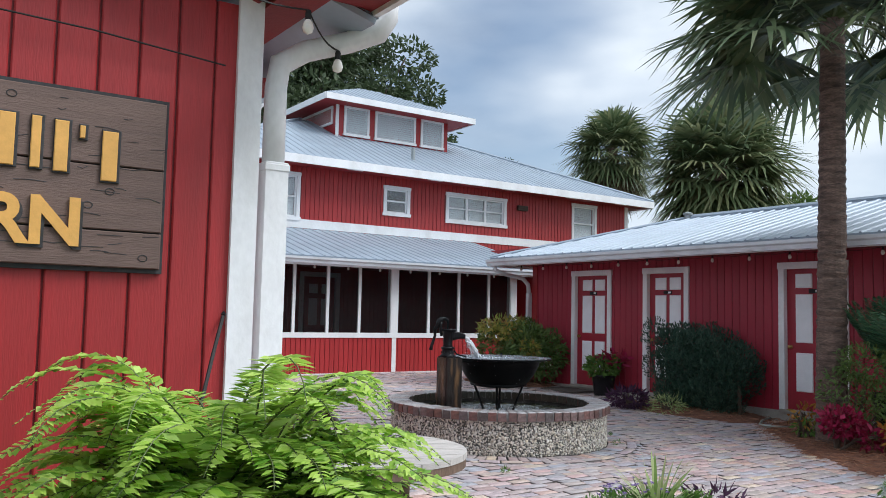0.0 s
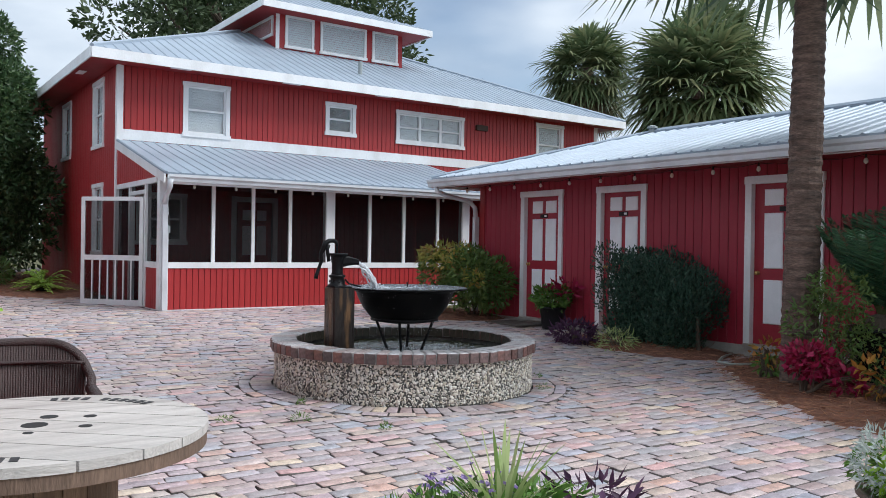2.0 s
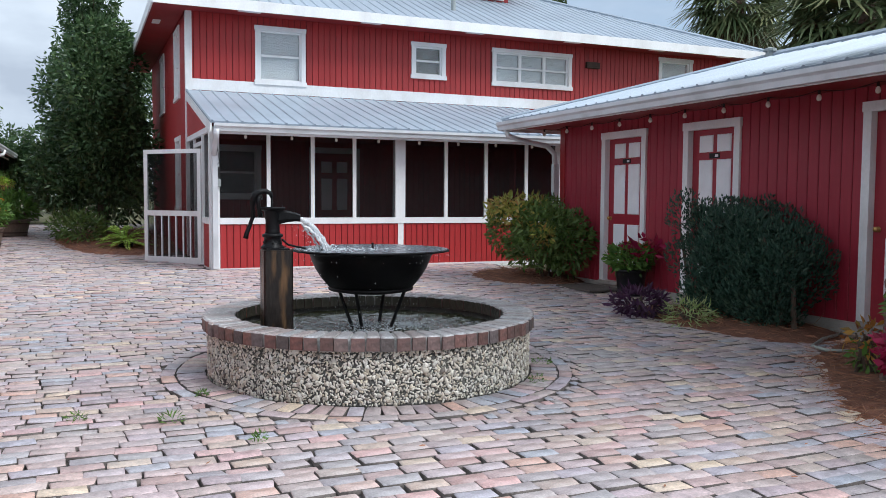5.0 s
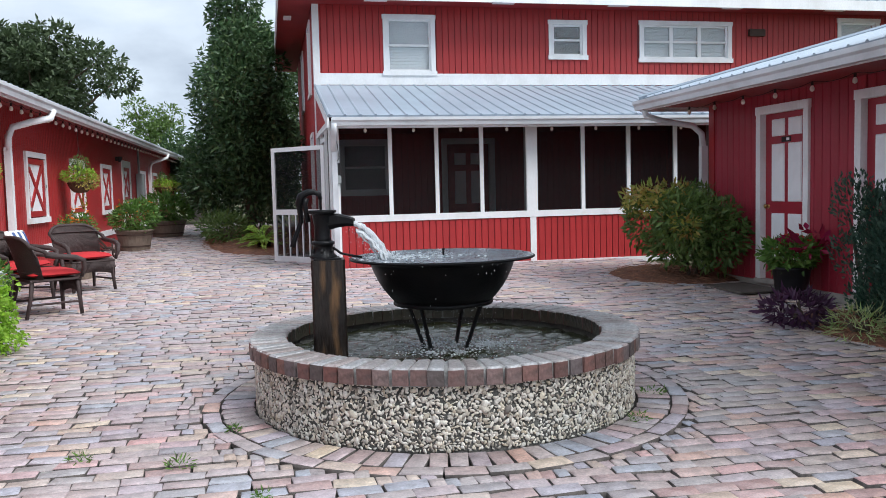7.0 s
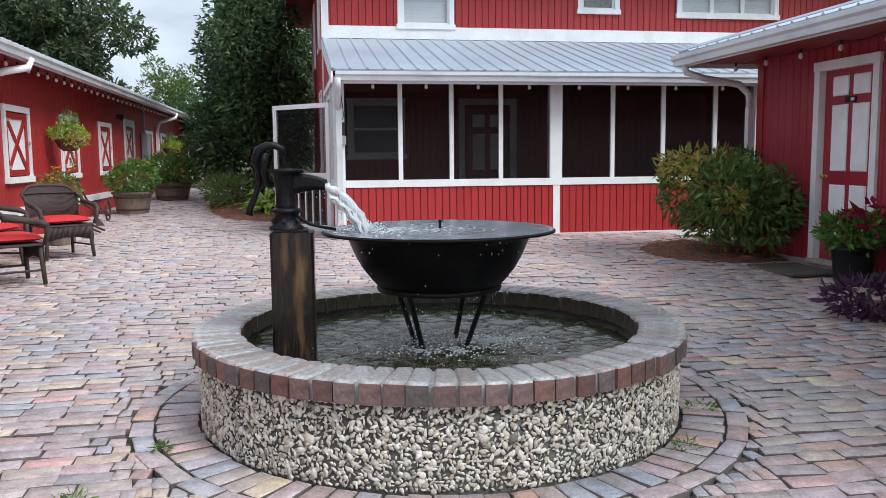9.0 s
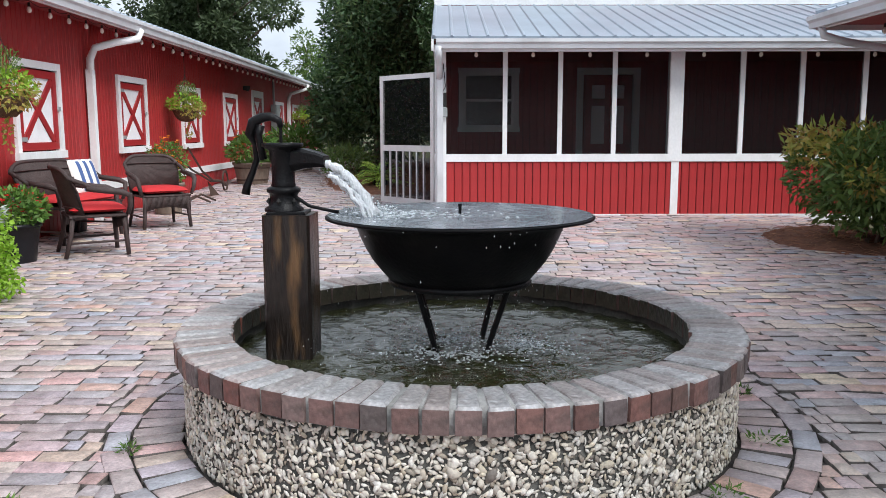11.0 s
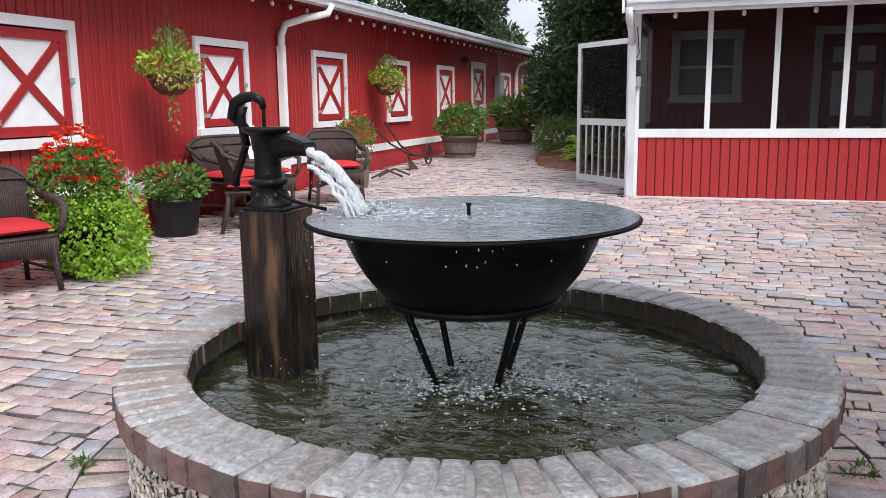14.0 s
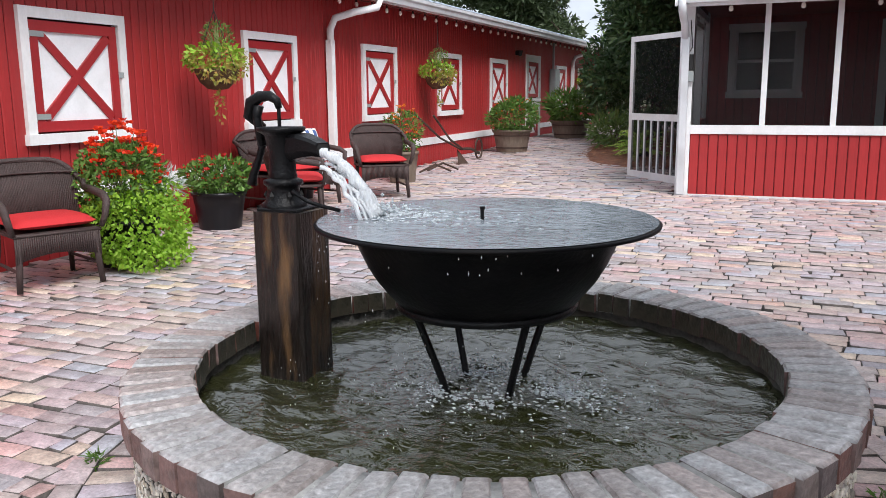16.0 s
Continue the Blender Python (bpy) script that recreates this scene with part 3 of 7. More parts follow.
def roof_sheet(mb, a, b, c, d, pitch=0.23, rib=0.018, thick=0.03, ribs=None):
    """A ribbed metal roof over the quad a-b (eave) and d-c (top); ribs run from eave to top, straight up the slope."""
    a, b, c, d = (Vector(p) for p in (a, b, c, d))
    along = (b - a).normalized()
    nor = along.cross((d + c) / 2 - (a + b) / 2).normalized()
    if nor.z < 0:
        nor = -nor
    up = nor.cross(along).normalized()
    if up.z < 0:
        up = -up
    dn = nor * thick
    mb.add([a, b, c, d, a - dn, b - dn, c - dn, d - dn], [(0, 1, 2, 3), (7, 6, 5, 4), (0, 4, 5, 1), (1, 5, 6, 2), (2, 6, 7, 3), (3, 7, 4, 0)])
    ld, lc = (d - a).dot(along), (c - a).dot(along)
    run = (d - a).dot(up)
    ln = (b - a).length
    n = int(ln / pitch)
    for i in range(n + 1):
        s = i * pitch + 0.02
        if s > ln - 0.02:
            break
        h = run
        if ld > 0.01 and s < ld:
            h = run * s / ld
        elif lc < ln - 0.01 and s > lc:
            h = run * (ln - s) / (ln - lc)
        if h < 0.05:
            continue
        p0, p1 = a + along * s - up * 0.01, a + along * s + up * h
        w0, w1 = along * 0.026, along * 0.010
        vs = [p0 - w0 + nor * .001, p0 - w1 + nor * rib, p0 + w1 + nor * rib, p0 + w0 + nor * .001, p1 - w0 + nor * .001, p1 - w1 + nor * rib, p1 + w1 + nor * rib, p1 + w0 + nor * .001]
        one = mb if ribs is None else MB()
        one.add(vs, [(0, 1, 5, 4), (1, 2, 6, 5), (2, 3, 7, 6), (0, 3, 2, 1), (4, 5, 6, 7)])
        if ribs is not None:
            ribs.append(one)
    return mb


def add_ribs(ribs, roof):
    for one in ribs:
        part("rib", one, METAL_ROOF, roof)


def gutter(mb, p0, p1, out, h=0.13, d=0.11):
    """A stepped gutter from p0 to p1 (its top, back edge), standing out along out."""
    p0, p1, out = Vector(p0), Vector(p1), Vector(out).normalized()
    prof = [(0, 0), (0, -h), (d * .7, -h), (d * .78, -h * .55), (d, -h * .35), (d, 0.0), (d - .012, 0), (d - .012, -h * .3), (.012, -h * .6), (.012, 0)]
    vs = [p + out * u + Vector((0, 0, w)) for p in (p0, p1) for u, w in prof]
    n = len(prof)
    return mb.add(vs, [(i, (i + 1) % n, n + (i + 1) % n, n + i) for i in range(n)] + [tuple(range(n - 1, -1, -1)), tuple(range(n, 2 * n))])


def frame_bars(mb, m, x0, x1, z0, z1, w, y0, y1, sill=0.0, head=0.0):
    """Four bars round an opening; the head and the sill may stand out."""
    mb.box(x0, x0 + w, y0, y1, z0 + w, z1 - w, m)
    mb.box(x1 - w, x1, y0, y1, z0 + w, z1 - w, m)
    mb.box(x0 - head, x1 + head, y0 - head * .4, y1, z1 - w, z1, m)
    mb.box(x0 - sill, x1 + sill, y0 - sill, y1, z0, z0 + w, m)
    return mb


def sash_window(parent, m, x0, x1, z0, z1, lights=1, trim=0.09, blind=True, label="white-framed sash window"):
    """x, z: the outer edges of the casing."""
    cas = part("window", frame_bars(MB(), m, x0, x1, z0, z1, trim, -0.035, 0.05, 0.02, 0.015), WHITE, parent, label)
    ix0, ix1, iz0, iz1 = x0 + trim, x1 - trim, z0 + trim, z1 - trim
    w = (ix1 - ix0) / lights
    for k in range(lights):
        a, b = ix0 + k * w, ix0 + (k + 1) * w
        sash = frame_bars(MB(), m, a, b, iz0, iz1, 0.035, 0.012, 0.055)
        zm = (iz0 + iz1) / 2
        sash.box(a + .035, b - .035, 0.008, 0.05, zm - .02, zm + .02, m)
        part("sash", sash, WHITE, cas)
        pane = part("pane", MB().box(a + .03, b - .03, 0.040, 0.046, iz0 + .03, iz1 - .03, m), GLASS, cas, "clear glass pane")
        pane.visible_shadow = False
        if blind:
            bl = MB()
            z = iz0 + .03
            while z < iz1 - .03:
                bl.box(a + .03, b - .03, 0.085, 0.10, z, z + 0.052, m @ Matrix.Translation((0, 0, 0)))
                z += 0.055
            part("blind", bl, BLIND, cas, "closed white slatted blind")
        else:
            # Black sheet in place of the unlit room seen through the pane.
            part("room_behind", MB().box(a, b, 0.10, 0.11, iz0, iz1, m), DARK, cas, "black sheet for the unlit room behind glass")
    return cas


# ---- house ----
house = thing("house", "two-storey red wooden house with white trim and metal hip roof", "house")
HX, HY = 6.31, 17.94
W_UP = [(7.58, 8.57, 3.38, 4.51, 1, True), (10.82, 11.60, 3.70, 4.46, 1, False), (12.71, 14.73, 3.66, 4.48, 3, True), (17.17, 18.17, 3.44, 4.60, 1, True)]
W_DOWN = [(6.68, 7.68, 1.15, 2.2, 1, False)]
D_DOWN = (8.64, 9.69, 0.1, 2.2)
ops = [(a - HX + .05, b - HX - .05, c + .05, d - .05) for a, b, c, d, *_ in W_UP + W_DOWN] + [(D_DOWN[0] - HX + .05, D_DOWN[1] - HX - .05, 0.1, 2.15)]
sided_wall("wall_front", house, F_HOUSE, 13.15, -0.1, 4.80, ops, pitch=0.12)
for a, b, c, d, k, bl in W_UP + W_DOWN:
    sash_window(house, F_HOUSE, a - HX, b - HX, c, d, k, 0.085, bl, "white-framed sash window with closed blinds" if bl else "small white-framed sash window with black-backed glass")
# side wall, towards the drive
S0 = 26.0
side_w = [(19.0, 20.0, 3.15, 4.6), (19.0, 19.95, 0.9, 2.42), (22.3, 23.3, 3.15, 4.55)]
sops = [(S0 - b + .05, S0 - a - .05, c + .05, d - .05) for a, b, c, d in side_w]
sided_wall("wall_side", house, F_HOUSE_SIDE, 8.06, -0.1, 4.80, sops, pitch=0.17)
for a, b, c, d in side_w:
    sash_window(house, F_HOUSE_SIDE, S0 - b, S0 - a, c, d, 1, 0.085, True, "white-framed sash window on the side wall")
part("wall_back", MB().box(HX, 19.46, 25.86, 26.0, -0.1, 4.8), RED, house)
part("wall_far_side", MB().box(19.32, 19.46, 18.08, 25.86, -0.1, 4.8), RED, house)
part("corner_board", MB().box(HX - .03, HX + .09, HY - .032, HY, 0, 4.72).box(HX - .03, HX, HY, HY + .10, 0, 4.72), WHITE, house)
part("corner_board", MB().box(19.36, 19.49, HY - .032, HY, 0, 4.72), WHITE, house)
part("belt_trim", MB().box(HX + .09, 19.36, HY - .028, HY - .001, 3.21, 3.42), WHITE, house, "wide white board between the storeys")
EX0, EX1, EY0, EY1, EZ = 5.68, 20.0, 17.33, 26.6, 4.83
RK, RY = 0.42, 21.965
RIDGE_Z = EZ + RK * (RY - EY0)
RUN = RY - EY0
rx0, rx1 = EX0 + RUN, EX1 - RUN
rf, rf_ribs = MB(), []
roof_sheet(rf, (EX0, EY0, EZ), (EX1, EY0, EZ), (rx1, RY, RIDGE_Z), (rx0, RY, RIDGE_Z), ribs=rf_ribs)
for _q in (((EX0, EY1, EZ), (EX0, EY0, EZ), (rx0, RY, RIDGE_Z), (rx0, RY, RIDGE_Z)), ((EX1, EY0, EZ), (EX1, EY1, EZ), (rx1, RY, RIDGE_Z), (rx1, RY, RIDGE_Z)),
           ((EX1, EY1, EZ), (EX0, EY1, EZ), (rx0, RY, RIDGE_Z), (rx1, RY, RIDGE_Z))):
    part("roof", roof_sheet(MB(), *_q, ribs=rf_ribs), METAL_ROOF, house, "ribbed galvanised metal roof slope")
house_roof = part("roof", rf, METAL_ROOF, house, "ribbed galvanised metal hip roof")
add_ribs(rf_ribs, house_roof)
for p, q in (((EX0, EY0, EZ), (rx0, RY, RIDGE_Z)), ((EX1, EY0, EZ), (rx1, RY, RIDGE_Z))):
    part("hip_cap", MB().tube([Vector(p) + Vector((0, 0, .01)), Vector(q) + Vector((0, 0, .02))], 0.05, 6), METAL_ROOF, house_roof)
for _b in ((EX0, EX1, EY0 - .03, EY0), (EX0 - .03, EX0, EY0, EY1), (EX1, EX1 + .03, EY0, EY1)):
    part("fascia", MB().box(*_b, EZ - .20, EZ - .005), WHITE, house, "white fascia board")
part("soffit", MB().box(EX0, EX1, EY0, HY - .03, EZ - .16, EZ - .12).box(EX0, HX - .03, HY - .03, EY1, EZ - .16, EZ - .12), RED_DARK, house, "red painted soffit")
for x in (7.2, 9.6, 11.9, 14.3, 16.6, 18.6):
    part("soffit_vent", MB().box(x, x + .42, EY0 + .12, EY0 + .27, EZ - .168, EZ - .161), WHITE, house)
part("soffit_vent", MB().box(EX0 + .12, EX0 + .27, 19.0, 19.4, EZ - .168, EZ - .161), WHITE, house)
part("vent_pipe", MB().lathe([(0.05, -.25), (0.05, .30), (0.035, .30), (0.035, .1)], (12.05, 18.55, EZ + RK * 1.22), 12), METER_GREY, house, "grey roof vent pipe")
part("vent_box", MB().bevel_box(15.1, 15.45, HY - .09, HY, 4.20, 4.34, 0.01), RUST, house, "small brown wall vent")
# the door and the window behind the porch
bd = part("door", MB().box(8.79, 9.54, HY + .01, HY + .05, 0.1, 2.06), RED_PLAIN, house, "red panelled door with white panels in the porch")
part("door_casing", frame_bars(MB(), F_HOUSE, D_DOWN[0] - HX, D_DOWN[1] - HX, 0.02, 2.2, 0.11, -0.03, 0.05), WHITE, house)
for cx in (9.005, 9.325):
    for z0, z1 in ((0.35, 0.80), (0.95, 1.58), (1.70, 1.92)):
        part("panel", MB().bevel_box(-.11, .11, -(z1 - z0) / 2, (z1 - z0) / 2, 0, 0.014, .008, Matrix.Translation((cx, HY + .01, (z0 + z1) / 2)) @ Matrix.Rotation(radians(90), 4, "X")), WHITE_PANEL, bd)

# cupola
cup = part("cupola", MB().box(10.66, 14.36, 20.35, 20.43, 5.9, 7.0).box(10.66, 10.74, 20.43, 23.6, 5.9, 7.0).box(14.28, 14.36, 20.43, 23.6, 5.9, 7.0).box(10.74, 14.28, 23.52, 23.6, 5.9, 7.0),
           RED_PLAIN, house, "red roof cupola with three white windows")
F_CUP = face_frame(0, 20.35, 0)
for a, b in ((10.88, 11.68), (11.86, 13.22), (13.40, 14.20)):
    part("window", frame_bars(MB(), F_CUP, a, b, 6.13, 6.97, .07, -.04, -.002, .02, 0), WHITE, cup, "white cupola window")
    part("pane", MB().box(a + .07, b - .07, 20.335, 20.347, 6.2, 6.9), GLASS, cup)
    bl = MB()
    for k in range(12):
        bl.box(a + .07, b - .07, 20.340, 20.3485, 6.2 + k * .0583, 6.2 + k * .0583 + .052)
    part("blind", bl, BLIND, cup)
part("window", frame_bars(MB(), face_frame(10.66, 23.4, -90), .2, 2.85, 6.45, 6.97, .07, -.04, -.002), WHITE, cup)
part("pane", MB().box(10.640, 10.648, 20.65, 23.1, 6.5, 6.92), GLASS, cup)
part("corner_board", MB().box(10.63, 10.72, 20.32, 20.35, 6.0, 6.98), WHITE, cup)
cr = MB()
CX0, CX1, CY0, CY1, CZ = 10.05, 14.95, 19.78, 24.1, 7.10
cm, crun = (CY0 + CY1) / 2, (CY1 - CY0) / 2
ctop = CZ + .42 * crun
roof_sheet(cr, (CX0, CY0, CZ), (CX1, CY0, CZ), (CX1 - crun, cm, ctop), (CX0 + crun, cm, ctop))
roof_sheet(cr, (CX0, CY1, CZ), (CX0, CY0, CZ), (CX0 + crun, cm, ctop), (CX0 + crun, cm, ctop))
roof_sheet(cr, (CX1, CY0, CZ), (CX1, CY1, CZ), (CX1 - crun, cm, ctop), (CX1 - crun, cm, ctop))
roof_sheet(cr, (CX1, CY1, CZ), (CX0, CY1, CZ), (CX0 + crun, cm, ctop), (CX1 - crun, cm, ctop))
part("cupola_roof", cr, METAL_ROOF, cup)
part("cupola_fascia", MB().box(CX0, CX1, CY0 - .03, CY0, CZ - .17, CZ - .005).box(CX0 - .03, CX0, CY0, CY1, CZ - .17, CZ - .005).box(CX1, CX1 + .03, CY0, CY1, CZ - .17, CZ - .005), WHITE, cup)
part("cupola_soffit", MB().box(CX0, CX1, CY0, 20.35, CZ - .14, CZ - .10).box(CX0, 10.66, 20.35, CY1, CZ - .14, CZ - .10).box(14.36, CX1, 20.35, CY1, CZ - .14, CZ - .10), RED_DARK, cup)

# ---- screened porch ----
porch = thing("screened_porch", "screened porch with red knee wall, white posts and metal shed roof", "porch")
PX0, PX1, PY = 6.31, 13.3, 15.08
sided_wall("knee_wall", porch, face_frame(PX0 + .15, PY, 0), PX1 - PX0 - .15, 0.06, 0.76, [], pitch=0.105, thick=0.10)
part("base_board", MB().box(PX0 + .15, PX1, PY - .02, PY + .06, -0.08, 0.06), WHITE, porch)
part("sill", MB().box(PX0 + .15, PX1, PY - .03, PY + .10, 0.765, 0.865), WHITE, porch, "white painted sill rail")
part("corner_post", MB().box(PX0, PX0 + .15, PY - .02, PY + .14, 0.02, 2.22), WHITE, porch, "white painted corner post")
part("post_foot", MB().box(PX0 - .01, PX0 + .16, PY - .035, PY + .15, -0.09, 0.02), DARK, porch)
part("mid_post", MB().box(9.42, 9.60, PY - .026, PY + .12, 0.866, 2.22), WHITE, porch)
part("mid_post", MB().box(9.47, 9.57, PY - .022, PY - .001, 0.06, 0.764), WHITE, porch)
part("end_post", MB().box(12.62, 12.80, PY - .026, PY + .12, 0.866, 2.22), WHITE, porch)
MUL = [7.21, 7.94, 8.66, 10.35, 11.14, 11.97]
for x in MUL:
    part("mullion", MB().box(x, x + .06, PY - .01, PY + .05, 0.866, 2.22), WHITE, porch)
edges = [PX0 + .15] + [v for x in MUL[:3] for v in (x, x + .06)] + [9.42, 9.60] + [v for x in MUL[3:] for v in (x, x + .06)] + [12.62]
for a, b in zip(edges[::2], edges[1::2]):
    part("screen", MB().box(a, b, PY + .018, PY + .020, 0.866, 2.22), SCREEN, porch, "dark insect screen")
part("header", MB().box(PX0, PX1, PY - .03, PY + .14, 2.221, 2.30), WHITE, porch)
slope = (3.20 - 2.36) / (HY - 14.7)
pr_ribs = []
pr = roof_sheet(MB(), (6.28, 14.7, 2.36), (13.6, 14.7, 2.36), (13.6, HY - .03, 3.2), (6.28, HY - .03, 3.2), ribs=pr_ribs)
add_ribs(pr_ribs, part("roof", pr, METAL_ROOF, porch, "ribbed metal shed roof"))
part("gutter", gutter(MB(), (6.33, 14.71, 2.325), (13.6, 14.71, 2.325), (0, -1, 0), .12), GUTTER, porch)
part("fascia", MB().box(6.33, 13.6, 14.712, 14.74, 2.17, 2.325), WHITE, porch)
part("rake_board", MB().add([(6.27, 14.71, 2.18), (6.27, HY - .03, 3.02), (6.27, HY - .03, 3.17), (6.27, 14.71, 2.33), (6.30, 14.71, 2.18), (6.30, HY - .03, 3.02), (6.30, HY - .03, 3.17), (6.30, 14.71, 2.33)],
                            [(0, 1, 2, 3), (7, 6, 5, 4), (0, 4, 5, 1), (1, 5, 6, 2), (2, 6, 7, 3), (3, 7, 4, 0)]), WHITE, porch)
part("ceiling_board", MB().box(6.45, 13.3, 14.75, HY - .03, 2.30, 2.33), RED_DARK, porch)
# side of the porch
sided_wall("gable_wall", porch, face_frame(PX0, HY - .03, -90), 2.65, 2.31, 3.0, [], pitch=0.14, top=lambda u: 3.05 - u * slope, thick=0.06)
part("side_header", MB().box(PX0 - .02, PX0 + .08, 15.22, HY - .04, 2.22, 2.31), WHITE, porch)
sided_wall("side_knee_wall", porch, face_frame(PX0 + .02, 15.88, -90), 0.66, 0.06, 0.76, [], pitch=0.11, thick=0.08)
part("side_base", MB().box(PX0, PX0 + .08, 15.22, 15.88, -0.06, 0.06), WHITE, porch)
part("side_sill", MB().box(PX0 - .02, PX0 + .1, 15.22, 15.88, .765, .865), WHITE, porch)
part("side_screen", MB().box(PX0 + .03, PX0 + .032, 15.22, 15.88, .866, 2.22), SCREEN, porch)
part("door_jamb", MB().box(PX0 - .01, PX0 + .09, 15.88, 15.96, -.02, 2.22), WHITE, porch)
part("door_jamb", MB().box(PX0 - .01, PX0 + .09, 16.94, 17.02, -.02, 2.22), WHITE, porch)
part("door_head", MB().box(PX0 - .01, PX0 + .09, 15.96, 16.94, 2.06, 2.13), WHITE, porch)
part("side_screen", MB().box(PX0 + .03, PX0 + .032, 17.02, HY - .04, .866, 2.22).box(PX0 + .03, PX0 + .032, 15.96, 16.94, 2.13, 2.22), SCREEN, porch)
part("side_wall_low", MB().box(PX0 + .02, PX0 + .10, 17.02, HY - .04, -.02, .86), RED_PLAIN, porch)
part("porch_floor", MB().box(6.45, 13.3, 15.19, HY - .05, -0.10, 0.05), CONCRETE, porch)
part("end_wall", MB().box(13.3, 13.4, 15.08, HY - .05, -.1, 2.9), RED_PLAIN, porch)
# downspout and wire at the corner post
part("downspout", MB().tube([(6.36, 14.64, 2.24), (6.36, 14.68, 2.12), (6.37, 14.91, 1.98), (6.37, 15., 1.86)], 0.045, 8), GUTTER, porch, smooth=True)
part("downspout_pipe", MB().box(6.34, 6.42, 14.97, 15.045, 0.06, 1.86), GUTTER, porch)
part("cable", MB().tube([(6.42, 15.03, 2.05), (6.45, 15.01, 1.75), (6.40, 15.02, 1.66), (6.43, 15.02, 1.5)], 0.006, 5), DARK, porch)
part("switch_box", MB().bevel_box(-.035, .035, -.06, .06, 0, .05, .008, Matrix.Translation((6.44, 15.055, 1.42)) @ Matrix.Rotation(radians(90), 4, "X")), METER_GREY, porch)
part("switch_box", MB().bevel_box(-.025, .025, -.09, .09, 0, .05, .008, Matrix.Translation((6.44, 15.055, 1.58)) @ Matrix.Rotation(radians(90), 4, "X")), DARK, porch)


def screen_door():
    h, e = Vector((6.29, 15.96, 0)), Vector((5.46, 16.88, 0))
    d = e - h
    m = Matrix.Translation(h) @ Matrix.Rotation(math.atan2(d.y, d.x), 4, "Z")
    w = d.length
    t = thing("screen_door", "white wooden screen door standing open, with dark mesh and spindles", "door")
    f = MB().box(0, .07, -.018, .018, .07, 2.0, m).box(w - .07, w, -.018, .018, .07, 2.0, m).box(.07, w - .07, -.018, .018, 1.93, 2.0, m)
    f.box(.07, w - .07, -.018, .018, .07, .17, m).box(.07, w - .07, -.018, .018, .87, .96, m)
    part("frame", f, WHITE, t)
    part("mesh_screen", MB().box(.07, w - .07, .006, .008, .17, 1.93, m), SCREEN, t)
    n = 6
    for i in range(n):
        x = .07 + (w - .14) * (i + 1) / (n + 1)
        part("spindle", MB().box(x - .012, x + .012, -.016, .016, .17, .87, m), WHITE, t)
    for z in (.35, 1.0, 1.75):
        part("hinge", MB().box(-.02, .03, -.03, -.018, z, z + .09, m), DARK, t)
    part("handle", MB().tube([m @ Vector((w - .035, -.02, 1.0)), m @ Vector((w - .035, -.05, 1.02)), m @ Vector((w - .035, -.05, 1.12)), m @ Vector((w - .035, -.02, 1.14))], .008, 6), DARK, t)


screen_door()

# ---- guest wing ----
wing = thing("guest_wing", "single-storey red guest wing with white-panelled doors and metal roof", "building", at=(-.035, -.21, .02))
WY = 12.84
DOORS = [(10.74, 11.74), (9.05, 10.0), (6.42, 7.45)]
wops = [(WY - b + .08, WY - a - .08, 0.03, 2.04) for a, b in DOORS]
sided_wall("wall_front", wing, F_WING, 13.0, -0.15, 2.30, wops, pitch=0.135, mat=RED_SHADED)
sided_wall("wall_end", wing, face_frame(16.5, WY, 180), 5.2, -0.1, 2.3, [], pitch=0.145, mat=RED_SHADED)
part("wall_rear", MB().box(16.36, 16.5, -0.16, WY, -0.15, 2.3).box(11.44, 16.36, -.16, -.02, -.15, 2.3), RED, wing)
part("corner_board", MB().box(11.27, 11.30, WY - .10, WY + .03, -.05, 2.25).box(11.30, 11.42, WY, WY + .03, -.05, 2.25), RED_PLAIN, wing)
part("foundation", MB().box(11.26, 11.287, -0.1, WY, -0.3, 0.02), CONCRETE, wing)
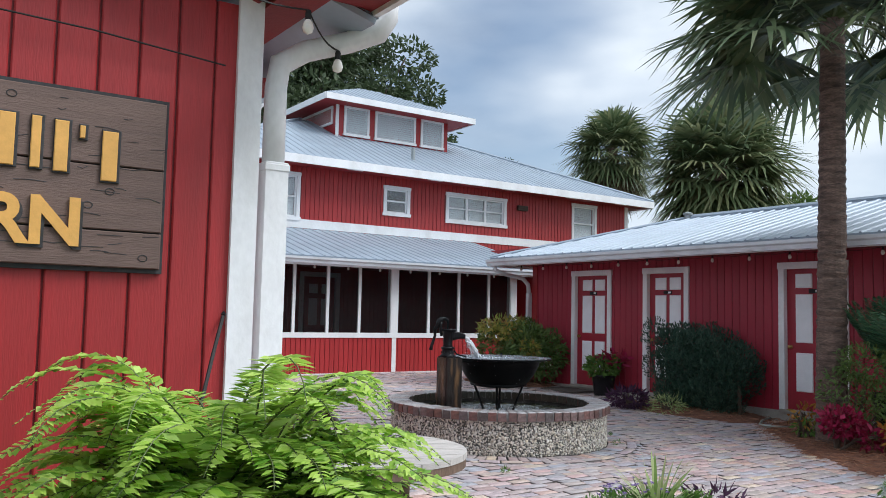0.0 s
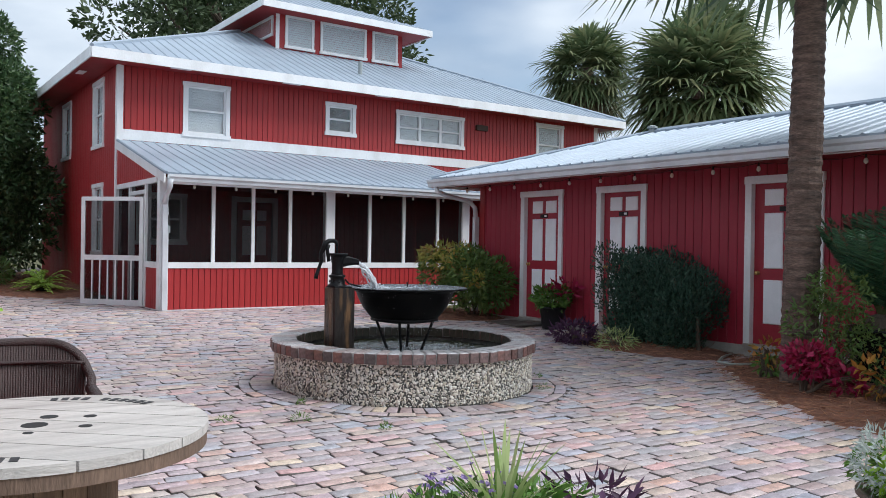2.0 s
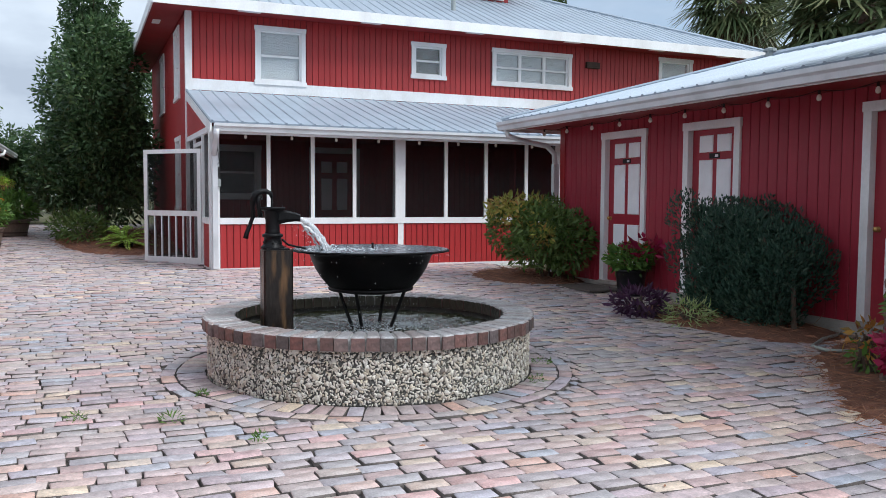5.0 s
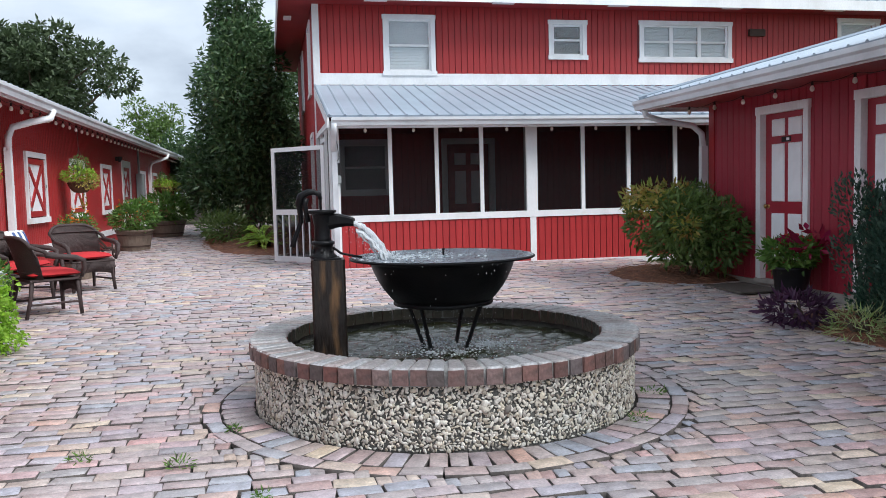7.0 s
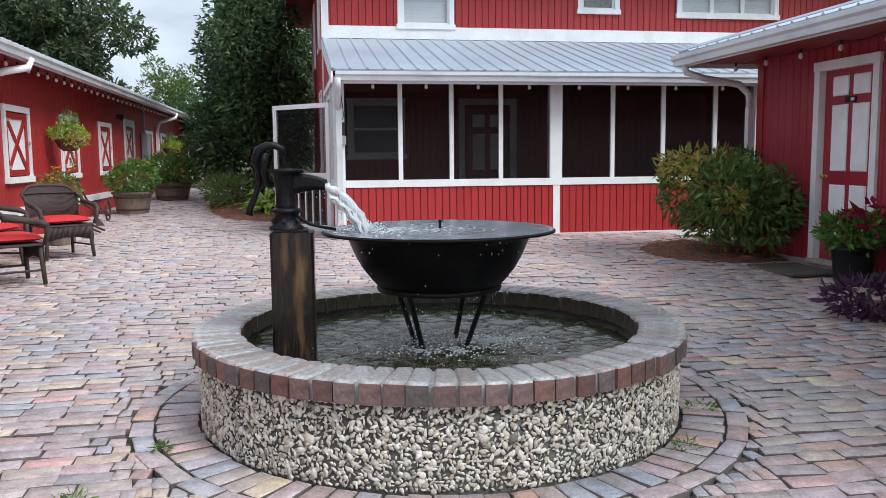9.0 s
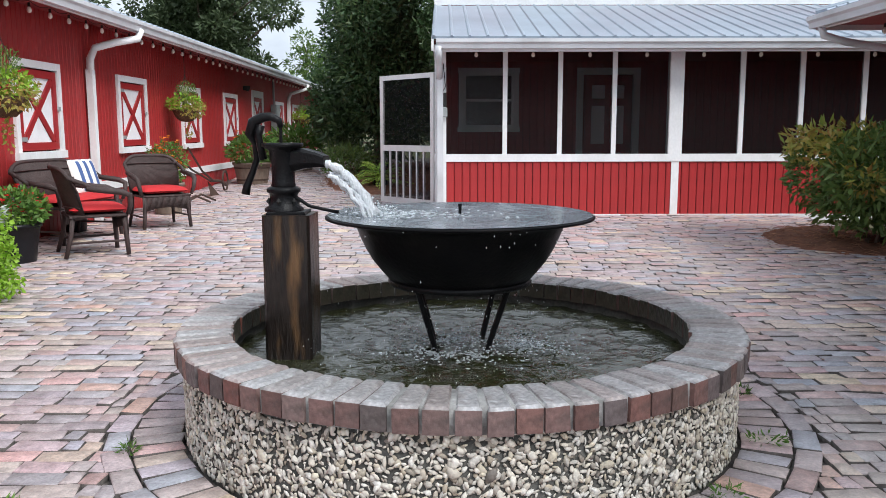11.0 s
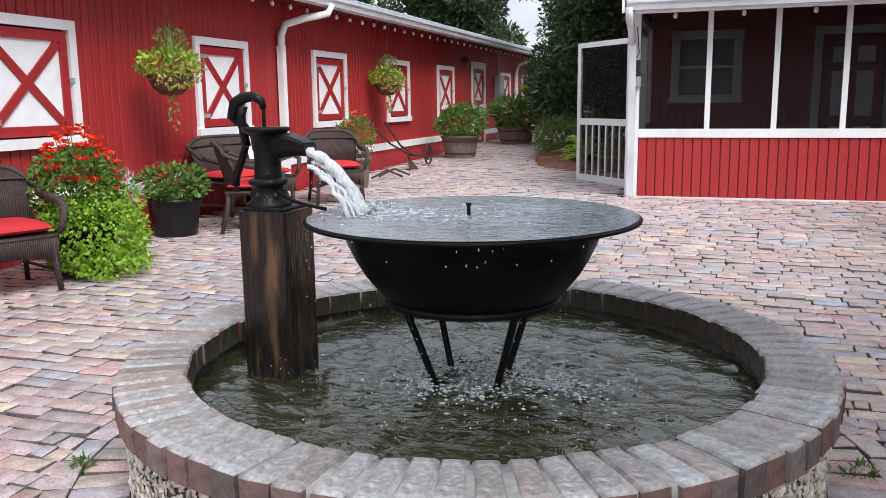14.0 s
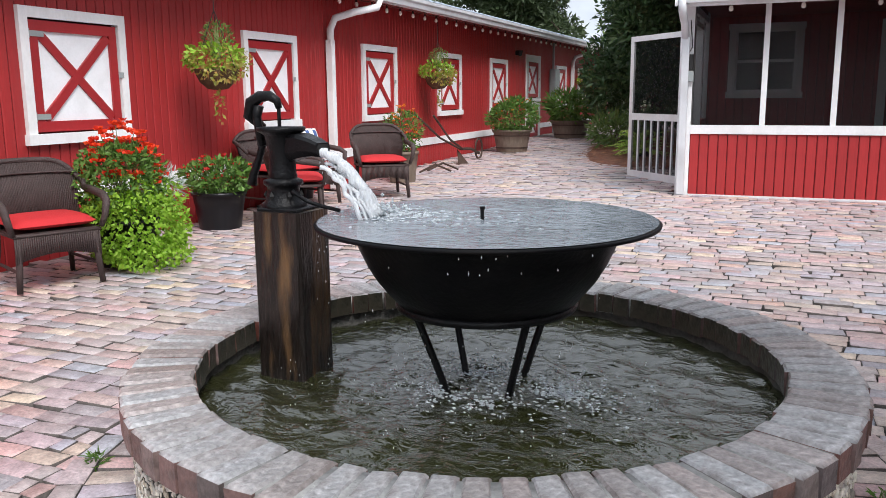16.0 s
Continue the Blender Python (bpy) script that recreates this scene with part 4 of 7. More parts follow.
for k, (a, b) in enumerate(DOORS):
    x0, x1 = WY - b, WY - a
    for _c in ((x0, x0 + .09, -.045, .06, 0.0, 2.02), (x1 - .09, x1, -.045, .06, 0.0, 2.02), (x0 - .01, x1 + .01, -.05, .06, 2.02, 2.115)):
        part("door_casing", MB().box(*_c, F_WING), WHITE, wing, "white door casing board")
    dr = part("door", MB().box(x0 + .09, x1 - .09, .035, .075, 0.045, 2.02, F_WING), RED_PLAIN_SHADED, wing, "red door with six white panels")
    part("threshold", MB().box(x0 + .02, x1 - .02, -.08, .10, 0.0, 0.045, F_WING), CONCRETE, wing)
    w = x1 - x0 - .18
    pw = w * .30
    for cx in (x0 + .09 + w * .31, x0 + .09 + w * .70):
        for z0, z1 in ((0.30, 0.84), (0.98, 1.66), (1.75, 1.95)):
            part("panel", MB().bevel_box(-pw / 2, pw / 2, -(z1 - z0) / 2, (z1 - z0) / 2, 0, 0.016, .010, F_WING @ Matrix.Translation((cx, .035, (z0 + z1) / 2)) @ Matrix.Rotation(radians(90), 4, "X")), WHITE_PANEL, dr, "white raised panel")
    kn = part("knob", MB().lathe([(0.0, .055), (.018, .055), (.026, .045), (.026, .03), (.012, .018), (.012, .004), (.028, .002), (.028, 0)], (0, 0, 0), 12), BRASS, dr, "round brass knob", True)
    kn.matrix_world = F_WING @ Matrix.Translation((x0 + .145, .035, .92)) @ Matrix.Rotation(radians(90), 4, "X")
    # name plate with unreadable writing, as bars
    pl = part("door_plate", MB().bevel_box(-.085, .085, -.03, .03, 0, .012, .004, F_WING @ Matrix.Translation((x0 + .09 + w * .5, .033, 1.705)) @ Matrix.Rotation(radians(90), 4, "X")), DARK, dr, "small black door plate")
    part("plate_bar", MB().box(x0 + .09 + w * .5 + .02, x0 + .09 + w * .5 + .07, .016, .020, 1.69, 1.72, F_WING), WHITE_PANEL, dr)
# roof: hipped at its near-house end
wr, wr_ribs = MB(), []
WX0, WXM, WX1, WZ, WZM = 10.38, 13.5, 16.8, 2.37, 3.22
roof_sheet(wr, (WX0, 13.12, WZ), (WX0, -.3, WZ), (WXM, -.3, WZM), (WXM, 10.9, WZM), ribs=wr_ribs)
for _q in (((WX1, -.3, WZ), (WX1, 13.12, WZ), (WXM, 10.9, WZM), (WXM, -.3, WZM)), ((WX1, 13.12, WZ), (WX0, 13.12, WZ), (WXM, 10.9, WZM), (WXM, 10.9, WZM))):
    part("roof", roof_sheet(MB(), *_q, ribs=wr_ribs), METAL_ROOF, wing, "ribbed metal roof slope")
wroof = part("roof", wr, METAL_ROOF, wing, "ribbed metal roof with a gutter")
add_ribs(wr_ribs, wroof)
part("ridge_cap", MB().tube([(WXM, -.3, WZM + .01), (WXM, 10.9, WZM + .01)], .06, 6).tube([(WXM, 10.9, WZM + .01), (WX0, 13.12, WZ + .01)], .04, 6), METAL_ROOF, wroof)
part("vent_cap", MB().lathe([(.06, 0), (.06, .08), (.09, .085), (.09, .12), (0.0, .15)], (WXM - .05, 10.85, WZM - .02), 10), METER_GREY, wroof)
part("gutter", gutter(MB(), (WX0 + .01, 13.12, WZ - .035), (WX0 + .01, -.3, WZ - .035), (-1, 0, 0), .125), GUTTER, wing, "grey aluminium gutter")
part("fascia", MB().box(WX0 + .012, WX0 + .04, -.3, 13.10, WZ - .17, WZ - .035).box(WX0 + .012, 16.8, 13.10, 13.13, WZ - .17, WZ - .035), WHITE, wing)
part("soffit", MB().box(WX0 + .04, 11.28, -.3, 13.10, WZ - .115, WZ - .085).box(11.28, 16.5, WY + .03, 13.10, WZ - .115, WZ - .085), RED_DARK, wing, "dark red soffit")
part("downspout", MB().tube([(10.36, 12.95, 2.24), (10.40, 12.95, 2.13), (10.62, 12.92, 2.06), (11.05, 12.9, 1.99), (11.18, 12.9, 1.88), (11.2, 12.9, 1.7)], .042, 8), GUTTER, wing, smooth=True)
part("downspout_pipe", MB().box(11.16, 11.25, 12.86, 12.94, 0.0, 1.72), GUTTER, wing)

# ---- barn ----
barn = thing("barn", "long red barn with white crossed shutters and a white waist band", "barn")
BW = [(9.84, 10.98), (12.78, 13.88), (15.62, 16.76), (18.46, 19.58), (21.26, 22.40), (26.62, 27.72), (29.2, 30.3), (31.8, 32.9)]
BD = (23.85, 25.05)
B0 = 3.65
bops = [(a - B0 + .08, b - B0 - .08, .95, 1.87) for a, b in BW] + [(BD[0] - B0 + .08, BD[1] - B0 - .08, .10, 2.06)]
sided_wall("wall_side", barn, F_BARN, 31.7, -0.25, 2.62, bops, pitch=0.105)
part("waist_band", MB().box(1.868, 1.905, B0, BD[0] - .001, .40, .52), WHITE, barn, "white waist band board")
part("waist_band", MB().box(1.868, 1.905, BD[1] + .001, 35.3, .40, .52), WHITE, barn, "white waist band board")


def crossed_shutter(m, x0, x1, z0, z1):
    a, b, c, d = x0 + .10, x1 - .10, z0 + .10, z1 - .10
    cas = part("shutter", MB().box(a, b, -.005, .03, c, d, m), WHITE_PANEL, barn, "white shutter with red crossed boards")
    e, w = .085, .085
    for q in ((x0, x0 + e, -.045, .03, z0 + e, z1 - e), (x1 - e, x1, -.045, .03, z0 + e, z1 - e), (x0, x1, -.045, .03, z1 - e, z1), (x0 - .02, x1 + .02, -.065, .03, z0, z0 + e)):
        part("casing_board", MB().box(*q, m), WHITE, cas, "white casing board")
    for q in ((a, a + w, c, d), (b - w, b, c, d), (a + w, b - w, d - w, d), (a + w, b - w, c, c + w)):
        part("frame_board", MB().box(q[0], q[1], -.026, -.006, q[2], q[3], m), RED_PLAIN, cas, "red frame board")
    ia, ib, ic, idd = a + w, b - w, c + w, d - w
    for s, y in ((1, -.024), (-1, -.022)):
        p = Vector((ia, 0, ic if s > 0 else idd))
        q = Vector((ib, 0, idd if s > 0 else ic))
        dv = (q - p).normalized()
        nv = Vector((-dv.z, 0, dv.x)) * .038
        lift = dv * .02
        quad = [p + nv + lift, q + nv - lift, q - nv - lift, p - nv + lift]
        vs = [m @ Vector((v.x, yy, v.z)) for yy in (y, -.0052) for v in quad]
        part("cross_board", MB().add(vs, [(0, 1, 2, 3), (7, 6, 5, 4), (0, 4, 5, 1), (1, 5, 6, 2), (2, 6, 7, 3), (3, 7, 4, 0)]), RED_PLAIN, cas)
    for z in (c + .10, d - .13):
        part("hinge", MB().box(a - .05, a + .14, -.034, -.027, z, z + .045, m).tube([m @ Vector((a - .01, -.034, z - .015)), m @ Vector((a - .01, -.034, z + .06))], .010, 6), METER_GREY, cas, "rusty grey strap hinge")
    part("latch", MB().box(b - .01, b + .04, -.05, -.045, (c + d) / 2, (c + d) / 2 + .05, m), METER_GREY, cas)


for a, b in BW:
    crossed_shutter(F_BARN, a - B0, b - B0, .87, 1.955)
# stable door in two leaves
dm = F_BARN
for _c in ((BD[0] - B0, BD[0] - B0 + .09, -.045, .03, .08, 2.04), (BD[1] - B0 - .09, BD[1] - B0, -.045, .03, .08, 2.04), (BD[0] - B0, BD[1] - B0, -.045, .03, 2.04, 2.13)):
    part("door_casing", MB().box(*_c, dm), WHITE, barn)
crossed_shutter(F_BARN, BD[0] - B0 + .05, BD[1] - B0 - .05, 1.05, 2.06)
crossed_shutter(F_BARN, BD[0] - B0 + .05, BD[1] - B0 - .05, .12, 1.04)
# end wall with the sign
BE = -6.0
sided_wall("wall_end", barn, F_BARN_END, 7.87, -0.3, 2.66, [], pitch=0.16, board_from=5.0)
part("corner_board", MB().box(1.815, 1.93, 3.615, 3.638, -.25, 2.80).box(1.90, 1.93, 3.638, 3.78, -.25, 2.52), WHITE, barn, "white corner board")
part("wall_rear", MB().box(-6, -5.86, 3.8, 35.35, -.3, 2.6).box(-5.86, 1.73, 35.2, 35.35, -.3, 2.6), RED, barn)
BX, BZ = 2.36, 2.64
brf, br_ribs = MB(), []
roof_sheet(brf, (BX, 3.35, BZ), (BX, 35.7, BZ), (-2.0, 35.7, BZ + 1.15), (-2.0, 3.35, BZ + 1.15), ribs=br_ribs)
roof_sheet(brf, (-6.4, 35.7, BZ), (-6.4, 3.35, BZ), (-2.0, 3.35, BZ + 1.15), (-2.0, 35.7, BZ + 1.15))
add_ribs(br_ribs, part("roof", brf, METAL_ROOF, barn, "ribbed metal barn roof"))
part("gutter", gutter(MB(), (BX - .01, 4.9, BZ - .035), (BX - .01, 35.7, BZ - .035), (1, 0, 0), .125), GUTTER, barn)
part("fascia", MB().box(BX - .04, BX - .012, 4.9, 35.7, BZ - .17, BZ - .035), WHITE, barn)
part("soffit", MB().box(1.935, BX - .04, 4.3, 35.7, BZ - .12, BZ - .09), RED_DARK, barn)
# the eave steps up over the corner
part("eave_return", MB().box(1.935, BX - .02, 2.9, 4.3, BZ + .03, BZ + .06), RED_DARK, barn, "red boarded eave over the corner")
part("return_fascia", MB().box(BX - .02, BX + .01, 2.9, 4.3, BZ + .005, BZ + .14), WHITE, barn)
part("gable_soffit", MB().add([(1.9, 3.36, BZ + .08), (-2.0, 3.36, BZ + 1.11), (-2.0, 3.64, BZ + 1.11), (1.9, 3.64, BZ + .08), (1.9, 3.36, BZ + .04), (-2.0, 3.36, BZ + 1.07), (-2.0, 3.64, BZ + 1.07), (1.9, 3.64, BZ + .04)],
                              [(0, 1, 2, 3), (7, 6, 5, 4), (0, 4, 5, 1), (1, 5, 6, 2), (2, 6, 7, 3), (3, 7, 4, 0)]), RED_DARK, barn)
part("gable_wall", MB().add([(1.9, 3.66, 2.60), (-2, 3.66, 3.75), (-5.9, 3.66, 2.60), (1.9, 3.75, 2.60), (-2, 3.75, 3.75), (-5.9, 3.75, 2.60)], [(0, 1, 2), (5, 4, 3), (0, 3, 4, 1), (1, 4, 5, 2), (2, 5, 3, 0)]), RED, barn)
for y in (14.62, 28.25):
    part("downspout", MB().tube([(2.43, y + .55, 2.50), (2.40, y + .5, 2.38), (2.22, y + .18, 2.30), (2.02, y + .03, 2.22), (1.965, y, 2.08), (1.96, y, 1.9)], .048, 10), WHITE, barn, "white downspout", True)
    part("downspout_pipe", MB().bevel_box(1.915, 2.0, y - .045, y + .045, .0, 1.95, .004), WHITE, barn)
# corner downspout beside the sign
part("downspout", MB().tube([(2.460, 3.420, 2.84), (2.460, 3.430, 2.68), (2.440, 3.470, 2.625), (2.330, 3.560, 2.575), (2.160, 3.670, 2.525), (2.050, 3.705, 2.45), (2.035, 3.710, 2.34), (2.035, 3.710, 1.95)], [.054, .054, .056, .052, .052, .056, .052, .052], 12), WHITE, barn, "thick white downspout with an elbow", True)
part("downspout_pipe", MB().bevel_box(1.980, 2.090, 3.655, 3.765, 0.0, 1.98, .004), WHITE, barn)
part("downspout_pipe", MB().bevel_box(1.975, 2.095, 3.650, 3.770, 1.94, 1.97, .004), WHITE, barn)

# ---- ground ----
FX, FY, R_OUT, R_IN, RIM_Z = 6.49, 7.66, 1.24, 1.025, 0.335
FG = ground_z(FY)


def ground_sheet(name, x0, x1, ys, drop, mat, label, nx=2):
    mb = MB()
    xs = [x0 + (x1 - x0) * i / (nx - 1) for i in range(nx)]
    for y in ys:
        for x in xs:
            mb.v.append((x, y, ground_z(y) - drop))
    for j in range(len(ys) - 1):
        for i in range(nx - 1):
            a = j * nx + i
            mb.f.append((a, a + 1, a + nx + 1, a + nx))
    return solo(name, mb, mat, label, "ground", kind="structure")


ground_sheet("ground", -900, 900, [-900, -6, 0, 10, 20, 30, 40, 1500], 0.075, SOIL, "grassy soil around the buildings")
pavement = ground_sheet("pavement", 1.9, 11.29, [-3, 5, 15.2, 17, 30.5], 0.030, SAND, "courtyard of worn multicoloured clay brick pavers in running bond")


def brick_arrays(cx, cy, ln, wd, yaw, z, tilt):
    """Chamfered pavers with no underside: verts and quads."""
    n = len(cx)
    h, b = 0.035, 0.006
    lx = np.stack([-ln / 2, ln / 2, ln / 2, -ln / 2], 1)
    ly = np.stack([-wd / 2, -wd / 2, wd / 2, wd / 2], 1)
    jx, jy = RNG.normal(size=(n, 4)) * .0050, RNG.normal(size=(n, 4)) * .0040
    lx, ly = lx + jx, ly + jy
    inx, iny = lx - np.sign(lx) * b, ly - np.sign(ly) * b
    c, s = np.cos(yaw)[:, None], np.sin(yaw)[:, None]

    def put(ax, ay, az):
        return np.stack([cx[:, None] + ax * c - ay * s, cy[:, None] + ax * s + ay * c, az + ax * tilt[:, :1] + ay * tilt[:, 1:]], -1)

    v = np.concatenate([put(lx, ly, z[:, None] - h), put(lx, ly, z[:, None] - b * .8), put(inx, iny, z[:, None] + 0 * lx)], 1)
    q = [(0, 1, 5, 4), (1, 2, 6, 5), (2, 3, 7, 6), (3, 0, 4, 7), (4, 5, 9, 8), (5, 6, 10, 9), (6, 7, 11, 10), (7, 4, 8, 11), (8, 9, 10, 11)]
    f = (np.arange(n)[:, None, None] * 12 + np.array(q)[None]).reshape(-1, 4)
    return v.reshape(-1, 3), f


def dirty_sides(me):
    """Joint dirt clings to the upright sides of each brick."""
    me.materials.append(SAND)
    k = np.arange(len(me.polygons)) % 9
    me.polygons.foreach_set("material_index", (k < 4).astype(np.int32))
    return me


def pavers():
    px, py = 0.207, 0.104
    rows = []
    for j in range(int((29.5 + 2.96) / py)):
        y = -2.96 + j * py
        x0, x1 = 1.93, 11.25
        if y > 15.08:
            x1 = 6.26 if y < 17.8 else 5.6
        x = x0 - px + (j % 2) * px / 2 + RNG.normal() * .012
        while x < x1:
            l = px + RNG.normal() * .013
            rows.append((x + l / 2, y + py / 2, l - .007))
            x += l
    a = np.array(rows)
    cx, cy = a[:, 0], a[:, 1]
    wob = 0.028 * np.sin(cx * 1.1 + 1 + .2 * cy) + 0.016 * np.sin(cx * 2.7 + cy * .6) + RNG.normal(size=len(cx)) * .0032
    cy = cy + wob
    ll = a[:, 2]
    d = np.hypot(cx - FX, cy - FY)
    # bricks that meet the ring are cut into thirds, and the outer pieces stay
    cut = (d > 1.40) & (d < 1.66)
    thirds = [(cx[cut] + k * ll[cut] / 3, cy[cut], ll[cut] / 3 + .001) for k in (-1, 0, 1)]
    cx = np.concatenate([cx[~cut]] + [q[0] for q in thirds])
    cy = np.concatenate([cy[~cut]] + [q[1] for q in thirds])
    a = np.stack([cx, cy, np.concatenate([ll[~cut]] + [q[2] for q in thirds])], 1)
    d = np.hypot(cx - FX, cy - FY)
    keep = (d > 1.545) & (cx - a[:, 2] / 2 > 1.915) & (cx + a[:, 2] / 2 < 11.27)
    keep &= ~((cy > 15.05) & (cx > 6.24))
    cx, cy, ln = cx[keep], cy[keep], a[keep, 2]
    n = len(cx)
    gz = -0.085 + 0.018 * (np.clip(cy, -6, 40) - 7.65)
    z = gz + RNG.normal(size=n) * .0032 + .004 * np.sin(cx * 2.1 + cy * 1.3)
    yaw = RNG.normal(size=n) * .030 + 0.024 * np.cos(cx * 1.1 + 1)
    z -= .005 * (np.hypot(cx - FX, cy - FY) < 1.62)
    tilt = RNG.normal(size=(n, 2)) * .017
    tilt[:, 1] += .004
    near = (cx > 5.1) & (cx < 7.9) & (cy > 4.75) & (cy < 5.75)
    ids = np.flatnonzero(near)[:300]
    rest = np.ones(n, bool)
    rest[ids] = False
    v, f = brick_arrays(cx[rest], cy[rest], ln[rest], np.full(rest.sum(), py - .0075), yaw[rest], z[rest], tilt[rest])
    ob = part("pavers", dirty_sides(raw_mesh("pavers", v, f, PAVER)), PAVER, pavement, "worn multicoloured clay pavers")
    ob["kind"] = "stuff"
    meshes = []
    for k in range(6):
        v, f = brick_arrays(np.zeros(1), np.zeros(1), np.full(1, px - .007), np.full(1, py - .0075), np.zeros(1), np.zeros(1), np.zeros((1, 2)))
        meshes.append(dirty_sides(raw_mesh("brick", v, f, PAVER_OB)))
    for k, i in enumerate(ids):
        b = new("brick", meshes[k % 6])
        b.matrix_world = Matrix.Translation((cx[i], cy[i], z[i])) @ Matrix.Rotation(yaw[i], 4, "Z") @ Matrix.Rotation(tilt[i, 1], 4, "X")
        b.parent = pavement
    # rings of bricks laid round the fountain
    cxs, cys, lns, wds, yaws = [], [], [], [], []
    for r, cnt in ((1.335, 80),):
        for i in range(cnt):
            t = 2 * math.pi * i / cnt
            cxs.append(FX + r * math.cos(t)), cys.append(FY + r * math.sin(t))
            lns.append(.20), wds.append(2 * math.pi * 1.27 / cnt - .005), yaws.append(t)
    for i in range(44):
        t = 2 * math.pi * i / 44
        cxs.append(FX + 1.492 * math.cos(t)), cys.append(FY + 1.492 * math.sin(t))
        lns.append(.205), wds.append(.098), yaws.append(t + math.pi / 2)
    cxs, cys = np.array(cxs), np.array(cys)
    n = len(cxs)
    gz = -0.085 + 0.018 * (cys - 7.65)
    v, f = brick_arrays(cxs, cys, np.array(lns), np.array(wds), np.array(yaws) + RNG.normal(size=n) * .02, gz + .004 + RNG.normal(size=n) * .002, RNG.normal(size=(n, 2)) * .008)
    ob = part("ring_pavers", dirty_sides(raw_mesh("ring_pavers", v, f, PAVER)), PAVER, pavement, "bricks laid in rings round the fountain")
    ob["kind"] = "stuff"


# ---- fountain ----
def fountain():
    t = thing("fountain", "round fountain basin faced with shell pebbles and capped with bricks", "fountain")
    core = MB().lathe([(R_OUT - .03, FG - .12), (R_OUT - .03, RIM_Z - .09), (R_IN + .02, RIM_Z - .09), (R_IN + .02, FG - .05)], (FX, FY, 0), 72)
    basin = part("basin_wall", core, SHELL_BED, t, "shell-faced basin wall", True)
    part("basin_floor", MB().lathe([(0.0, FG + .02), (R_IN + .03, FG + .02)], (FX, FY, 0), 48), SOIL, t)
    # cap bricks
    cnt = 80
    part("cap_mortar", MB().lathe([(R_IN + .012, RIM_Z - .095), (R_OUT - .004, RIM_Z - .095), (R_OUT - .004, RIM_Z - .008), (R_IN + .012, RIM_Z - .008)], (FX, FY, 0), 96, closed=True), MORTAR, t, "pale mortar between cap bricks", True)
    variants = []
    for k in range(5):
        mb = MB()
        ln = R_OUT - R_IN + .02
        wi, wo = 2 * math.pi * R_IN / cnt - .008, 2 * math.pi * R_OUT / cnt - .013
        b, h = .009, .092
        j = lambda: random.uniform(-.005, .005)
        lower = [(-ln / 2, -wi / 2, -h), (ln / 2, -wo / 2, -h), (ln / 2, wo / 2, -h), (-ln / 2, wi / 2, -h)]
        mid = [(x + j(), y + j() * .5, -b) for x, y, _ in lower]
        top = [(x - math.copysign(b, x) + j() * .5, y - math.copysign(b, y), j() * .5) for x, y, _ in lower]
        mb.add(lower + mid + top, [(0, 3, 2, 1), (0, 1, 5, 4), (1, 2, 6, 5), (2, 3, 7, 6), (3, 0, 4, 7), (4, 5, 9, 8), (5, 6, 10, 9), (6, 7, 11, 10), (7, 4, 8, 11), (8, 9, 10, 11)])
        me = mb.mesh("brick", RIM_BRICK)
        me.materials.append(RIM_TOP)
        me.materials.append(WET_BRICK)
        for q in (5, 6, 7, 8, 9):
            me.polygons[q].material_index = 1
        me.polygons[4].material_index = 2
        variants.append(me)
    for i in range(cnt):
        a = 2 * math.pi * i / cnt
        b = new("brick", variants[i % 5])
        b.matrix_world = Matrix.Translation((FX, FY, RIM_Z + random.uniform(-.004, .004))) @ Matrix.Rotation(a + random.uniform(-.005, .005), 4, "Z") @ Matrix.Rotation(random.uniform(-.02, .02), 4, "X") @ Matrix.Translation(((R_IN + R_OUT) / 2 + random.uniform(-.006, .006), 0, 0))
        b.parent = t
    # shells
    z0, z1 = FG - .02, RIM_Z - .093
    nc, nr = 380, int((z1 - z0) / .0158)
    n = nc * nr
    col, row = np.arange(n) % nc, np.arange(n) // nc
    th = (col + .5 * (row % 2) + .75 * (RNG.random(n) - .5)) * 2 * np.pi / nc
    zz = z0 + (row + .5 + .8 * (RNG.random(n) - .5)) * (z1 - z0) / nr
    size = (.0065 + .0125 * RNG.random(n) ** 1.4 + .013 * (RNG.random(n) > .978)) * (RNG.random(n) > .05) + .002
    ico = bmesh.new()
    bmesh.ops.create_icosphere(ico, subdivisions=1, radius=1.0)
    iv = np.array([v.co[:] for v in ico.verts])
    fi = np.array([[v.index for v in f.verts] for f in ico.faces])
    ico.free()
    spin = RNG.random(n) * np.pi
    asp = .30 + .48 * RNG.random(n)
    deep = .22 + .22 * RNG.random(n)

    def shell_verts(k):
        p = iv * (1 + .20 * RNG.normal(size=(len(iv), 1)))
        loc = np.stack([p[:, 0] * size[k] * deep[k], p[:, 1] * size[k], p[:, 2] * size[k] * asp[k]], 1)
        c, s = math.cos(spin[k]), math.sin(spin[k])
        return np.stack([loc[:, 0], loc[:, 1] * c - loc[:, 2] * s, loc[:, 1] * s + loc[:, 2] * c], 1)

    ang = (th + np.pi) % (2 * np.pi) - np.pi
    front = np.flatnonzero((np.abs(ang + np.pi / 2) < .55) & (size > .012))[:290]
    mark = np.zeros(n, bool)
    mark[front] = True
    vs, fs, o = [], [], 0
    for k in np.flatnonzero(~mark):
        p = shell_verts(k)
        c, s = math.cos(th[k]), math.sin(th[k])
        r = R_OUT - .0265 + p[:, 0] + (k % 7) * .0007
        vs.append(np.stack([FX + r * c - p[:, 1] * s, FY + r * s + p[:, 1] * c, zz[k] + p[:, 2]], 1))
        fs.append(fi + o)
        o += len(iv)
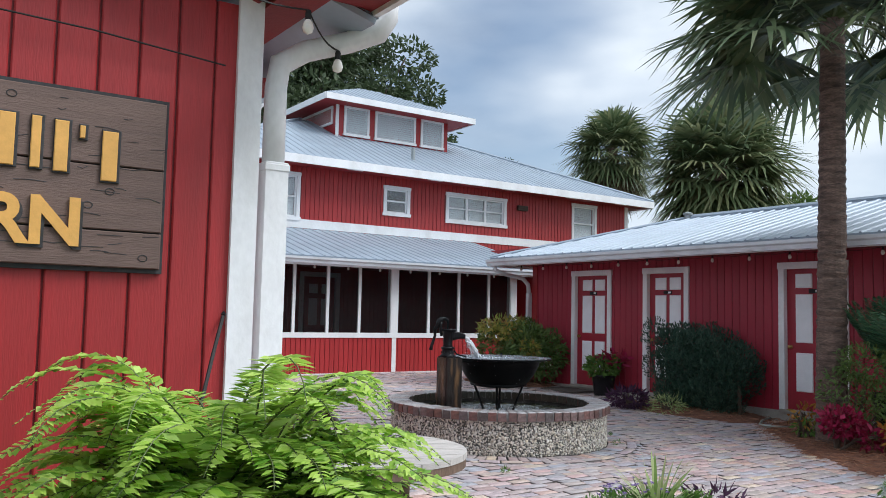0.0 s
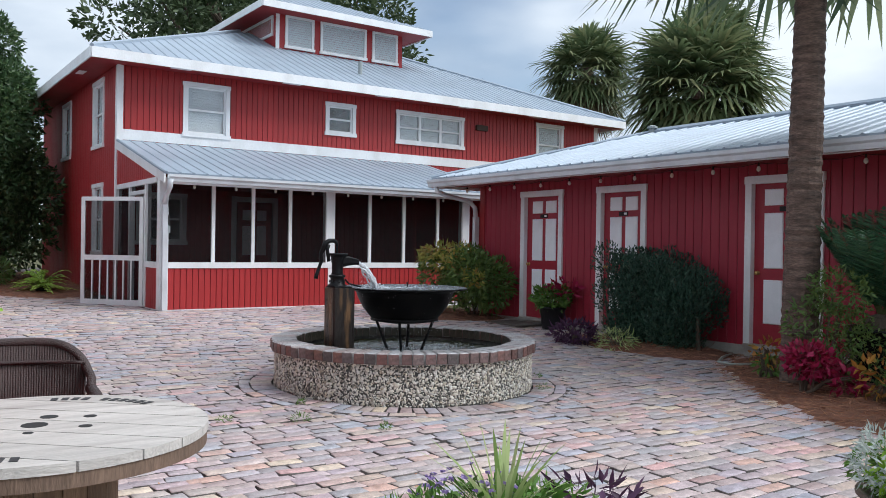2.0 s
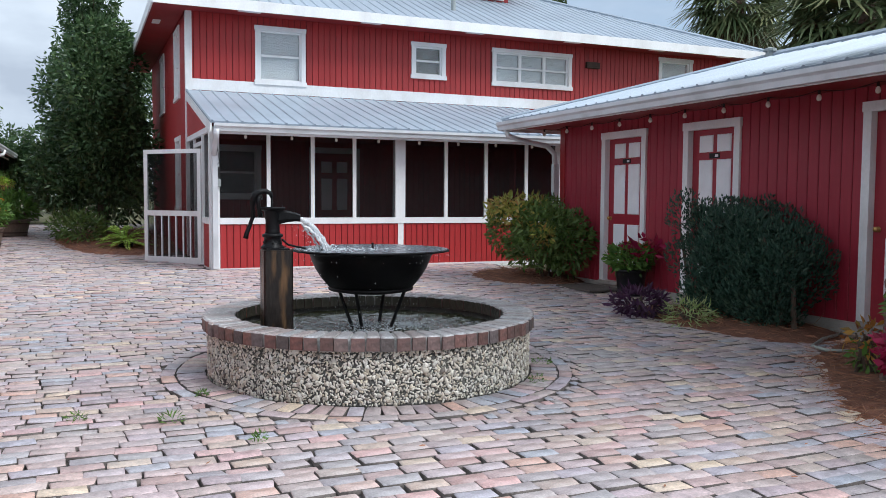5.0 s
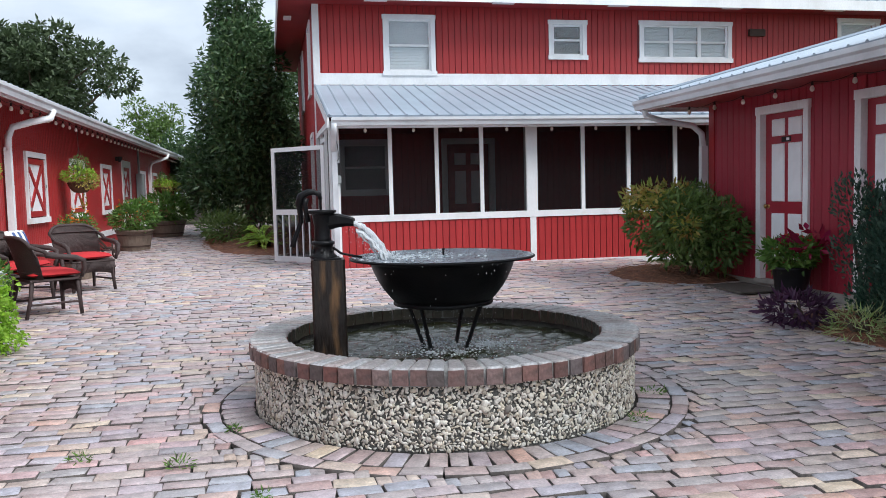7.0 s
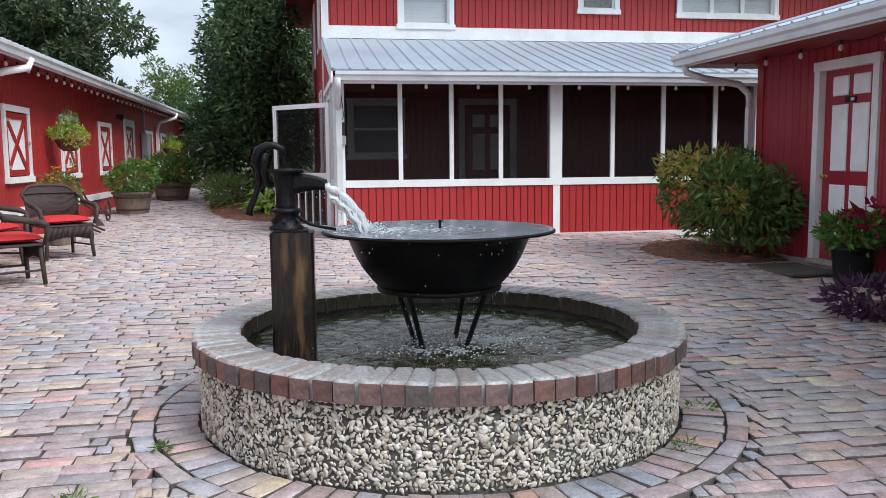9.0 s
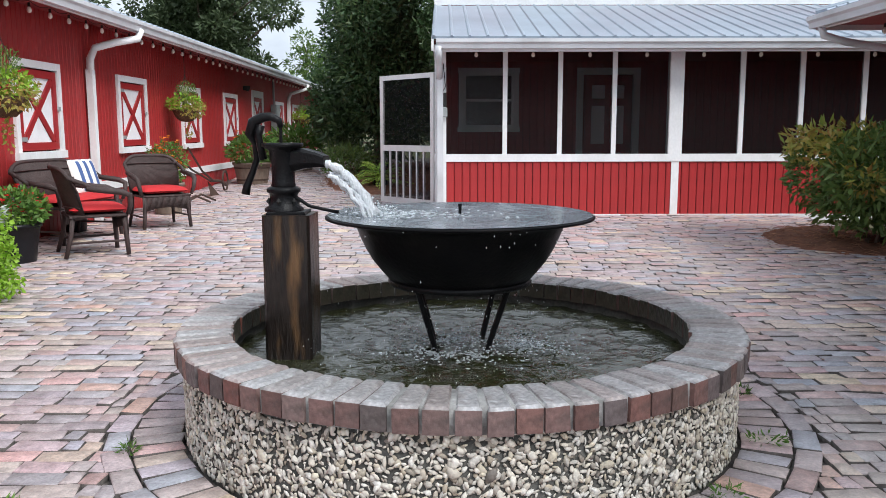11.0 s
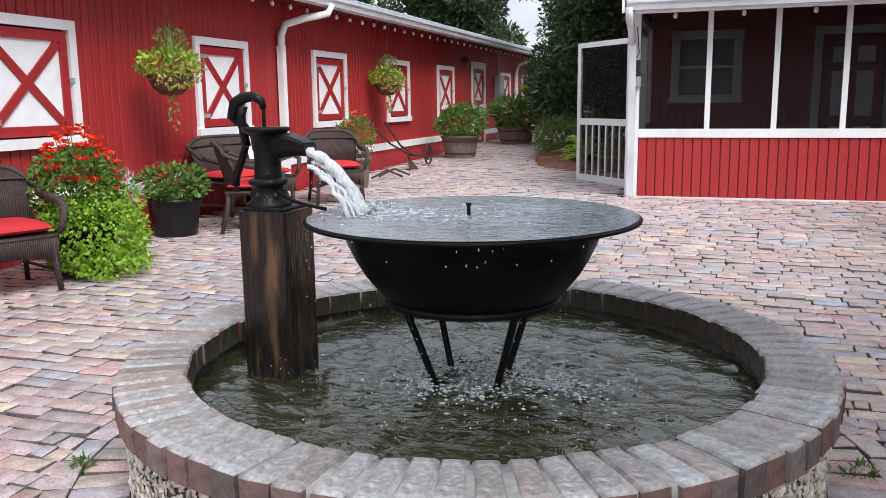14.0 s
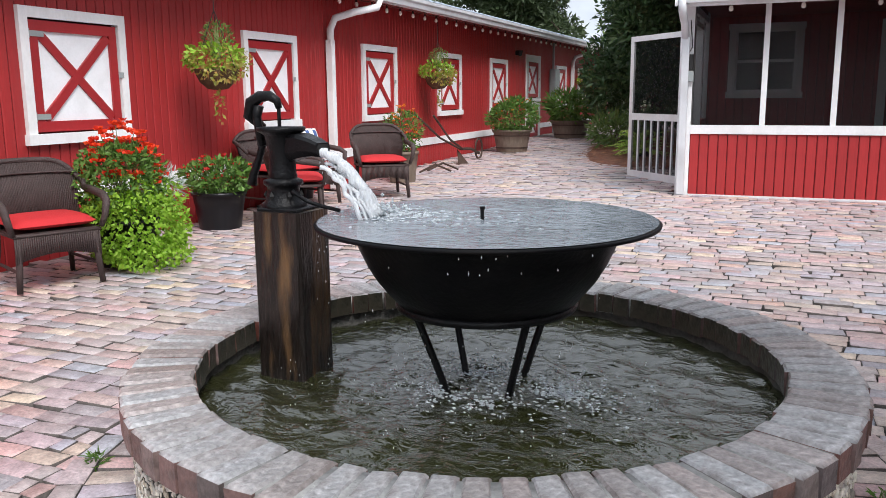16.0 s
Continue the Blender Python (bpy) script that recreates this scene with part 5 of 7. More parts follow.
    ob = part("shell_facing", raw_mesh("shell_facing", np.concatenate(vs), np.concatenate(fs), SHELL), SHELL, basin, "white and brown shell pebbles")
    ob["kind"] = "stuff"
    kinds = []
    for k in front[:12]:
        kinds.append(raw_mesh("pebble", shell_verts(k), fi, SHELL_OB))
    for q, k in enumerate(front):
        b = new("pebble", kinds[q % 12])
        b.matrix_world = Matrix.Translation((FX, FY, zz[k])) @ Matrix.Rotation(th[k], 4, "Z") @ Matrix.Translation((R_OUT - .026, 0, 0)) @ Matrix.Rotation(spin[k], 4, "X")
        b.parent = basin
    # water
    rings, seg = 120, 330
    mb = MB()
    for i in range(rings + 1):
        r = (R_IN + .03) * i / rings
        for k in range(seg):
            a = 2 * math.pi * k / seg
            x, y = r * math.cos(a), r * math.sin(a)
            d1, d2 = math.hypot(x - .30, y + .02), math.hypot(x + .05, y - .10)
            z = .007 * math.sin(42 * d1 + 2 * noise.noise((x * 3, y * 3, 9))) * math.exp(-2.2 * d1) + .005 * math.sin(50 * d2 + 2 * noise.noise((x * 4, y * 4, 4))) * math.exp(-2.5 * d2) + .016 * noise.noise((x * 4, y * 8, 3.1)) + .015 * noise.noise((x * 9, y * 17, 1.1)) + .0030 * noise.noise((x * 20, y * 38, 2.1))
            mb.v.append((FX + x, FY + y, .195 + z))
    for i in range(rings):
        for k in range(seg):
            k2 = (k + 1) % seg
            mb.f.append((i * seg + k, i * seg + k2, (i + 1) * seg + k2, (i + 1) * seg + k))
    solo("pool_water", mb, POOL, "rippling murky green-brown water in the basin", "water", smooth=True, kind="structure")


def kettle():
    t = thing("kettle_bowl", "wide black iron kettle bowl on splayed legs, brimming with water", "bowl")
    z = .80
    prof = [(0.02, .475), (.20, .478), (.27, .49), (.312, .515), (.352, .56), (.392, .61), (.425, .665), (.450, .72), (.468, .768), (.495, .785), (.583, .797), (.602, .800), (.604, .808), (.595, .812), (.50, .803), (.47, .795)]
    part("bowl", MB().lathe(prof, (6.49, 7.66, 0), 72), BLACK_ENAMEL, t, "sooty black iron bowl with a flat rim", True)
    part("ring", MB().lathe([(.300, .500), (.322, .500), (.327, .512), (.322, .525), (.300, .525)], (6.49, 7.66, 0), 48, closed=True), BLACK_METAL, t, "iron support ring", True)
    for a in (48, 138, 228, 318):
        c, s = math.cos(radians(a)), math.sin(radians(a))
        part("leg", MB().tube([(6.49 + .285 * c, 7.66 + .285 * s, .52), (6.49 + .12 * c, 7.66 + .12 * s, .10)], .0135, 8), BLACK_METAL, t)
    mb = MB()
    rings, seg = 56, 150
    for i in range(rings + 1):
        r = .592 * i / rings
        for k in range(seg):
            a = 2 * math.pi * k / seg
            x, y = r * math.cos(a), r * math.sin(a)
            d = math.hypot(x + .40, y)
            mb.v.append((6.49 + x, 7.66 + y, .8150 + (1 - (i / rings) ** 6) * (.0040 * math.sin(60 * d) * math.exp(-4 * d) + .0035 * noise.noise((x * 8, y * 22, 5)) + .0016 * noise.noise((x * 18, y * 46, 8)))))
    for i in range(rings):
        for k in range(seg):
            k2 = (k + 1) % seg
            mb.f.append((i * seg + k, i * seg + k2, (i + 1) * seg + k2, (i + 1) * seg + k))
    part("water_film", mb, FILM, t, "thin sheet of water coloured pale like mirrored sky", True)
    part("nozzle", MB().lathe([(.007, .80), (.007, .85), (.010, .852), (.010, .862), (0, .863)], (6.49, 7.62, 0), 8), BLACK_METAL, t)
    drips = MB()
    for i in range(60):
        a = random.uniform(0, 2 * math.pi)
        r = .597 + random.uniform(-.005, .008)
        zz = random.uniform(.74, .80) if i < 40 else random.uniform(.3, .75)
        drips.ball((6.49 + r * math.cos(a), 7.66 + r * math.sin(a), zz), (.0020, .0020, random.uniform(.003, .007)))
    for i in range(150):
        a, r = random.uniform(0, 2 * math.pi), random.uniform(.26, .36)
        drips.ball((6.49 + r * math.cos(a), 7.66 + r * math.sin(a), random.uniform(.20, .50)), (.0018, .0018, random.uniform(.003, .006)))
    part("drips", drips, STREAM, t, "water drips under the rim")["kind"] = "stuff"


def pump():
    t = thing("pump_post", "square wet dark timber post standing in the basin", "post")
    m = Matrix.Translation((5.742, 7.575, 0)) @ Matrix.Rotation(radians(-3), 4, "Z")
    w = .104
    part("timber", MB().add([m @ Vector(p) for p in [(sx * (w - c), sy * (w - c2), z) for z in (FG, .825) for sx, sy, c, c2 in
         ((-1, -1, .012, 0), (1, -1, .012, 0), (1, -1, 0, .012), (1, 1, 0, .012), (1, 1, .012, 0), (-1, 1, .012, 0), (-1, 1, 0, .012), (-1, -1, 0, .012))]],
         [tuple(range(7, -1, -1)), tuple(range(8, 16))] + [(i, (i + 1) % 8, 8 + (i + 1) % 8, 8 + i) for i in range(8)]), POST_WOOD, t)
    p = thing("hand_pump", "black cast-iron hand pump with curved handle pouring water", "pump")
    c = (5.70, 7.575, 0)
    part("flange", MB().bevel_box(-.085, .085, -.085, .085, .822, .838, .005, Matrix.Translation((5.735, 7.575, 0))), BLACK_METAL, p)
    cx = 5.715
    part("base", MB().lathe([(.085, .836), (.085, .848), (.068, .86), (.060, .90), (.064, .915), (.074, .92), (.074, .935), (.05, .945)], (cx, 7.575, 0), 24), BLACK_METAL, p, "flared cast-iron base", True)
    for a in range(6):
        q = radians(a * 60 + 20)
        # Black beads stand in for the shade within the base's openings.
        part("base_opening", MB().ball((cx + .066 * math.cos(q), 7.575 + .066 * math.sin(q), .88), (.012, .012, .018)), DARK, p)
    part("barrel", MB().lathe([(.05, .94), (.054, .95), (.050, .96), (.050, 1.04), (.054, 1.05), (.06, 1.10), (.078, 1.112), (.090, 1.118), (.090, 1.132), (.0, 1.134)], (cx, 7.575, 0), 28), BLACK_METAL, p, "pump barrel with a flat cap", True)
    p0, p1 = Vector((cx + .02, 7.590, 0)), Vector((cx + .195, 7.540, 0))
    side = Vector((p1.y - p0.y, p0.x - p1.x, 0)).normalized()
    ring = []
    for s, half, z0, z1 in ((0, .050, 1.000, 1.112), (.45, .046, 1.022, 1.108), (.8, .040, 1.030, 1.092), (1, .034, 1.028, 1.078)):
        q = p0.lerp(p1, s)
        for u, w in ((-.6, 0), (.6, 0), (1, .3), (1, .85), (.75, 1), (-.75, 1), (-1, .85), (-1, .3)):
            ring.append(q + side * half * u + Vector((0, 0, z0 + (z1 - z0) * w)))
    part("spout", MB().add(ring, [(k * 8 + i, k * 8 + (i + 1) % 8, k * 8 + 8 + (i + 1) % 8, k * 8 + 8 + i) for k in range(3) for i in range(8)] + [tuple(range(7, -1, -1)), tuple(range(24, 32))]), BLACK_METAL, p, "short flat-topped iron spout")
    mouth = [v + (p1 - p0).normalized() * .001 for v in ring[24:]]
    mid = sum(mouth, Vector()) / 8
    # Flat black cap in place of the shade inside the spout.
    part("spout_mouth", MB().add([mid + (v - mid) * .8 for v in mouth], [tuple(range(8))]), DARK, p)
    hx = cx - .105
    part("bracket", MB().tube([(hx + .02, 7.575, 1.06), (hx + .005, 7.575, 1.14), (hx, 7.575, 1.17), (hx + .012, 7.575, 1.21)], [.018, .016, .018, .02], 8), BLACK_METAL, p, "", True)
    part("handle", MB().tube([(cx - .005, 7.575, 1.20), (cx - .012, 7.575, 1.228), (cx - .045, 7.575, 1.246), (cx - .085, 7.575, 1.243), (cx - .125, 7.575, 1.222), (cx - .14, 7.575, 1.175), (cx - .130, 7.643, 1.13),
                              (cx - .128, 7.64, 1.06), (cx - .15, 7.64, 1.0), (cx - .175, 7.635, .94), (cx - .182, 7.635, .905)], [.012, .016, .019, .022, .024, .022, .018, .015, .015, .017, .020], 10), BLACK_METAL, p, "long curved iron handle", True)
    part("rod", MB().tube([(cx - .006, 7.575, 1.13), (cx - .006, 7.575, 1.205)], .007, 8), BLACK_METAL, p)
    part("hose", MB().tube([(cx + .06, 7.535, .90), (cx + .11, 7.56, .86), (cx + .17, 7.56, .845), (cx + .24, 7.57, .83)], .008, 6), BLACK_METAL, p, "", True)
    # falling water
    pts, rad = [], []
    for i in range(15):
        s = i / 14
        pts.append((cx + .185 + .215 * s + .006 * math.sin(i * 1.9), 7.535 + .02 * s + .004 * math.sin(i * 2.7), 1.045 - .03 * s - .195 * s * s))
        rad.append(.016 + .010 * s + .004 * math.sin(i * 2.3))
    w = thing("water_stream", "white stream of water falling from the spout into the bowl", "water")
    part("stream", MB().tube(pts, rad, 12), STREAM, w, "", True)
    for i in range(9):
        off = RNG.normal(size=2) * .017
        part("strand", MB().tube([(a + off[0] * (1 + .06 * q), b + off[1] * (1 + .06 * q), c2 - .008 * i + .004 * math.sin(q * 1.7 + i)) for q, (a, b, c2) in enumerate(pts[1 + i % 4:14])], .0055 + .002 * (i % 3), 6), STREAM, w, "", True)
    sp = MB()
    for i in range(130):
        a, r = random.uniform(0, 2 * math.pi), abs(random.gauss(0, .06))
        sp.ball((cx + .40 + r * math.cos(a), 7.62 + r * math.sin(a), .818 + abs(random.gauss(0, .022))), (random.uniform(.003, .009),) * 3)
    for i in range(46):
        s = random.random()
        sp.ball((cx + .17 + .15 * s + random.gauss(0, .022), 7.6 + random.gauss(0, .02), 1.03 - .2 * s + random.gauss(0, .03)), (.0025, .0025, .005))
    part("splash", sp, FOAM, w, "white splash drops")["kind"] = "stuff"
    fo = MB()
    for i in range(110):
        a, r = random.uniform(0, 2 * math.pi), abs(random.gauss(0, .09))
        fo.ball((cx + .45 + r * 1.5 * math.cos(a), 7.63 + r * math.sin(a), .8155), (random.uniform(.006, .02), random.uniform(.005, .012), .003))
    for i in range(150):
        x, y = cx + .42 + abs(random.gauss(0, .22)), 7.63 + random.gauss(0, .10)
        if math.hypot(x - 6.49, y - 7.66) < .54:
            fo.ball((x, y, .8155), (random.uniform(.004, .016), random.uniform(.002, .005), .003))
    part("foam", fo, FOAM, w, "white foam patches")["kind"] = "stuff"
    ch = MB()
    for px_, py_, sp_, cnt in ((6.79, 7.64, .12, 420), (6.44, 7.76, .13, 240), (6.36, 7.50, .09, 110), (6.55, 7.45, .12, 120)):
        for i in range(cnt):
            a, r = random.uniform(0, 2 * math.pi), abs(random.gauss(0, sp_))
            ch.ball((px_ + r * 1.3 * math.cos(a), py_ + r * math.sin(a), .200 + abs(random.gauss(0, .014))), (random.uniform(.003, .012), random.uniform(.003, .008), random.uniform(.002, .006)))
    for i in range(180):
        a, r = random.uniform(0, 2 * math.pi), .75 * math.sqrt(random.random())
        ch.ball((6.49 + r * math.cos(a), 7.66 + r * math.sin(a), .215 + abs(random.gauss(0, .035))), (.0022, .0022, .0035))
    part("churn", ch, FOAM, w, "white churn where drips meet the pool")["kind"] = "stuff"


pavers()
fountain()
kettle()
pump()

# ---- sign on the barn's end wall ----
def letter_mesh(text, size, depth, mat):
    cu = bpy.data.curves.new("letters", "FONT")
    cu.body, cu.size, cu.extrude, cu.offset = text, size, depth, 0.008
    ob = bpy.data.objects.new("letters", cu)
    scene.collection.objects.link(ob)
    dg = bpy.context.evaluated_depsgraph_get()
    me = bpy.data.meshes.new_from_object(ob.evaluated_get(dg))
    bpy.data.objects.remove(ob)
    me.materials.clear()
    me.materials.append(mat)
    return me


def barn_sign():
    t = thing("barn_sign", "brown plank sign with yellow-orange painted letters outlined in black", "sign")
    y0, y1 = 3.595, 3.636
    part("backing", MB().box(-.42, 1.525, 3.615, 3.637, 1.44, 2.165), INK, t, "black sign edge")
    zz = [1.455, 1.605, 1.865, 2.15]
    for a, b in zip(zz, zz[1:]):
        part("plank", MB().bevel_box(-.41, 1.51, -(b - a) / 2 + .003, (b - a) / 2 - .003, 0, .022, .004, Matrix.Translation((0, 3.615, (a + b) / 2)) @ Matrix.Rotation(radians(90), 4, "X")), SIGN_WOOD, t)
    gr = MB()
    for i in range(46):
        x, z, l = random.uniform(.55, 1.48), random.uniform(1.47, 2.12), random.uniform(.02, .14)
        gr.tube([(x, 3.5925, z), (x + l * .5, 3.592, z + random.uniform(-.006, .006)), (min(x + l, 1.5), 3.5925, z + random.uniform(-.01, .01))], .0016, 4)
    for x, z in ((.93, 2.10), (.86, 1.72), (1.22, 1.70), (1.30, 1.76), (1.44, 1.50)):
        gr.tube([(x + .018 * math.cos(a), 3.592, z + .013 * math.sin(a)) for a in np.linspace(0, 6.3, 12)], .002, 4)
    part("painted_grain", gr, INK, t, "black painted wood grain")["kind"] = "stuff"
    up = Matrix.Rotation(radians(90), 4, "X")
    for depth, mat, dx, y in ((.004, INK, .012, 3.589), (.005, SIGN_YELLOW, 0, 3.583)):
        ob = part("letters", letter_mesh("RN", .255, depth, mat), mat, t, "letters R N")
        ob.matrix_world = Matrix.Translation((.85 + dx, y, 1.54 - dx)) @ up
        # a name, given as plain bars
        for x, z, w in ((.62, 1.82, .05), (.78, 1.82, .05), (.92, 1.825, .055), (1.02, 1.825, .035), (1.11, 1.82, .05), (1.185, 1.96, .02), (1.29, 1.80, .06)):
            h = .20 if w > .03 else .05
            part("letter_bar", MB().bevel_box(-w / 2 - dx * .6, w / 2 + dx * .6, -dx * .6, h + dx * .6, 0, .006, .003, Matrix.Translation((x + dx * .4, y, z)) @ up), mat, t)
    part("wire", MB().tube([(-.4, 3.59, 2.47), (.5, 3.58, 2.42), (1.2, 3.58, 2.40), (1.75, 3.59, 2.36)], .004, 5), DARK, t, "thin wire above the sign")


barn_sign()


# ---- string lights ----
def string_lights(name, pts, drop, label):
    t = thing(name, label, "string lights", "string lights")
    wire = []
    for a, b in zip(pts, pts[1:]):
        for k in range(6):
            s = k / 6
            p = Vector(a).lerp(Vector(b), s)
            wire.append(p - Vector((0, 0, .035 * math.sin(math.pi * s))))
    wire.append(Vector(pts[-1]))
    part("wire", MB().tube(wire, .004, 4, False), DARK, t)
    soc = MB().lathe([(.010, 0), (.014, -.012), (.014, -.04), (.010, -.045)], (0, 0, 0), 8).mesh("socket", DARK)
    bul = MB().lathe([(.010, -.04), (.020, -.055), (.026, -.078), (.020, -.098), (.001, -.107)], (0, 0, 0), 10).mesh("bulb", BULB, True)
    for p in pts:
        for n, me in (("socket", soc), ("bulb", bul)):
            ob = new(n, me)
            ob.location = Vector(p) - Vector((0, 0, drop))
            ob.parent = t


string_lights("string_lights", [(10.965, 12.69 - .645 * i, 2.265) for i in range(18)], 0, "string of small bulbs under the wing's eave")
string_lights("string_lights", [(2.2, 9.0 + .455 * i, 2.50) for i in range(54)], .02, "string of small bulbs under the barn's eave")
string_lights("string_lights", [(6.85 + .74 * i, 14.94, 2.225) for i in range(9)], 0, "string of bulbs along the porch front")
string_lights("string_lights", [(2.27, 3.55, 2.52), (2.0, 3.3, 2.58), (1.5, 3.25, 2.62)], 0, "bulbs at the barn's corner")


# ---- wicker chairs ----
def wicker_chair(wide=1.0, name="wicker_chair", label="dark brown wicker armchair with a red seat cushion", category="chair"):
    t = thing(name, label, category, "wicker chairs in the courtyard")
    gain = .28 * (wide - 1)      # how far each half moves outwards

    def out(x):
        return x * (1 + gain / .28)
    # local: faces -y, origin on the ground
    for x in (-.25, .25):
        part("leg", MB().tube([(out(x) + x * .12, -.26, 0), (out(x) + x * .05, -.25, .20), (out(x), -.24, .40)], [.021, .024, .026], 8), WICKER, t, smooth=True)
        part("leg", MB().tube([(out(x) + x * .1, .30, 0), (out(x), .24, .22), (out(x), .22, .40)], [.019, .022, .025], 8), WICKER, t, smooth=True)
    ap = MB()
    strands = int(40 * wide)
    for i in range(strands):
        u = -.28 + .56 * i / (strands - 1)
        ap.tube([(out(u), -.262, .39), (out(u), -.266, .20 + .05 * (1 - (u / .28) ** 2))], .0072, 5)
    ap.tube([(out(-.285), .22, .385), (out(-.285), -.265, .385), (out(.285), -.265, .385), (out(.285), .22, .385)], .012, 6)
    part("skirt", ap, WICKER, t, "woven wicker skirt", True)["kind"] = "stuff"
    part("seat", MB().box(out(-.28), out(.28), -.26, .25, .375, .40), WICKER, t)

    def pillow(n, a, b, c, m, mat, name, parent):
        mb = MB()
        N = 14
        for j in range(N + 1):
            for i in range(N + 1):
                u, v = -1 + 2 * i / N, -1 + 2 * j / N
                h = c * ((1 - abs(u) ** 4) * (1 - abs(v) ** 4)) ** .45
                mb.v.append(tuple(m @ Vector((u * a, v * b, h))))
        for j in range(N + 1):
            for i in range(N + 1):
                u, v = -1 + 2 * i / N, -1 + 2 * j / N
                h = c * ((1 - abs(u) ** 4) * (1 - abs(v) ** 4)) ** .45
                mb.v.append(tuple(m @ Vector((u * a, v * b, -h * .6))))
        o = (N + 1) ** 2
        for j in range(N):
            for i in range(N):
                k = j * (N + 1) + i
                mb.f.append((k, k + 1, k + N + 2, k + N + 1))
                mb.f.append((o + k, o + k + N + 1, o + k + N + 2, o + k + 1))
        return part(name, mb, mat, parent, "", True)

    pillow(0, out(.275), .255, .055, Matrix.Translation((0, -.02, .445)), RED_CUSHION, "cushion", t)
    # curved back of upright strands with a rolled rim
    bk = MB()
    rim = []
    n = int(56 * wide)
    for i in range(n + 1):
        s = -1 + 2 * i / n
        x = out(.315 * s)
        yb = .25 - .11 * abs(s) ** 2.2
        top = .85 - .10 * abs(s) ** 5
        bk.tube([(x * .90, yb - .02, .40), (x * .98, yb + .03, .62), (x, yb + .10, top)], .0068, 5)
        rim.append((x, yb + .105, top))
    for z, k in ((.47, .93), (.60, .97), (.76, .99)):
        bk.tube([(out(.315 * s * k), .25 - .11 * abs(s) ** 2.2 + (z - .42) * .17, z) for s in np.linspace(-1, 1, 15)], .009, 5)
    part("backrest", bk, WICKER, t, "woven curved backrest", True)["kind"] = "stuff"
    part("backrest_core", MB().add([(x * .99, y, z) for x, y, z in [(out(.31 * s), .255 - .11 * abs(s) ** 2.2 - .02 + q * .118, .40 + q * (.44 - .10 * abs(s) ** 5)) for q in (0, .5, 1) for s in np.linspace(-1, 1, 15)]],
                                   [(r * 15 + i, r * 15 + i + 1, r * 15 + 16 + i, r * 15 + 15 + i) for r in (0, 1) for i in range(14)]), WICKER, t, "", True)
    part("rim", MB().tube([(out(-.315) - .015, .02, .63), (out(-.315) - .02, .12, .70)] + rim + [(out(.315) + .02, .12, .70), (out(.315) + .015, .02, .63)], .021, 8), WICKER, t, "thick rolled wicker rim", True)
    for s in (-1, 1):
        part("arm", MB().tube([(s * (.33 + gain), .10, .655), (s * (.345 + gain), -.05, .635), (s * (.35 + gain), -.20, .615), (s * (.34 + gain), -.285, .58), (s * (.32 + gain), -.29, .48), (s * (.295 + gain), -.27, .40)], [.026, .030, .031, .028, .024, .020], 8), WICKER, t, "", True)
    for a, b in (((out(-.27), -.25, .14), (out(-.26), .26, .14)), ((out(.27), -.25, .14), (out(.26), .26, .14))):
        part("stretcher", MB().tube([a, b], .012, 6), WICKER, t)
    return t, pillow


def stand(x, y, yaw):
    return Matrix.Translation((x, y, ground_z(y) + .004)) @ Matrix.Rotation(radians(yaw), 4, "Z")


chair, pillow_maker = wicker_chair()
# yaw: 0 faces -y, 90 faces +x
chair.matrix_world = stand(2.98, 13.95, 38)
for x, y, yaw in ((3.00, 11.98, 122), (2.64, 9.24, 66), (2.76, 5.00, -8)):
    copy_thing(chair, stand(x, y, yaw))
settee, pillow_maker = wicker_chair(1.9, "wicker_settee", "dark brown wicker settee with a red seat cushion by the barn", "settee")
settee.matrix_world = stand(2.38, 12.90, 78)

pil = thing("striped_pillow", "white throw pillow with broad blue stripes", "pillow")
pm = stand(2.38, 12.90, 78) @ Matrix.Translation((.30, .03, .665)) @ Matrix.Rotation(radians(72), 4, "X")
pillow_maker(0, .21, .20, .06, pm, CLOTH_WHITE, "pillow_body", pil)
for u in (-.14, -.02, .10):
    mb = MB()
    N = 12
    for j in range(N + 1):
        v = -1 + 2 * j / N
        for uu in (u, u + .055):
            q = uu / .21
            h = .06 * ((1 - abs(q) ** 4) * (1 - abs(v) ** 4)) ** .45 + .0035
            mb.v.append(tuple(pm @ Vector((uu, v * .198, h))))
    for j in range(N):
        mb.f.append((2 * j, 2 * j + 1, 2 * j + 3, 2 * j + 2))
    part("stripe", mb, CLOTH_BLUE, pil, "blue stripe", True)


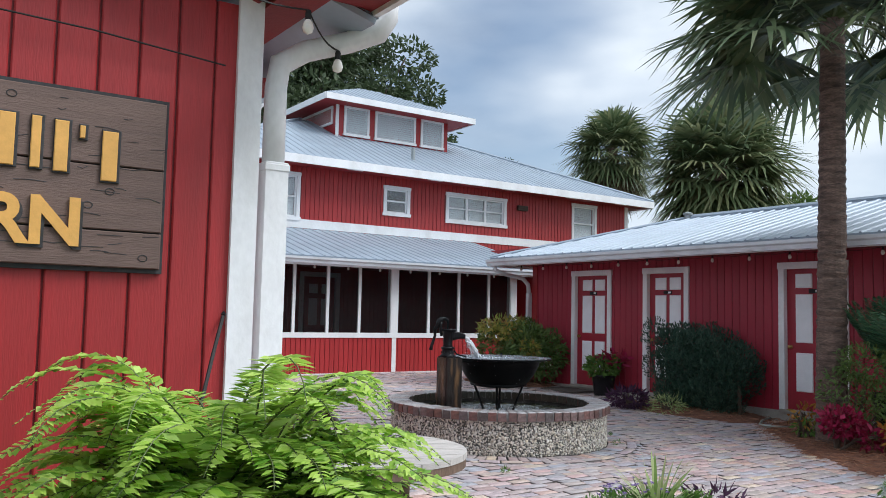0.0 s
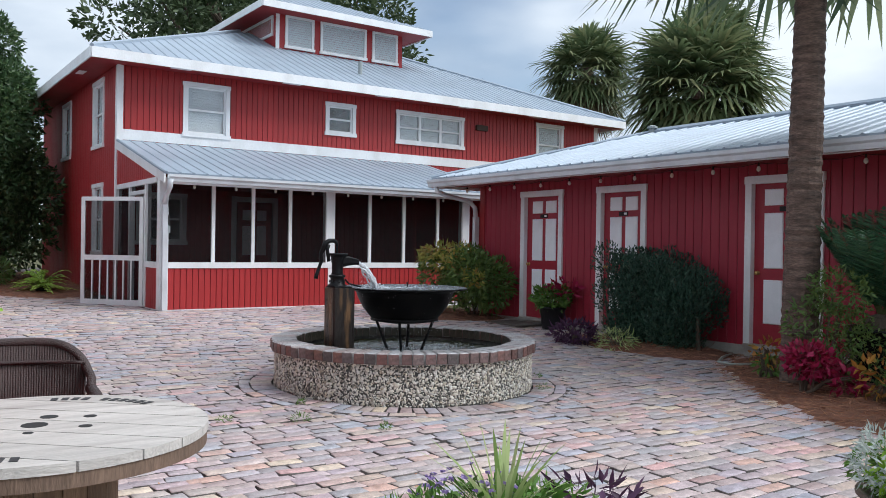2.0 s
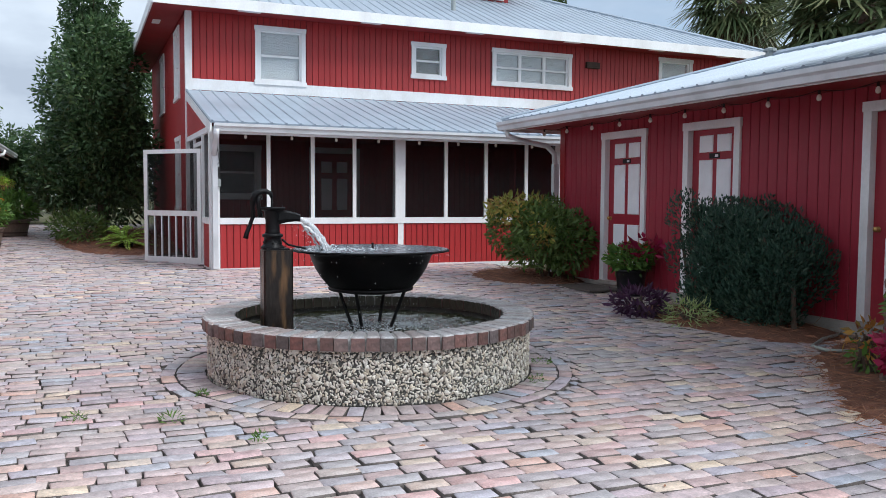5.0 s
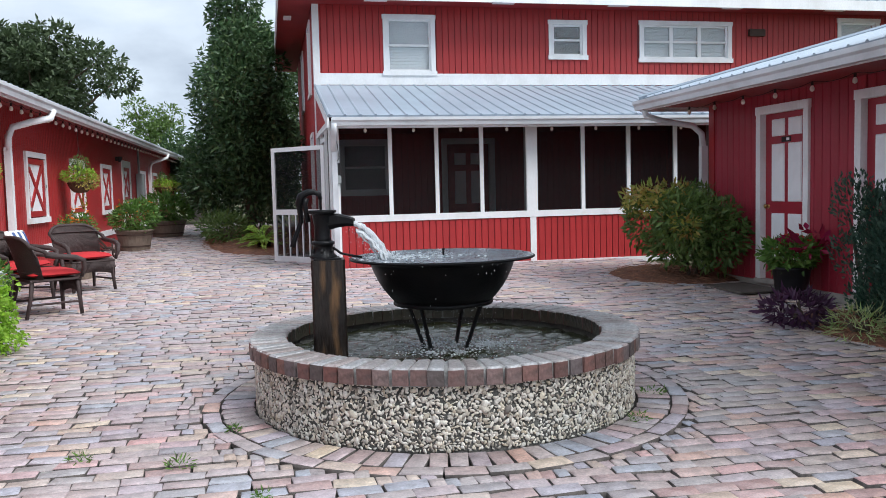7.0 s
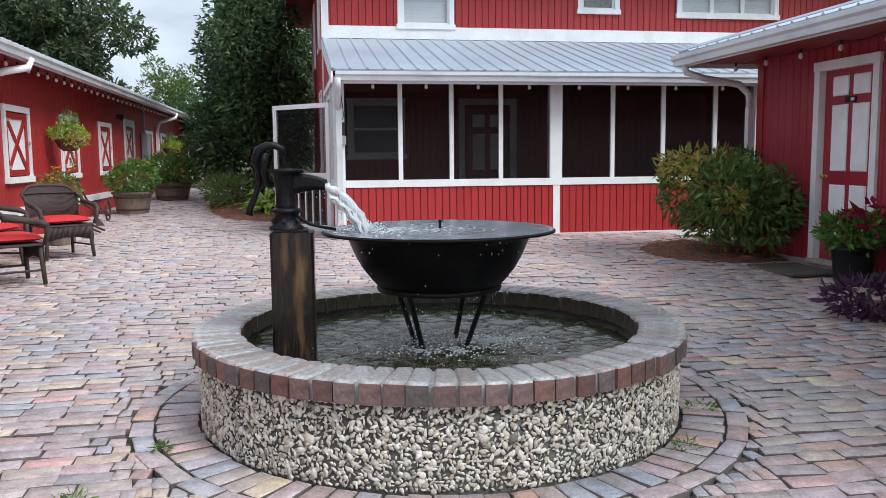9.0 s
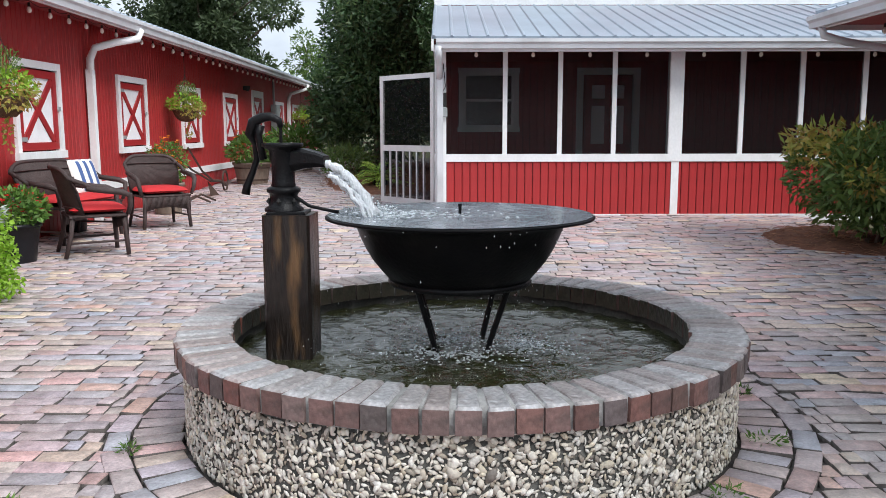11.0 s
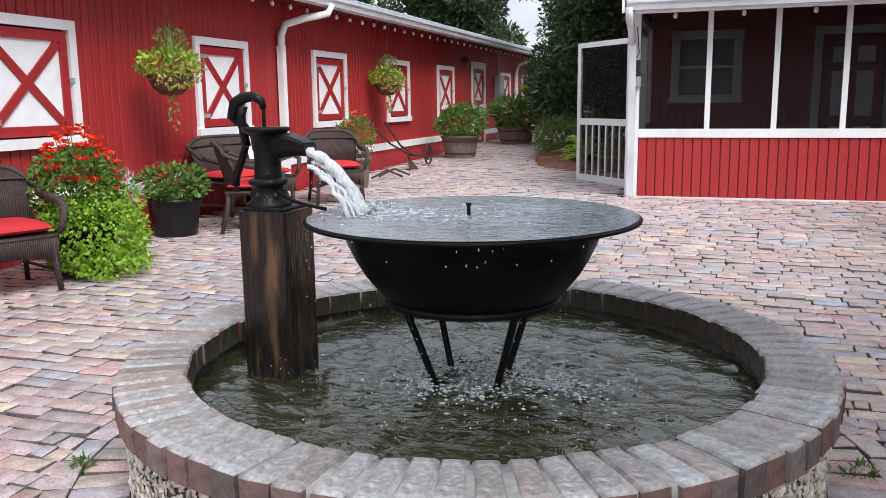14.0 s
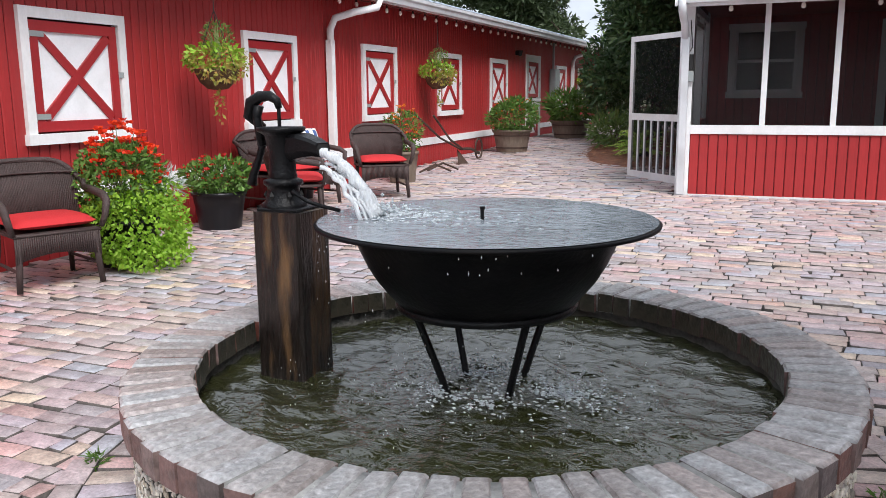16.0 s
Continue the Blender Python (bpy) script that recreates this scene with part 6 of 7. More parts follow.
# ---- cable spool table ----
def spool_table():
    cx, cy, z, r = 2.70, 4.00, .592, .56
    g = ground_z(cy)
    t = thing("spool_table", "weathered wooden cable-spool table with faded black stencilling", "table", at=(0, 0, 0))
    rot = Matrix.Translation((cx, cy, 0)) @ Matrix.Rotation(radians(-42), 4, "Z")

    def disc(zt, th, mat_top):
        n = 7
        for i in range(n):
            a, b = -r + 2 * r * i / n + .003, -r + 2 * r * (i + 1) / n - .003
            ys = np.linspace(a, b, 7)
            up = [(math.sqrt(max(r * r - y * y, 0)), y) for y in ys]
            dn = [(-x, y) for x, y in reversed(up)]
            ring = up + dn
            k = len(ring)
            vs = [rot @ Vector((x, y, zt - th)) for x, y in ring] + [rot @ Vector((x, y, zt)) for x, y in ring]
            part("plank", MB().add(vs, [tuple(range(k - 1, -1, -1)), tuple(range(k, 2 * k))] + [(q, (q + 1) % k, k + (q + 1) % k, k + q) for q in range(k)]), mat_top, t)

    disc(z, .030, SPOOL_TOP)
    part("under_disc", MB().lathe([(0, z - .075), (r - .004, z - .075), (r - .004, z - .031), (0, z - .031)], (cx, cy, 0), 56), SPOOL_SIDE, t, "darker lower layer of boards")
    part("lower_disc", MB().lathe([(0, g + .005), (r, g + .005), (r, g + .07), (0, g + .07)], (cx, cy, 0), 56), SPOOL_SIDE, t)
    for i in range(20):
        a = 2 * math.pi * i / 20
        m = Matrix.Translation((cx, cy, 0)) @ Matrix.Rotation(a, 4, "Z")
        part("stave", MB().bevel_box(.225, .262, -.0395, .0395, g + .07, z - .076, .004, m), CORE_WOOD, t)
    for x, y, q in ((0, 0, .042), (.17, .02, .022), (-.16, -.03, .024), (.05, -.11, .016), (-.03, .13, .03), (.1, .17, .022)):
        # Discs laid on the boards, black for the shade inside bolt holes.
        part("hole", MB().lathe([(0, z + .0015), (q, z + .0015), (q * 1.05, z - .004)], tuple((rot @ Vector((x, y, 0)))[:2]) + (0,), 16), DARK, t, "black disc for the shade in a bolt hole")
    for a0, a1, nn in ((-2.75, -1.75, 12), (.45, 1.35, 11)):
        for i in range(nn):
            if i == nn // 2 + 1:
                continue
            a = a0 + (a1 - a0) * i / nn
            m = Matrix.Translation((cx, cy, z)) @ Matrix.Rotation(a, 4, "Z")
            part("stencil_bar", MB().box(.445, .495, -.012, .012, .001, .0025, m), INK, t)


spool_table()


# ---- pots and plants ----
def pot(parent, x, y, z, r, h, mat, name="pot", staves=False, taper=.8):
    prof = [(r * taper, 0), (r * (taper + 1) / 2, h * .5), (r, h * .9), (r * 1.06, h * .9), (r * 1.06, h), (r * .95, h), (r * .93, h * .85), (0, h * .85)]
    ob = part(name, MB().lathe(prof, (x, y, z), 28), mat, parent, "", True)
    if staves:
        for q in (.2, .75):
            rr = r * (taper + (1 - taper) * q) + .004
            part("hoop", MB().lathe([(rr, h * q - .015), (rr + .004, h * q - .012), (rr + .004, h * q + .012), (rr, h * q + .015)], (x, y, z), 28), RUST, parent)
    return ob


def blooms(name, parent, pts, size, mat, petals=6, label=""):
    pts = np.asarray(pts)
    n = len(pts)
    base = np.repeat(pts, petals, 0)
    ang = np.tile(np.arange(petals) * 2 * np.pi / petals, n) + RNG.random(n * petals)
    w = np.stack([np.cos(ang), np.sin(ang), .35 + .4 * RNG.random(n * petals)], 1)
    v, f = leaves(base, w, size, size * .8, .1)
    ob = part(name, raw_mesh(name, v, f, mat), mat, parent, label)
    ob["kind"] = "stuff"
    return ob


def stems(parent, base, tips, r=.004, mat=None):
    mb = MB()
    for p in tips:
        b = Vector(base) + Vector((random.uniform(-.04, .04), random.uniform(-.04, .04), 0))
        mid = b.lerp(Vector(p), .5) + Vector((0, 0, .04))
        mb.tube([b, mid, p], [r * 1.3, r, r * .7], 5, False)
    return part("stem", mb, mat or STEM, parent)


def fern(name, label, x, y, z, count, reach, lift, category="fern", pot_r=.22, pot_h=None, group=""):
    g = ground_z(y)
    t = thing(name, label, category, group)
    pot(t, x, y, g, pot_r, (pot_h or (z - g)), POT_BLACK)
    vs, fs, o = [], [], 0
    rib = MB()
    for i in range(count):
        a = 2 * math.pi * random.random()
        L = reach * random.uniform(.65, 1.1)
        steep = random.uniform(-.05, 1.05)
        pts = []
        for k in range(13):
            s = k / 12
            rr = L * s * (1 - .30 * steep - .12 * steep * s)
            zz = z + lift * L * steep * (1.5 * s - 1.08 * s * s) - .25 * L * (1 - steep) * s
            pts.append(Vector((x + rr * math.cos(a) + .03 * math.sin(s * 4 + i), y + rr * math.sin(a), zz)))
        rib.tube(pts, [.0035 * (1 - .7 * k / 12) for k in range(13)], 4, False)
        n = 44
        P, W, LL = [], [], []
        for k in range(2, n):
            s = k / n
            q = s * 12
            i0 = min(int(q), 11)
            p = pts[i0].lerp(pts[i0 + 1], q - i0)
            d = (pts[i0 + 1] - pts[i0]).normalized()
            side = d.cross(Vector((0, 0, 1))).normalized()
            for sg in (-1, 1):
                P.append(p)
                W.append(side * sg + d * .35 + Vector((0, 0, random.uniform(-.25, .1))))
                LL.append(.066 * math.sin(math.pi * min(.97, .18 + .82 * s)) ** .6 * random.uniform(.85, 1.1) * (reach / .7) ** .5)
        v, f = leaves(np.array(P), np.array(W), np.array(LL), np.array(LL) * .34 + .003, .12, np.tile([0, 0, 1.0], (len(P), 1)))
        vs.append(v)
        fs.append(f + o)
        o += len(v)
    part("frond", raw_mesh("frond", np.concatenate(vs), np.concatenate(fs), L_FERN), L_FERN, t, "bright green feathery fronds")
    part("rib", rib, STEM, t)
    return t


fern("boston_fern", "lush bright green fern in a tall black planter by the barn", 1.30, 2.16, .72, 260, .80, 1.0)


def blades(name, parent, c, n, length, width, mat, spread=.6, label=""):
    """Long arching strap leaves."""
    vs, fs, o = [], [], 0
    K = 7
    for i in range(n):
        a = 2 * math.pi * random.random()
        L = length * random.uniform(.6, 1.1)
        s0 = random.uniform(.15, spread)
        d = Vector((math.cos(a), math.sin(a), 0))
        sd = Vector((-d.y, d.x, 0))
        row = []
        for k in range(K):
            s = k / (K - 1)
            p = Vector(c) + d * (L * s0 * s ** 1.3) + Vector((0, 0, L * (s - s0 * .55 * s * s)))
            w = width * (1 - s) ** .5 * (.6 + .8 * min(s * 3, 1)) * .5
            row += [p - sd * w, p + sd * w]
        vs.append(np.array(row))
        fs.append(np.array([(2 * k, 2 * k + 1, 2 * k + 3, 2 * k + 2) for k in range(K - 1)]) + o)
        o += 2 * K
    return part(name, raw_mesh(name, np.concatenate(vs), np.concatenate(fs), mat, True), mat, parent, label)


def mixed_planter(x, y, silver):
    g = ground_z(y)
    t = thing("planter", "barrel planter of mixed lime, silver and purple bedding plants" if silver else "barrel planter of green, purple and striped bedding plants", "planter")
    pot(t, x, y, g + .003, .33, .20 if silver else .30, POT_WOOD, "barrel", True, .85)
    z = g + (.19 if silver else .28)
    foliage("lime_leaves", [(1400 if silver else 800, (x - .02, y - .12, z + (.10 if silver else .03)), (.42, .36, .20))], L_LIME, t, (.055, .042), "bright trailing leaves")
    foliage("green_leaves", [(1100, (x + .02, y + .04, z + .10), (.40, .38, .18))], L_GREEN, t, (.055, .02))
    blades("striped_grass", t, (x - .03, y + .02, z + .05), 40, .50, .020, L_STRIPE, .75, "green and cream striped blades")
    pts, dd = blob_points(120, (x - .16 if not silver else x + .20, y + .08, z + .22), (.24, .20, .12))
    stems(t, (x, y, z), pts[:40], .003)
    blooms("flower", t, pts, .016, P_VIOLET, 5, "small violet flowers")
    if silver:
        for dx, dy, h in ((-.28, .12, .20), (-.16, -.04, .15), (.28, -.10, .12)):
            foliage("silver_leaves", [(520, (x + dx, y + dy, z + h), (.14, .14, .15))], L_SILVER, t, (.045, .012), "silver dusty leaves", -.3)
    else:
        foliage("purple_leaves", [(150, (x + .32, y - .10, z + .14), (.20, .18, .14))], L_PURPLE, t, (.085, .020), "purple strap leaves", -.2)
        foliage("sage_leaves", [(1100, (x - .34, y + .06, z + .10), (.22, .22, .18))], L_GREEN, t, (.04, .010), "", -.4)


mixed_planter(4.08, 3.16, False)
mixed_planter(6.50, 2.86, True)


def flower_pot(name, label, x, y, r, h, leaf, n, size, mat, petals, petal_mat, nbloom, trail=None, height=.3, pot_mat=None, staves=False):
    g = ground_z(y)
    t = thing(name, label, "flower pot")
    pot(t, x, y, g + .003, r, h, pot_mat or POT_BLACK, "pot", staves)
    z = g + h
    foliage("leaves", [(n, (x, y, z + height * .45), (size, size, height * .6))], mat, t, leaf, "green leaves", -.1)
    p, d = blob_points(nbloom, (x, y, z + height * .62), (size * .95, size * .95, height * .55))
    p = p[p[:, 2] > z + height * .35]
    stems(t, (x, y, z), p[:24])
    for q in range(7):
        p = np.concatenate([p, p[:nbloom // 3] + RNG.normal(size=(len(p[:nbloom // 3]), 3)) * .016]) if q == 0 else p
    blooms("flower", t, p, petals, petal_mat, 6, "flowers")
    if trail:
        foliage("trailing_leaves", trail, L_LIME, t, (.06, .05), "lime trailing leaves", .5)
    return t


flower_pot("flower_pot", "big pot of red-orange geraniums with lime trailing leaves", 2.80, 10.05, .26, .36, (.055, .030), 2200, .36, L_GREEN, .042, P_SCARLET, 140, None, .66)
gp = bpy.data.objects["flower_pot"]
gg = ground_z(10.05)
foliage("trailing_leaves", [(3600, (2.92, 10.02, gg + .32), (.40, .42, .34)), (900, (3.03, 9.95, gg + .12), (.40, .40, .13)), (500, (2.95, 10.0, gg + .55), (.42, .40, .18))], L_LIME, gp, (.036, .030), "lime trailing leaves", .4)
foliage("silver_leaves", [(260, (3.0, 10.28, gg + .60), (.16, .14, .14))], L_SILVER, gp, (.07, .012), "silver-grey sprigs", -.2)
gp.location = (-.05, -.14, 0)
flower_pot("flower_pot", "round black pot of small red flowers by the barn wall", 2.44, 11.50, .25, .36, (.06, .03), 1300, .36, L_GREEN, .030, P_RED, 60, None, .30)
flower_pot("flower_pot", "wooden tub of orange and yellow marigolds behind a chair", 2.62, 15.35, .22, .42, (.07, .02), 900, .30, L_GREEN, .03, P_ORANGE, 60, None, .55, POT_WOOD)
flower_pot("flower_pot", "half barrel of green bedding plants with orange flowers", 2.66, 20.3, .36, .42, (.10, .035), 1500, .50, L_GREEN, .03, P_ORANGE, 24, None, .62, POT_WOOD, True)
flower_pot("flower_pot", "dark tub of leafy green plants by the barn", 2.85, 24.3, .45, .40, (.22, .05), 900, .62, L_GREEN, .03, P_ORANGE, 4, None, .60, POT_WOOD, True)
flower_pot("flower_pot", "small black pot with green leaves beside the wicker chair", 2.12, 13.55, .15, .26, (.06, .04), 700, .22, L_GREEN, .02, P_RED, 6, None, .36)
flower_pot("flower_pot", "black pot of pink flowers and dark croton by a red door", 10.95, 10.42, .20, .34, (.09, .04), 900, .30, L_GREEN, .03, P_RED, 22, None, .34)
dp = [o for o in bpy.data.objects if o.name.startswith("flower_pot") and "croton" in str(o.get("label", ""))][0]
foliage("croton_leaves", [(55, (11.02, 10.2, ground_z(10.4) + .62), (.18, .22, .16))], L_MAROON, dp, (.16, .05), "dark red croton leaves", -.4)


def hanging_basket(x, y, z, lush=1.0):
    """z: the basket's rim."""
    t = thing("hanging_basket", "coir hanging basket of trailing yellow-green plants on the barn", "hanging basket", "hanging baskets along the barn")
    part("basket", MB().lathe([(0, -.20), (.10, -.185), (.17, -.12), (.21, -.03), (.215, 0), (.20, 0), (.19, -.03), (0, -.05)], (x, y, z), 24), BASKET, t, "brown coir basket", True)
    for a in (0, 120, 240):
        c, s = math.cos(radians(a)), math.sin(radians(a))
        part("chain", MB().tube([(x + .21 * c, y + .21 * s, z), (x, y, z + .55)], .0035, 4), DARK, t)
    part("hook", MB().tube([(x, y, z + .55), (x, y, 2.53)], .005, 5), DARK, t)
    foliage("leaves", [(int(380 * lush), (x, y, z + .11), (.33, .33, .14))], L_LIME, t, (.055, .035), "yellow-green leaves", .2)
    foliage("trailing_leaves", [(230, (x + .14, y - .08, z - .02), (.20, .26, .11)), (40, (x + .05, y - .05, z - .32), (.04, .04, .18))], L_NAND_TOP, t, (.05, .03), "yellow trailing tips", .8)
    foliage("olive_leaves", [(520, (x, y, z + .09), (.34, .34, .14))], L_NAND_TOP, t, (.04, .02), "olive-yellow leaves", .4)
    blades("grass", t, (x - .02, y + .05, z + .05), 60, .42, .010, L_STRIPE, .45, "upright wispy stems")
    sg = foliage("sprig", [(420, (x, y + .05, z + .28), (.17, .17, .18))], L_GREEN, t, (.04, .012), "", -.6)
    sg["kind"] = "stuff"


for x, y, z in ((2.38, 11.66, 1.50), (2.22, 17.65, 1.52), (2.3, 6.3, 1.40), (2.2, 28.9, 1.50), (2.2, 31.4, 1.50)):
    hanging_basket(x, y, z)


# ---- beds ----
def bed(name, cx, cy, rx, ry, h, p, label, x_max):
    mb = MB()
    rings, seg = 8, 56
    for i in range(rings + 1):
        q = i / rings
        for k in range(seg):
            a = 2 * math.pi * k / seg
            c, s = math.cos(a), math.sin(a)
            rr = (abs(c / rx) ** p + abs(s / ry) ** p) ** (-1 / p) * (1 + .03 * noise.noise((c * 3, s * 3, cx)))
            x, y = min(cx + rr * q * c, x_max), cy + rr * q * s
            mb.v.append((x, y, ground_z(y) + h * (1 - q ** 3) + .012 * noise.noise((x * 6, y * 6, 0)) * (1 - q) - .012 * (q > .99)))
    for i in range(rings):
        for k in range(seg):
            k2 = (k + 1) % seg
            mb.f.append((i * seg + k, i * seg + k2, (i + 1) * seg + k2, (i + 1) * seg + k))
    b = solo(name, mb, MULCH, label, "garden bed", kind="structure", smooth=True)
    n = int(1400 * rx * ry)
    a, q = RNG.random(n) * 2 * np.pi, np.sqrt(RNG.random(n)) * 1.02
    c, s = np.cos(a), np.sin(a)
    rr = (np.abs(c / rx) ** p + np.abs(s / ry) ** p) ** (-1 / p)
    x, y = np.minimum(cx + rr * q * c, x_max - .02), cy + rr * q * s
    z = -0.085 + 0.018 * (y - 7.65) + h * (1 - np.minimum(q, 1) ** 3) + .006
    w = RNG.normal(size=(n, 3)) * [1, 1, .18]
    v, f = leaves(np.stack([x, y, z], 1), w, .10 + .08 * RNG.random(n), .006, .1)
    st = part("straw", raw_mesh("straw", v, f, STRAW), STRAW, b, "fallen pine straw")
    st["kind"] = "stuff"


bed("bed_corner", 10.75, 12.75, .85, 1.05, .07, 2.0, "pine-straw bed at the corner of the wing", 11.28)
bed("bed_hedge", 10.72, 8.35, .75, 1.30, .07, 2.0, "pine-straw bed under the clipped hedge", 11.28)
bed("bed_palm", 11.2, 4.2, 2.75, 3.0, .10, 1.6, "curved pine-straw bed with a palm and bright leaves", 11.27)
bed("bed_tree", 5.3, 22.6, 1.35, 4.8, .08, 2.2, "pine-straw bed under the evergreen beside the house", 6.30)


def shrub(name, label, x, y, clumps, mat, leaf, tips=None, tip_mat=None, droop=.1, branches=9, category="shrub"):
    g = ground_z(y)
    t = thing(name, label, category)
    mb = MB()
    for n, c, r in clumps:
        for k in range(max(1, branches // len(clumps))):
            q = Vector(c) + Vector((random.uniform(-.4, .4) * r[0], random.uniform(-.4, .4) * r[1], random.uniform(-.2, .5) * r[2]))
            b = Vector((x + random.uniform(-.08, .08), y + random.uniform(-.08, .08), g))
            mb.tube([b, b.lerp(q, .5) + Vector((0, 0, .05)), q], [.016, .011, .006], 5, False)
    part("branch", mb, BARK, t)["kind"] = "stuff"
    foliage("leaves", clumps, mat, t, leaf, "", droop)
    if tips:
        foliage("young_leaves", tips, tip_mat, t, leaf, "young coloured tips", droop)
    return t


G = ground_z
nandina = shrub("nandina_bush", "rounded nandina bush with yellow-orange tips by the wing's corner", 10.62, 12.35,
      [(1500, (10.62, 12.35, G(12.3) + .55), (.66, .75, .50)), (900, (10.35, 12.05, G(12.3) + .75), (.42, .45, .42)), (900, (10.85, 12.75, G(12.3) + .85), (.40, .45, .42)), (800, (10.75, 11.95, G(12.3) + .60), (.40, .42, .48)), (700, (10.3, 12.8, G(12.3) + .75), (.38, .42, .42))],
      L_NAND, (.105, .038), [(90, (10.05, 12.2, G(12.3) + .98), (.20, .22, .16)), (80, (10.2, 11.75, G(12.3) + .72), (.18, .2, .14)), (80, (10.0, 12.7, G(12.3) + 1.02), (.2, .2, .16)), (300, (10.3, 12.6, G(12.3) + 1.10), (.46, .55, .17)), (160, (10.2, 12.95, G(12.3) + .95), (.28, .3, .22))], L_NAND_TOP)


nandina.location = (.15, -.08, 0)


def hedge():
    t = thing("clipped_hedge", "dense dark green clipped evergreen hedge in pine straw", "hedge", at=(.07, -.04, .03))
    g = G(8.3)
    cl = []
    for i in range(8):
        for j in range(3):
            for k in range(3):
                u = i / 7
                y = 8.28 + (.68 - 1.36 * u) * (.74 + .14 * k)
                x = 10.50 + (.16 + .05 * k) * j - .03 * k
                z = g + .30 + .36 * k
                cl.append((420, (x + random.uniform(-.05, .05) + .05 * k, y + random.uniform(-.06, .06), z + random.uniform(-.09, .07) - .10 * u * u - .17 * (k == 2) * (i >= 6) - .05 * (k == 2) * (i % 3)), (.24, .24, .27)))
    vs, fs, o = [], [], 0
    for n, c, r in cl:
        p, d = blob_points(n, c, r, .4)
        w = d * .7 + np.array([0, 0, .9]) + RNG.normal(size=(n, 3)) * .35
        v, f = leaves(p, w, .048 * (.6 + .8 * RNG.random(n)), .022)
        vs.append(v)
        fs.append(f + o)
        o += len(v)
    part("leaves", raw_mesh("leaves", np.concatenate(vs), np.concatenate(fs), L_BOX), L_BOX, t)
    br = MB()
    for i in range(10):
        y = 9.1 - 1.5 * i / 9
        br.tube([(10.7, y, g), (10.68, y, g + .3), (10.6 + random.uniform(-.1, .2), y + .1, g + .9)], [.03, .025, .012], 6, False)
    part("branch", br, BARK, t)


hedge()
shrub("purple_plant", "low purple-leaved plant at the edge of the hedge bed", 10.0, 8.95, [(420, (10.0, 8.95, G(8.9) + .14), (.30, .30, .17))], L_PURPLE, (.11, .032), droop=-.1, category="plant")
shrub("low_grass_plant", "low straw-green plant beside the hedge", 10.15, 8.35, [(300, (10.15, 8.35, G(8.3) + .10), (.26, .30, .12))], L_STRIPE, (.12, .012), droop=0, category="plant")
palm_bush = shrub("palm_bed_bush", "leafy green nandina at the foot of the palm", 9.62, 5.45,
      [(800, (9.62, 5.38, G(5.4) + .62), (.36, .40, .34)), (600, (9.62, 5.30, G(5.4) + .95), (.30, .34, .26)), (500, (9.8, 5.2, G(5.4) + .40), (.36, .36, .30))], L_NAND, (.065, .024))
palm_bush.location = (.15, -.08, 0)
coleus = shrub("crimson_coleus", "crimson-leaved bedding plant in pine straw", 9.25, 5.32, [(420, (9.25, 5.30, G(5.3) + .30), (.22, .24, .17)), (90, (9.35, 5.0, G(5.0) + .16), (.18, .14, .10))], L_MAROON, (.085, .045), category="plant")
coleus.location = (.13, -.06, .03)
shrub("orange_croton", "orange and yellow croton in pine straw", 9.45, 4.62, [(150, (9.55, 4.62, G(4.6) + .28), (.30, .32, .20)), (90, (9.6, 4.2, G(4.2) + .28), (.26, .26, .20))], L_ORANGE, (.09, .04), [(220, (9.6, 4.35, G(4.4) + .22), (.3, .3, .2))], L_GREEN, category="plant")
shrub("orange_croton", "small yellow-leaved plant at the bed's edge", 9.86, 5.98, [(60, (9.86, 5.98, G(6.0) + .28), (.16, .18, .14))], L_ORANGE, (.08, .035), [(60, (9.86, 5.98, G(6.0) + .16), (.14, .14, .12))], L_GREEN, category="plant")
shrub("crimson_coleus", "crimson-leaved bedding plant beside the croton", 9.2, 4.05, [(200, (9.2, 4.05, G(4.0) + .28), (.22, .24, .18))], L_MAROON, (.085, .045), category="plant")
shrub("tall_nandina", "tall airy nandina with pale tips beside the palm bed", 9.1, 3.62,
      [(420, (9.1, 3.62, G(3.8) + 1.2), (.34, .36, .40)), (260, (9.15, 3.58, G(3.8) + .75), (.30, .30, .36))], L_NAND, (.12, .026), [(120, (9.05, 3.65, G(3.8) + 1.45), (.26, .3, .22))], L_NAND_TOP)
fern("garden_fern", "green fern in a low pot within the palm bed", 9.35, 3.75, G(3.7) + .25, 26, .45, .6, pot_r=.14)


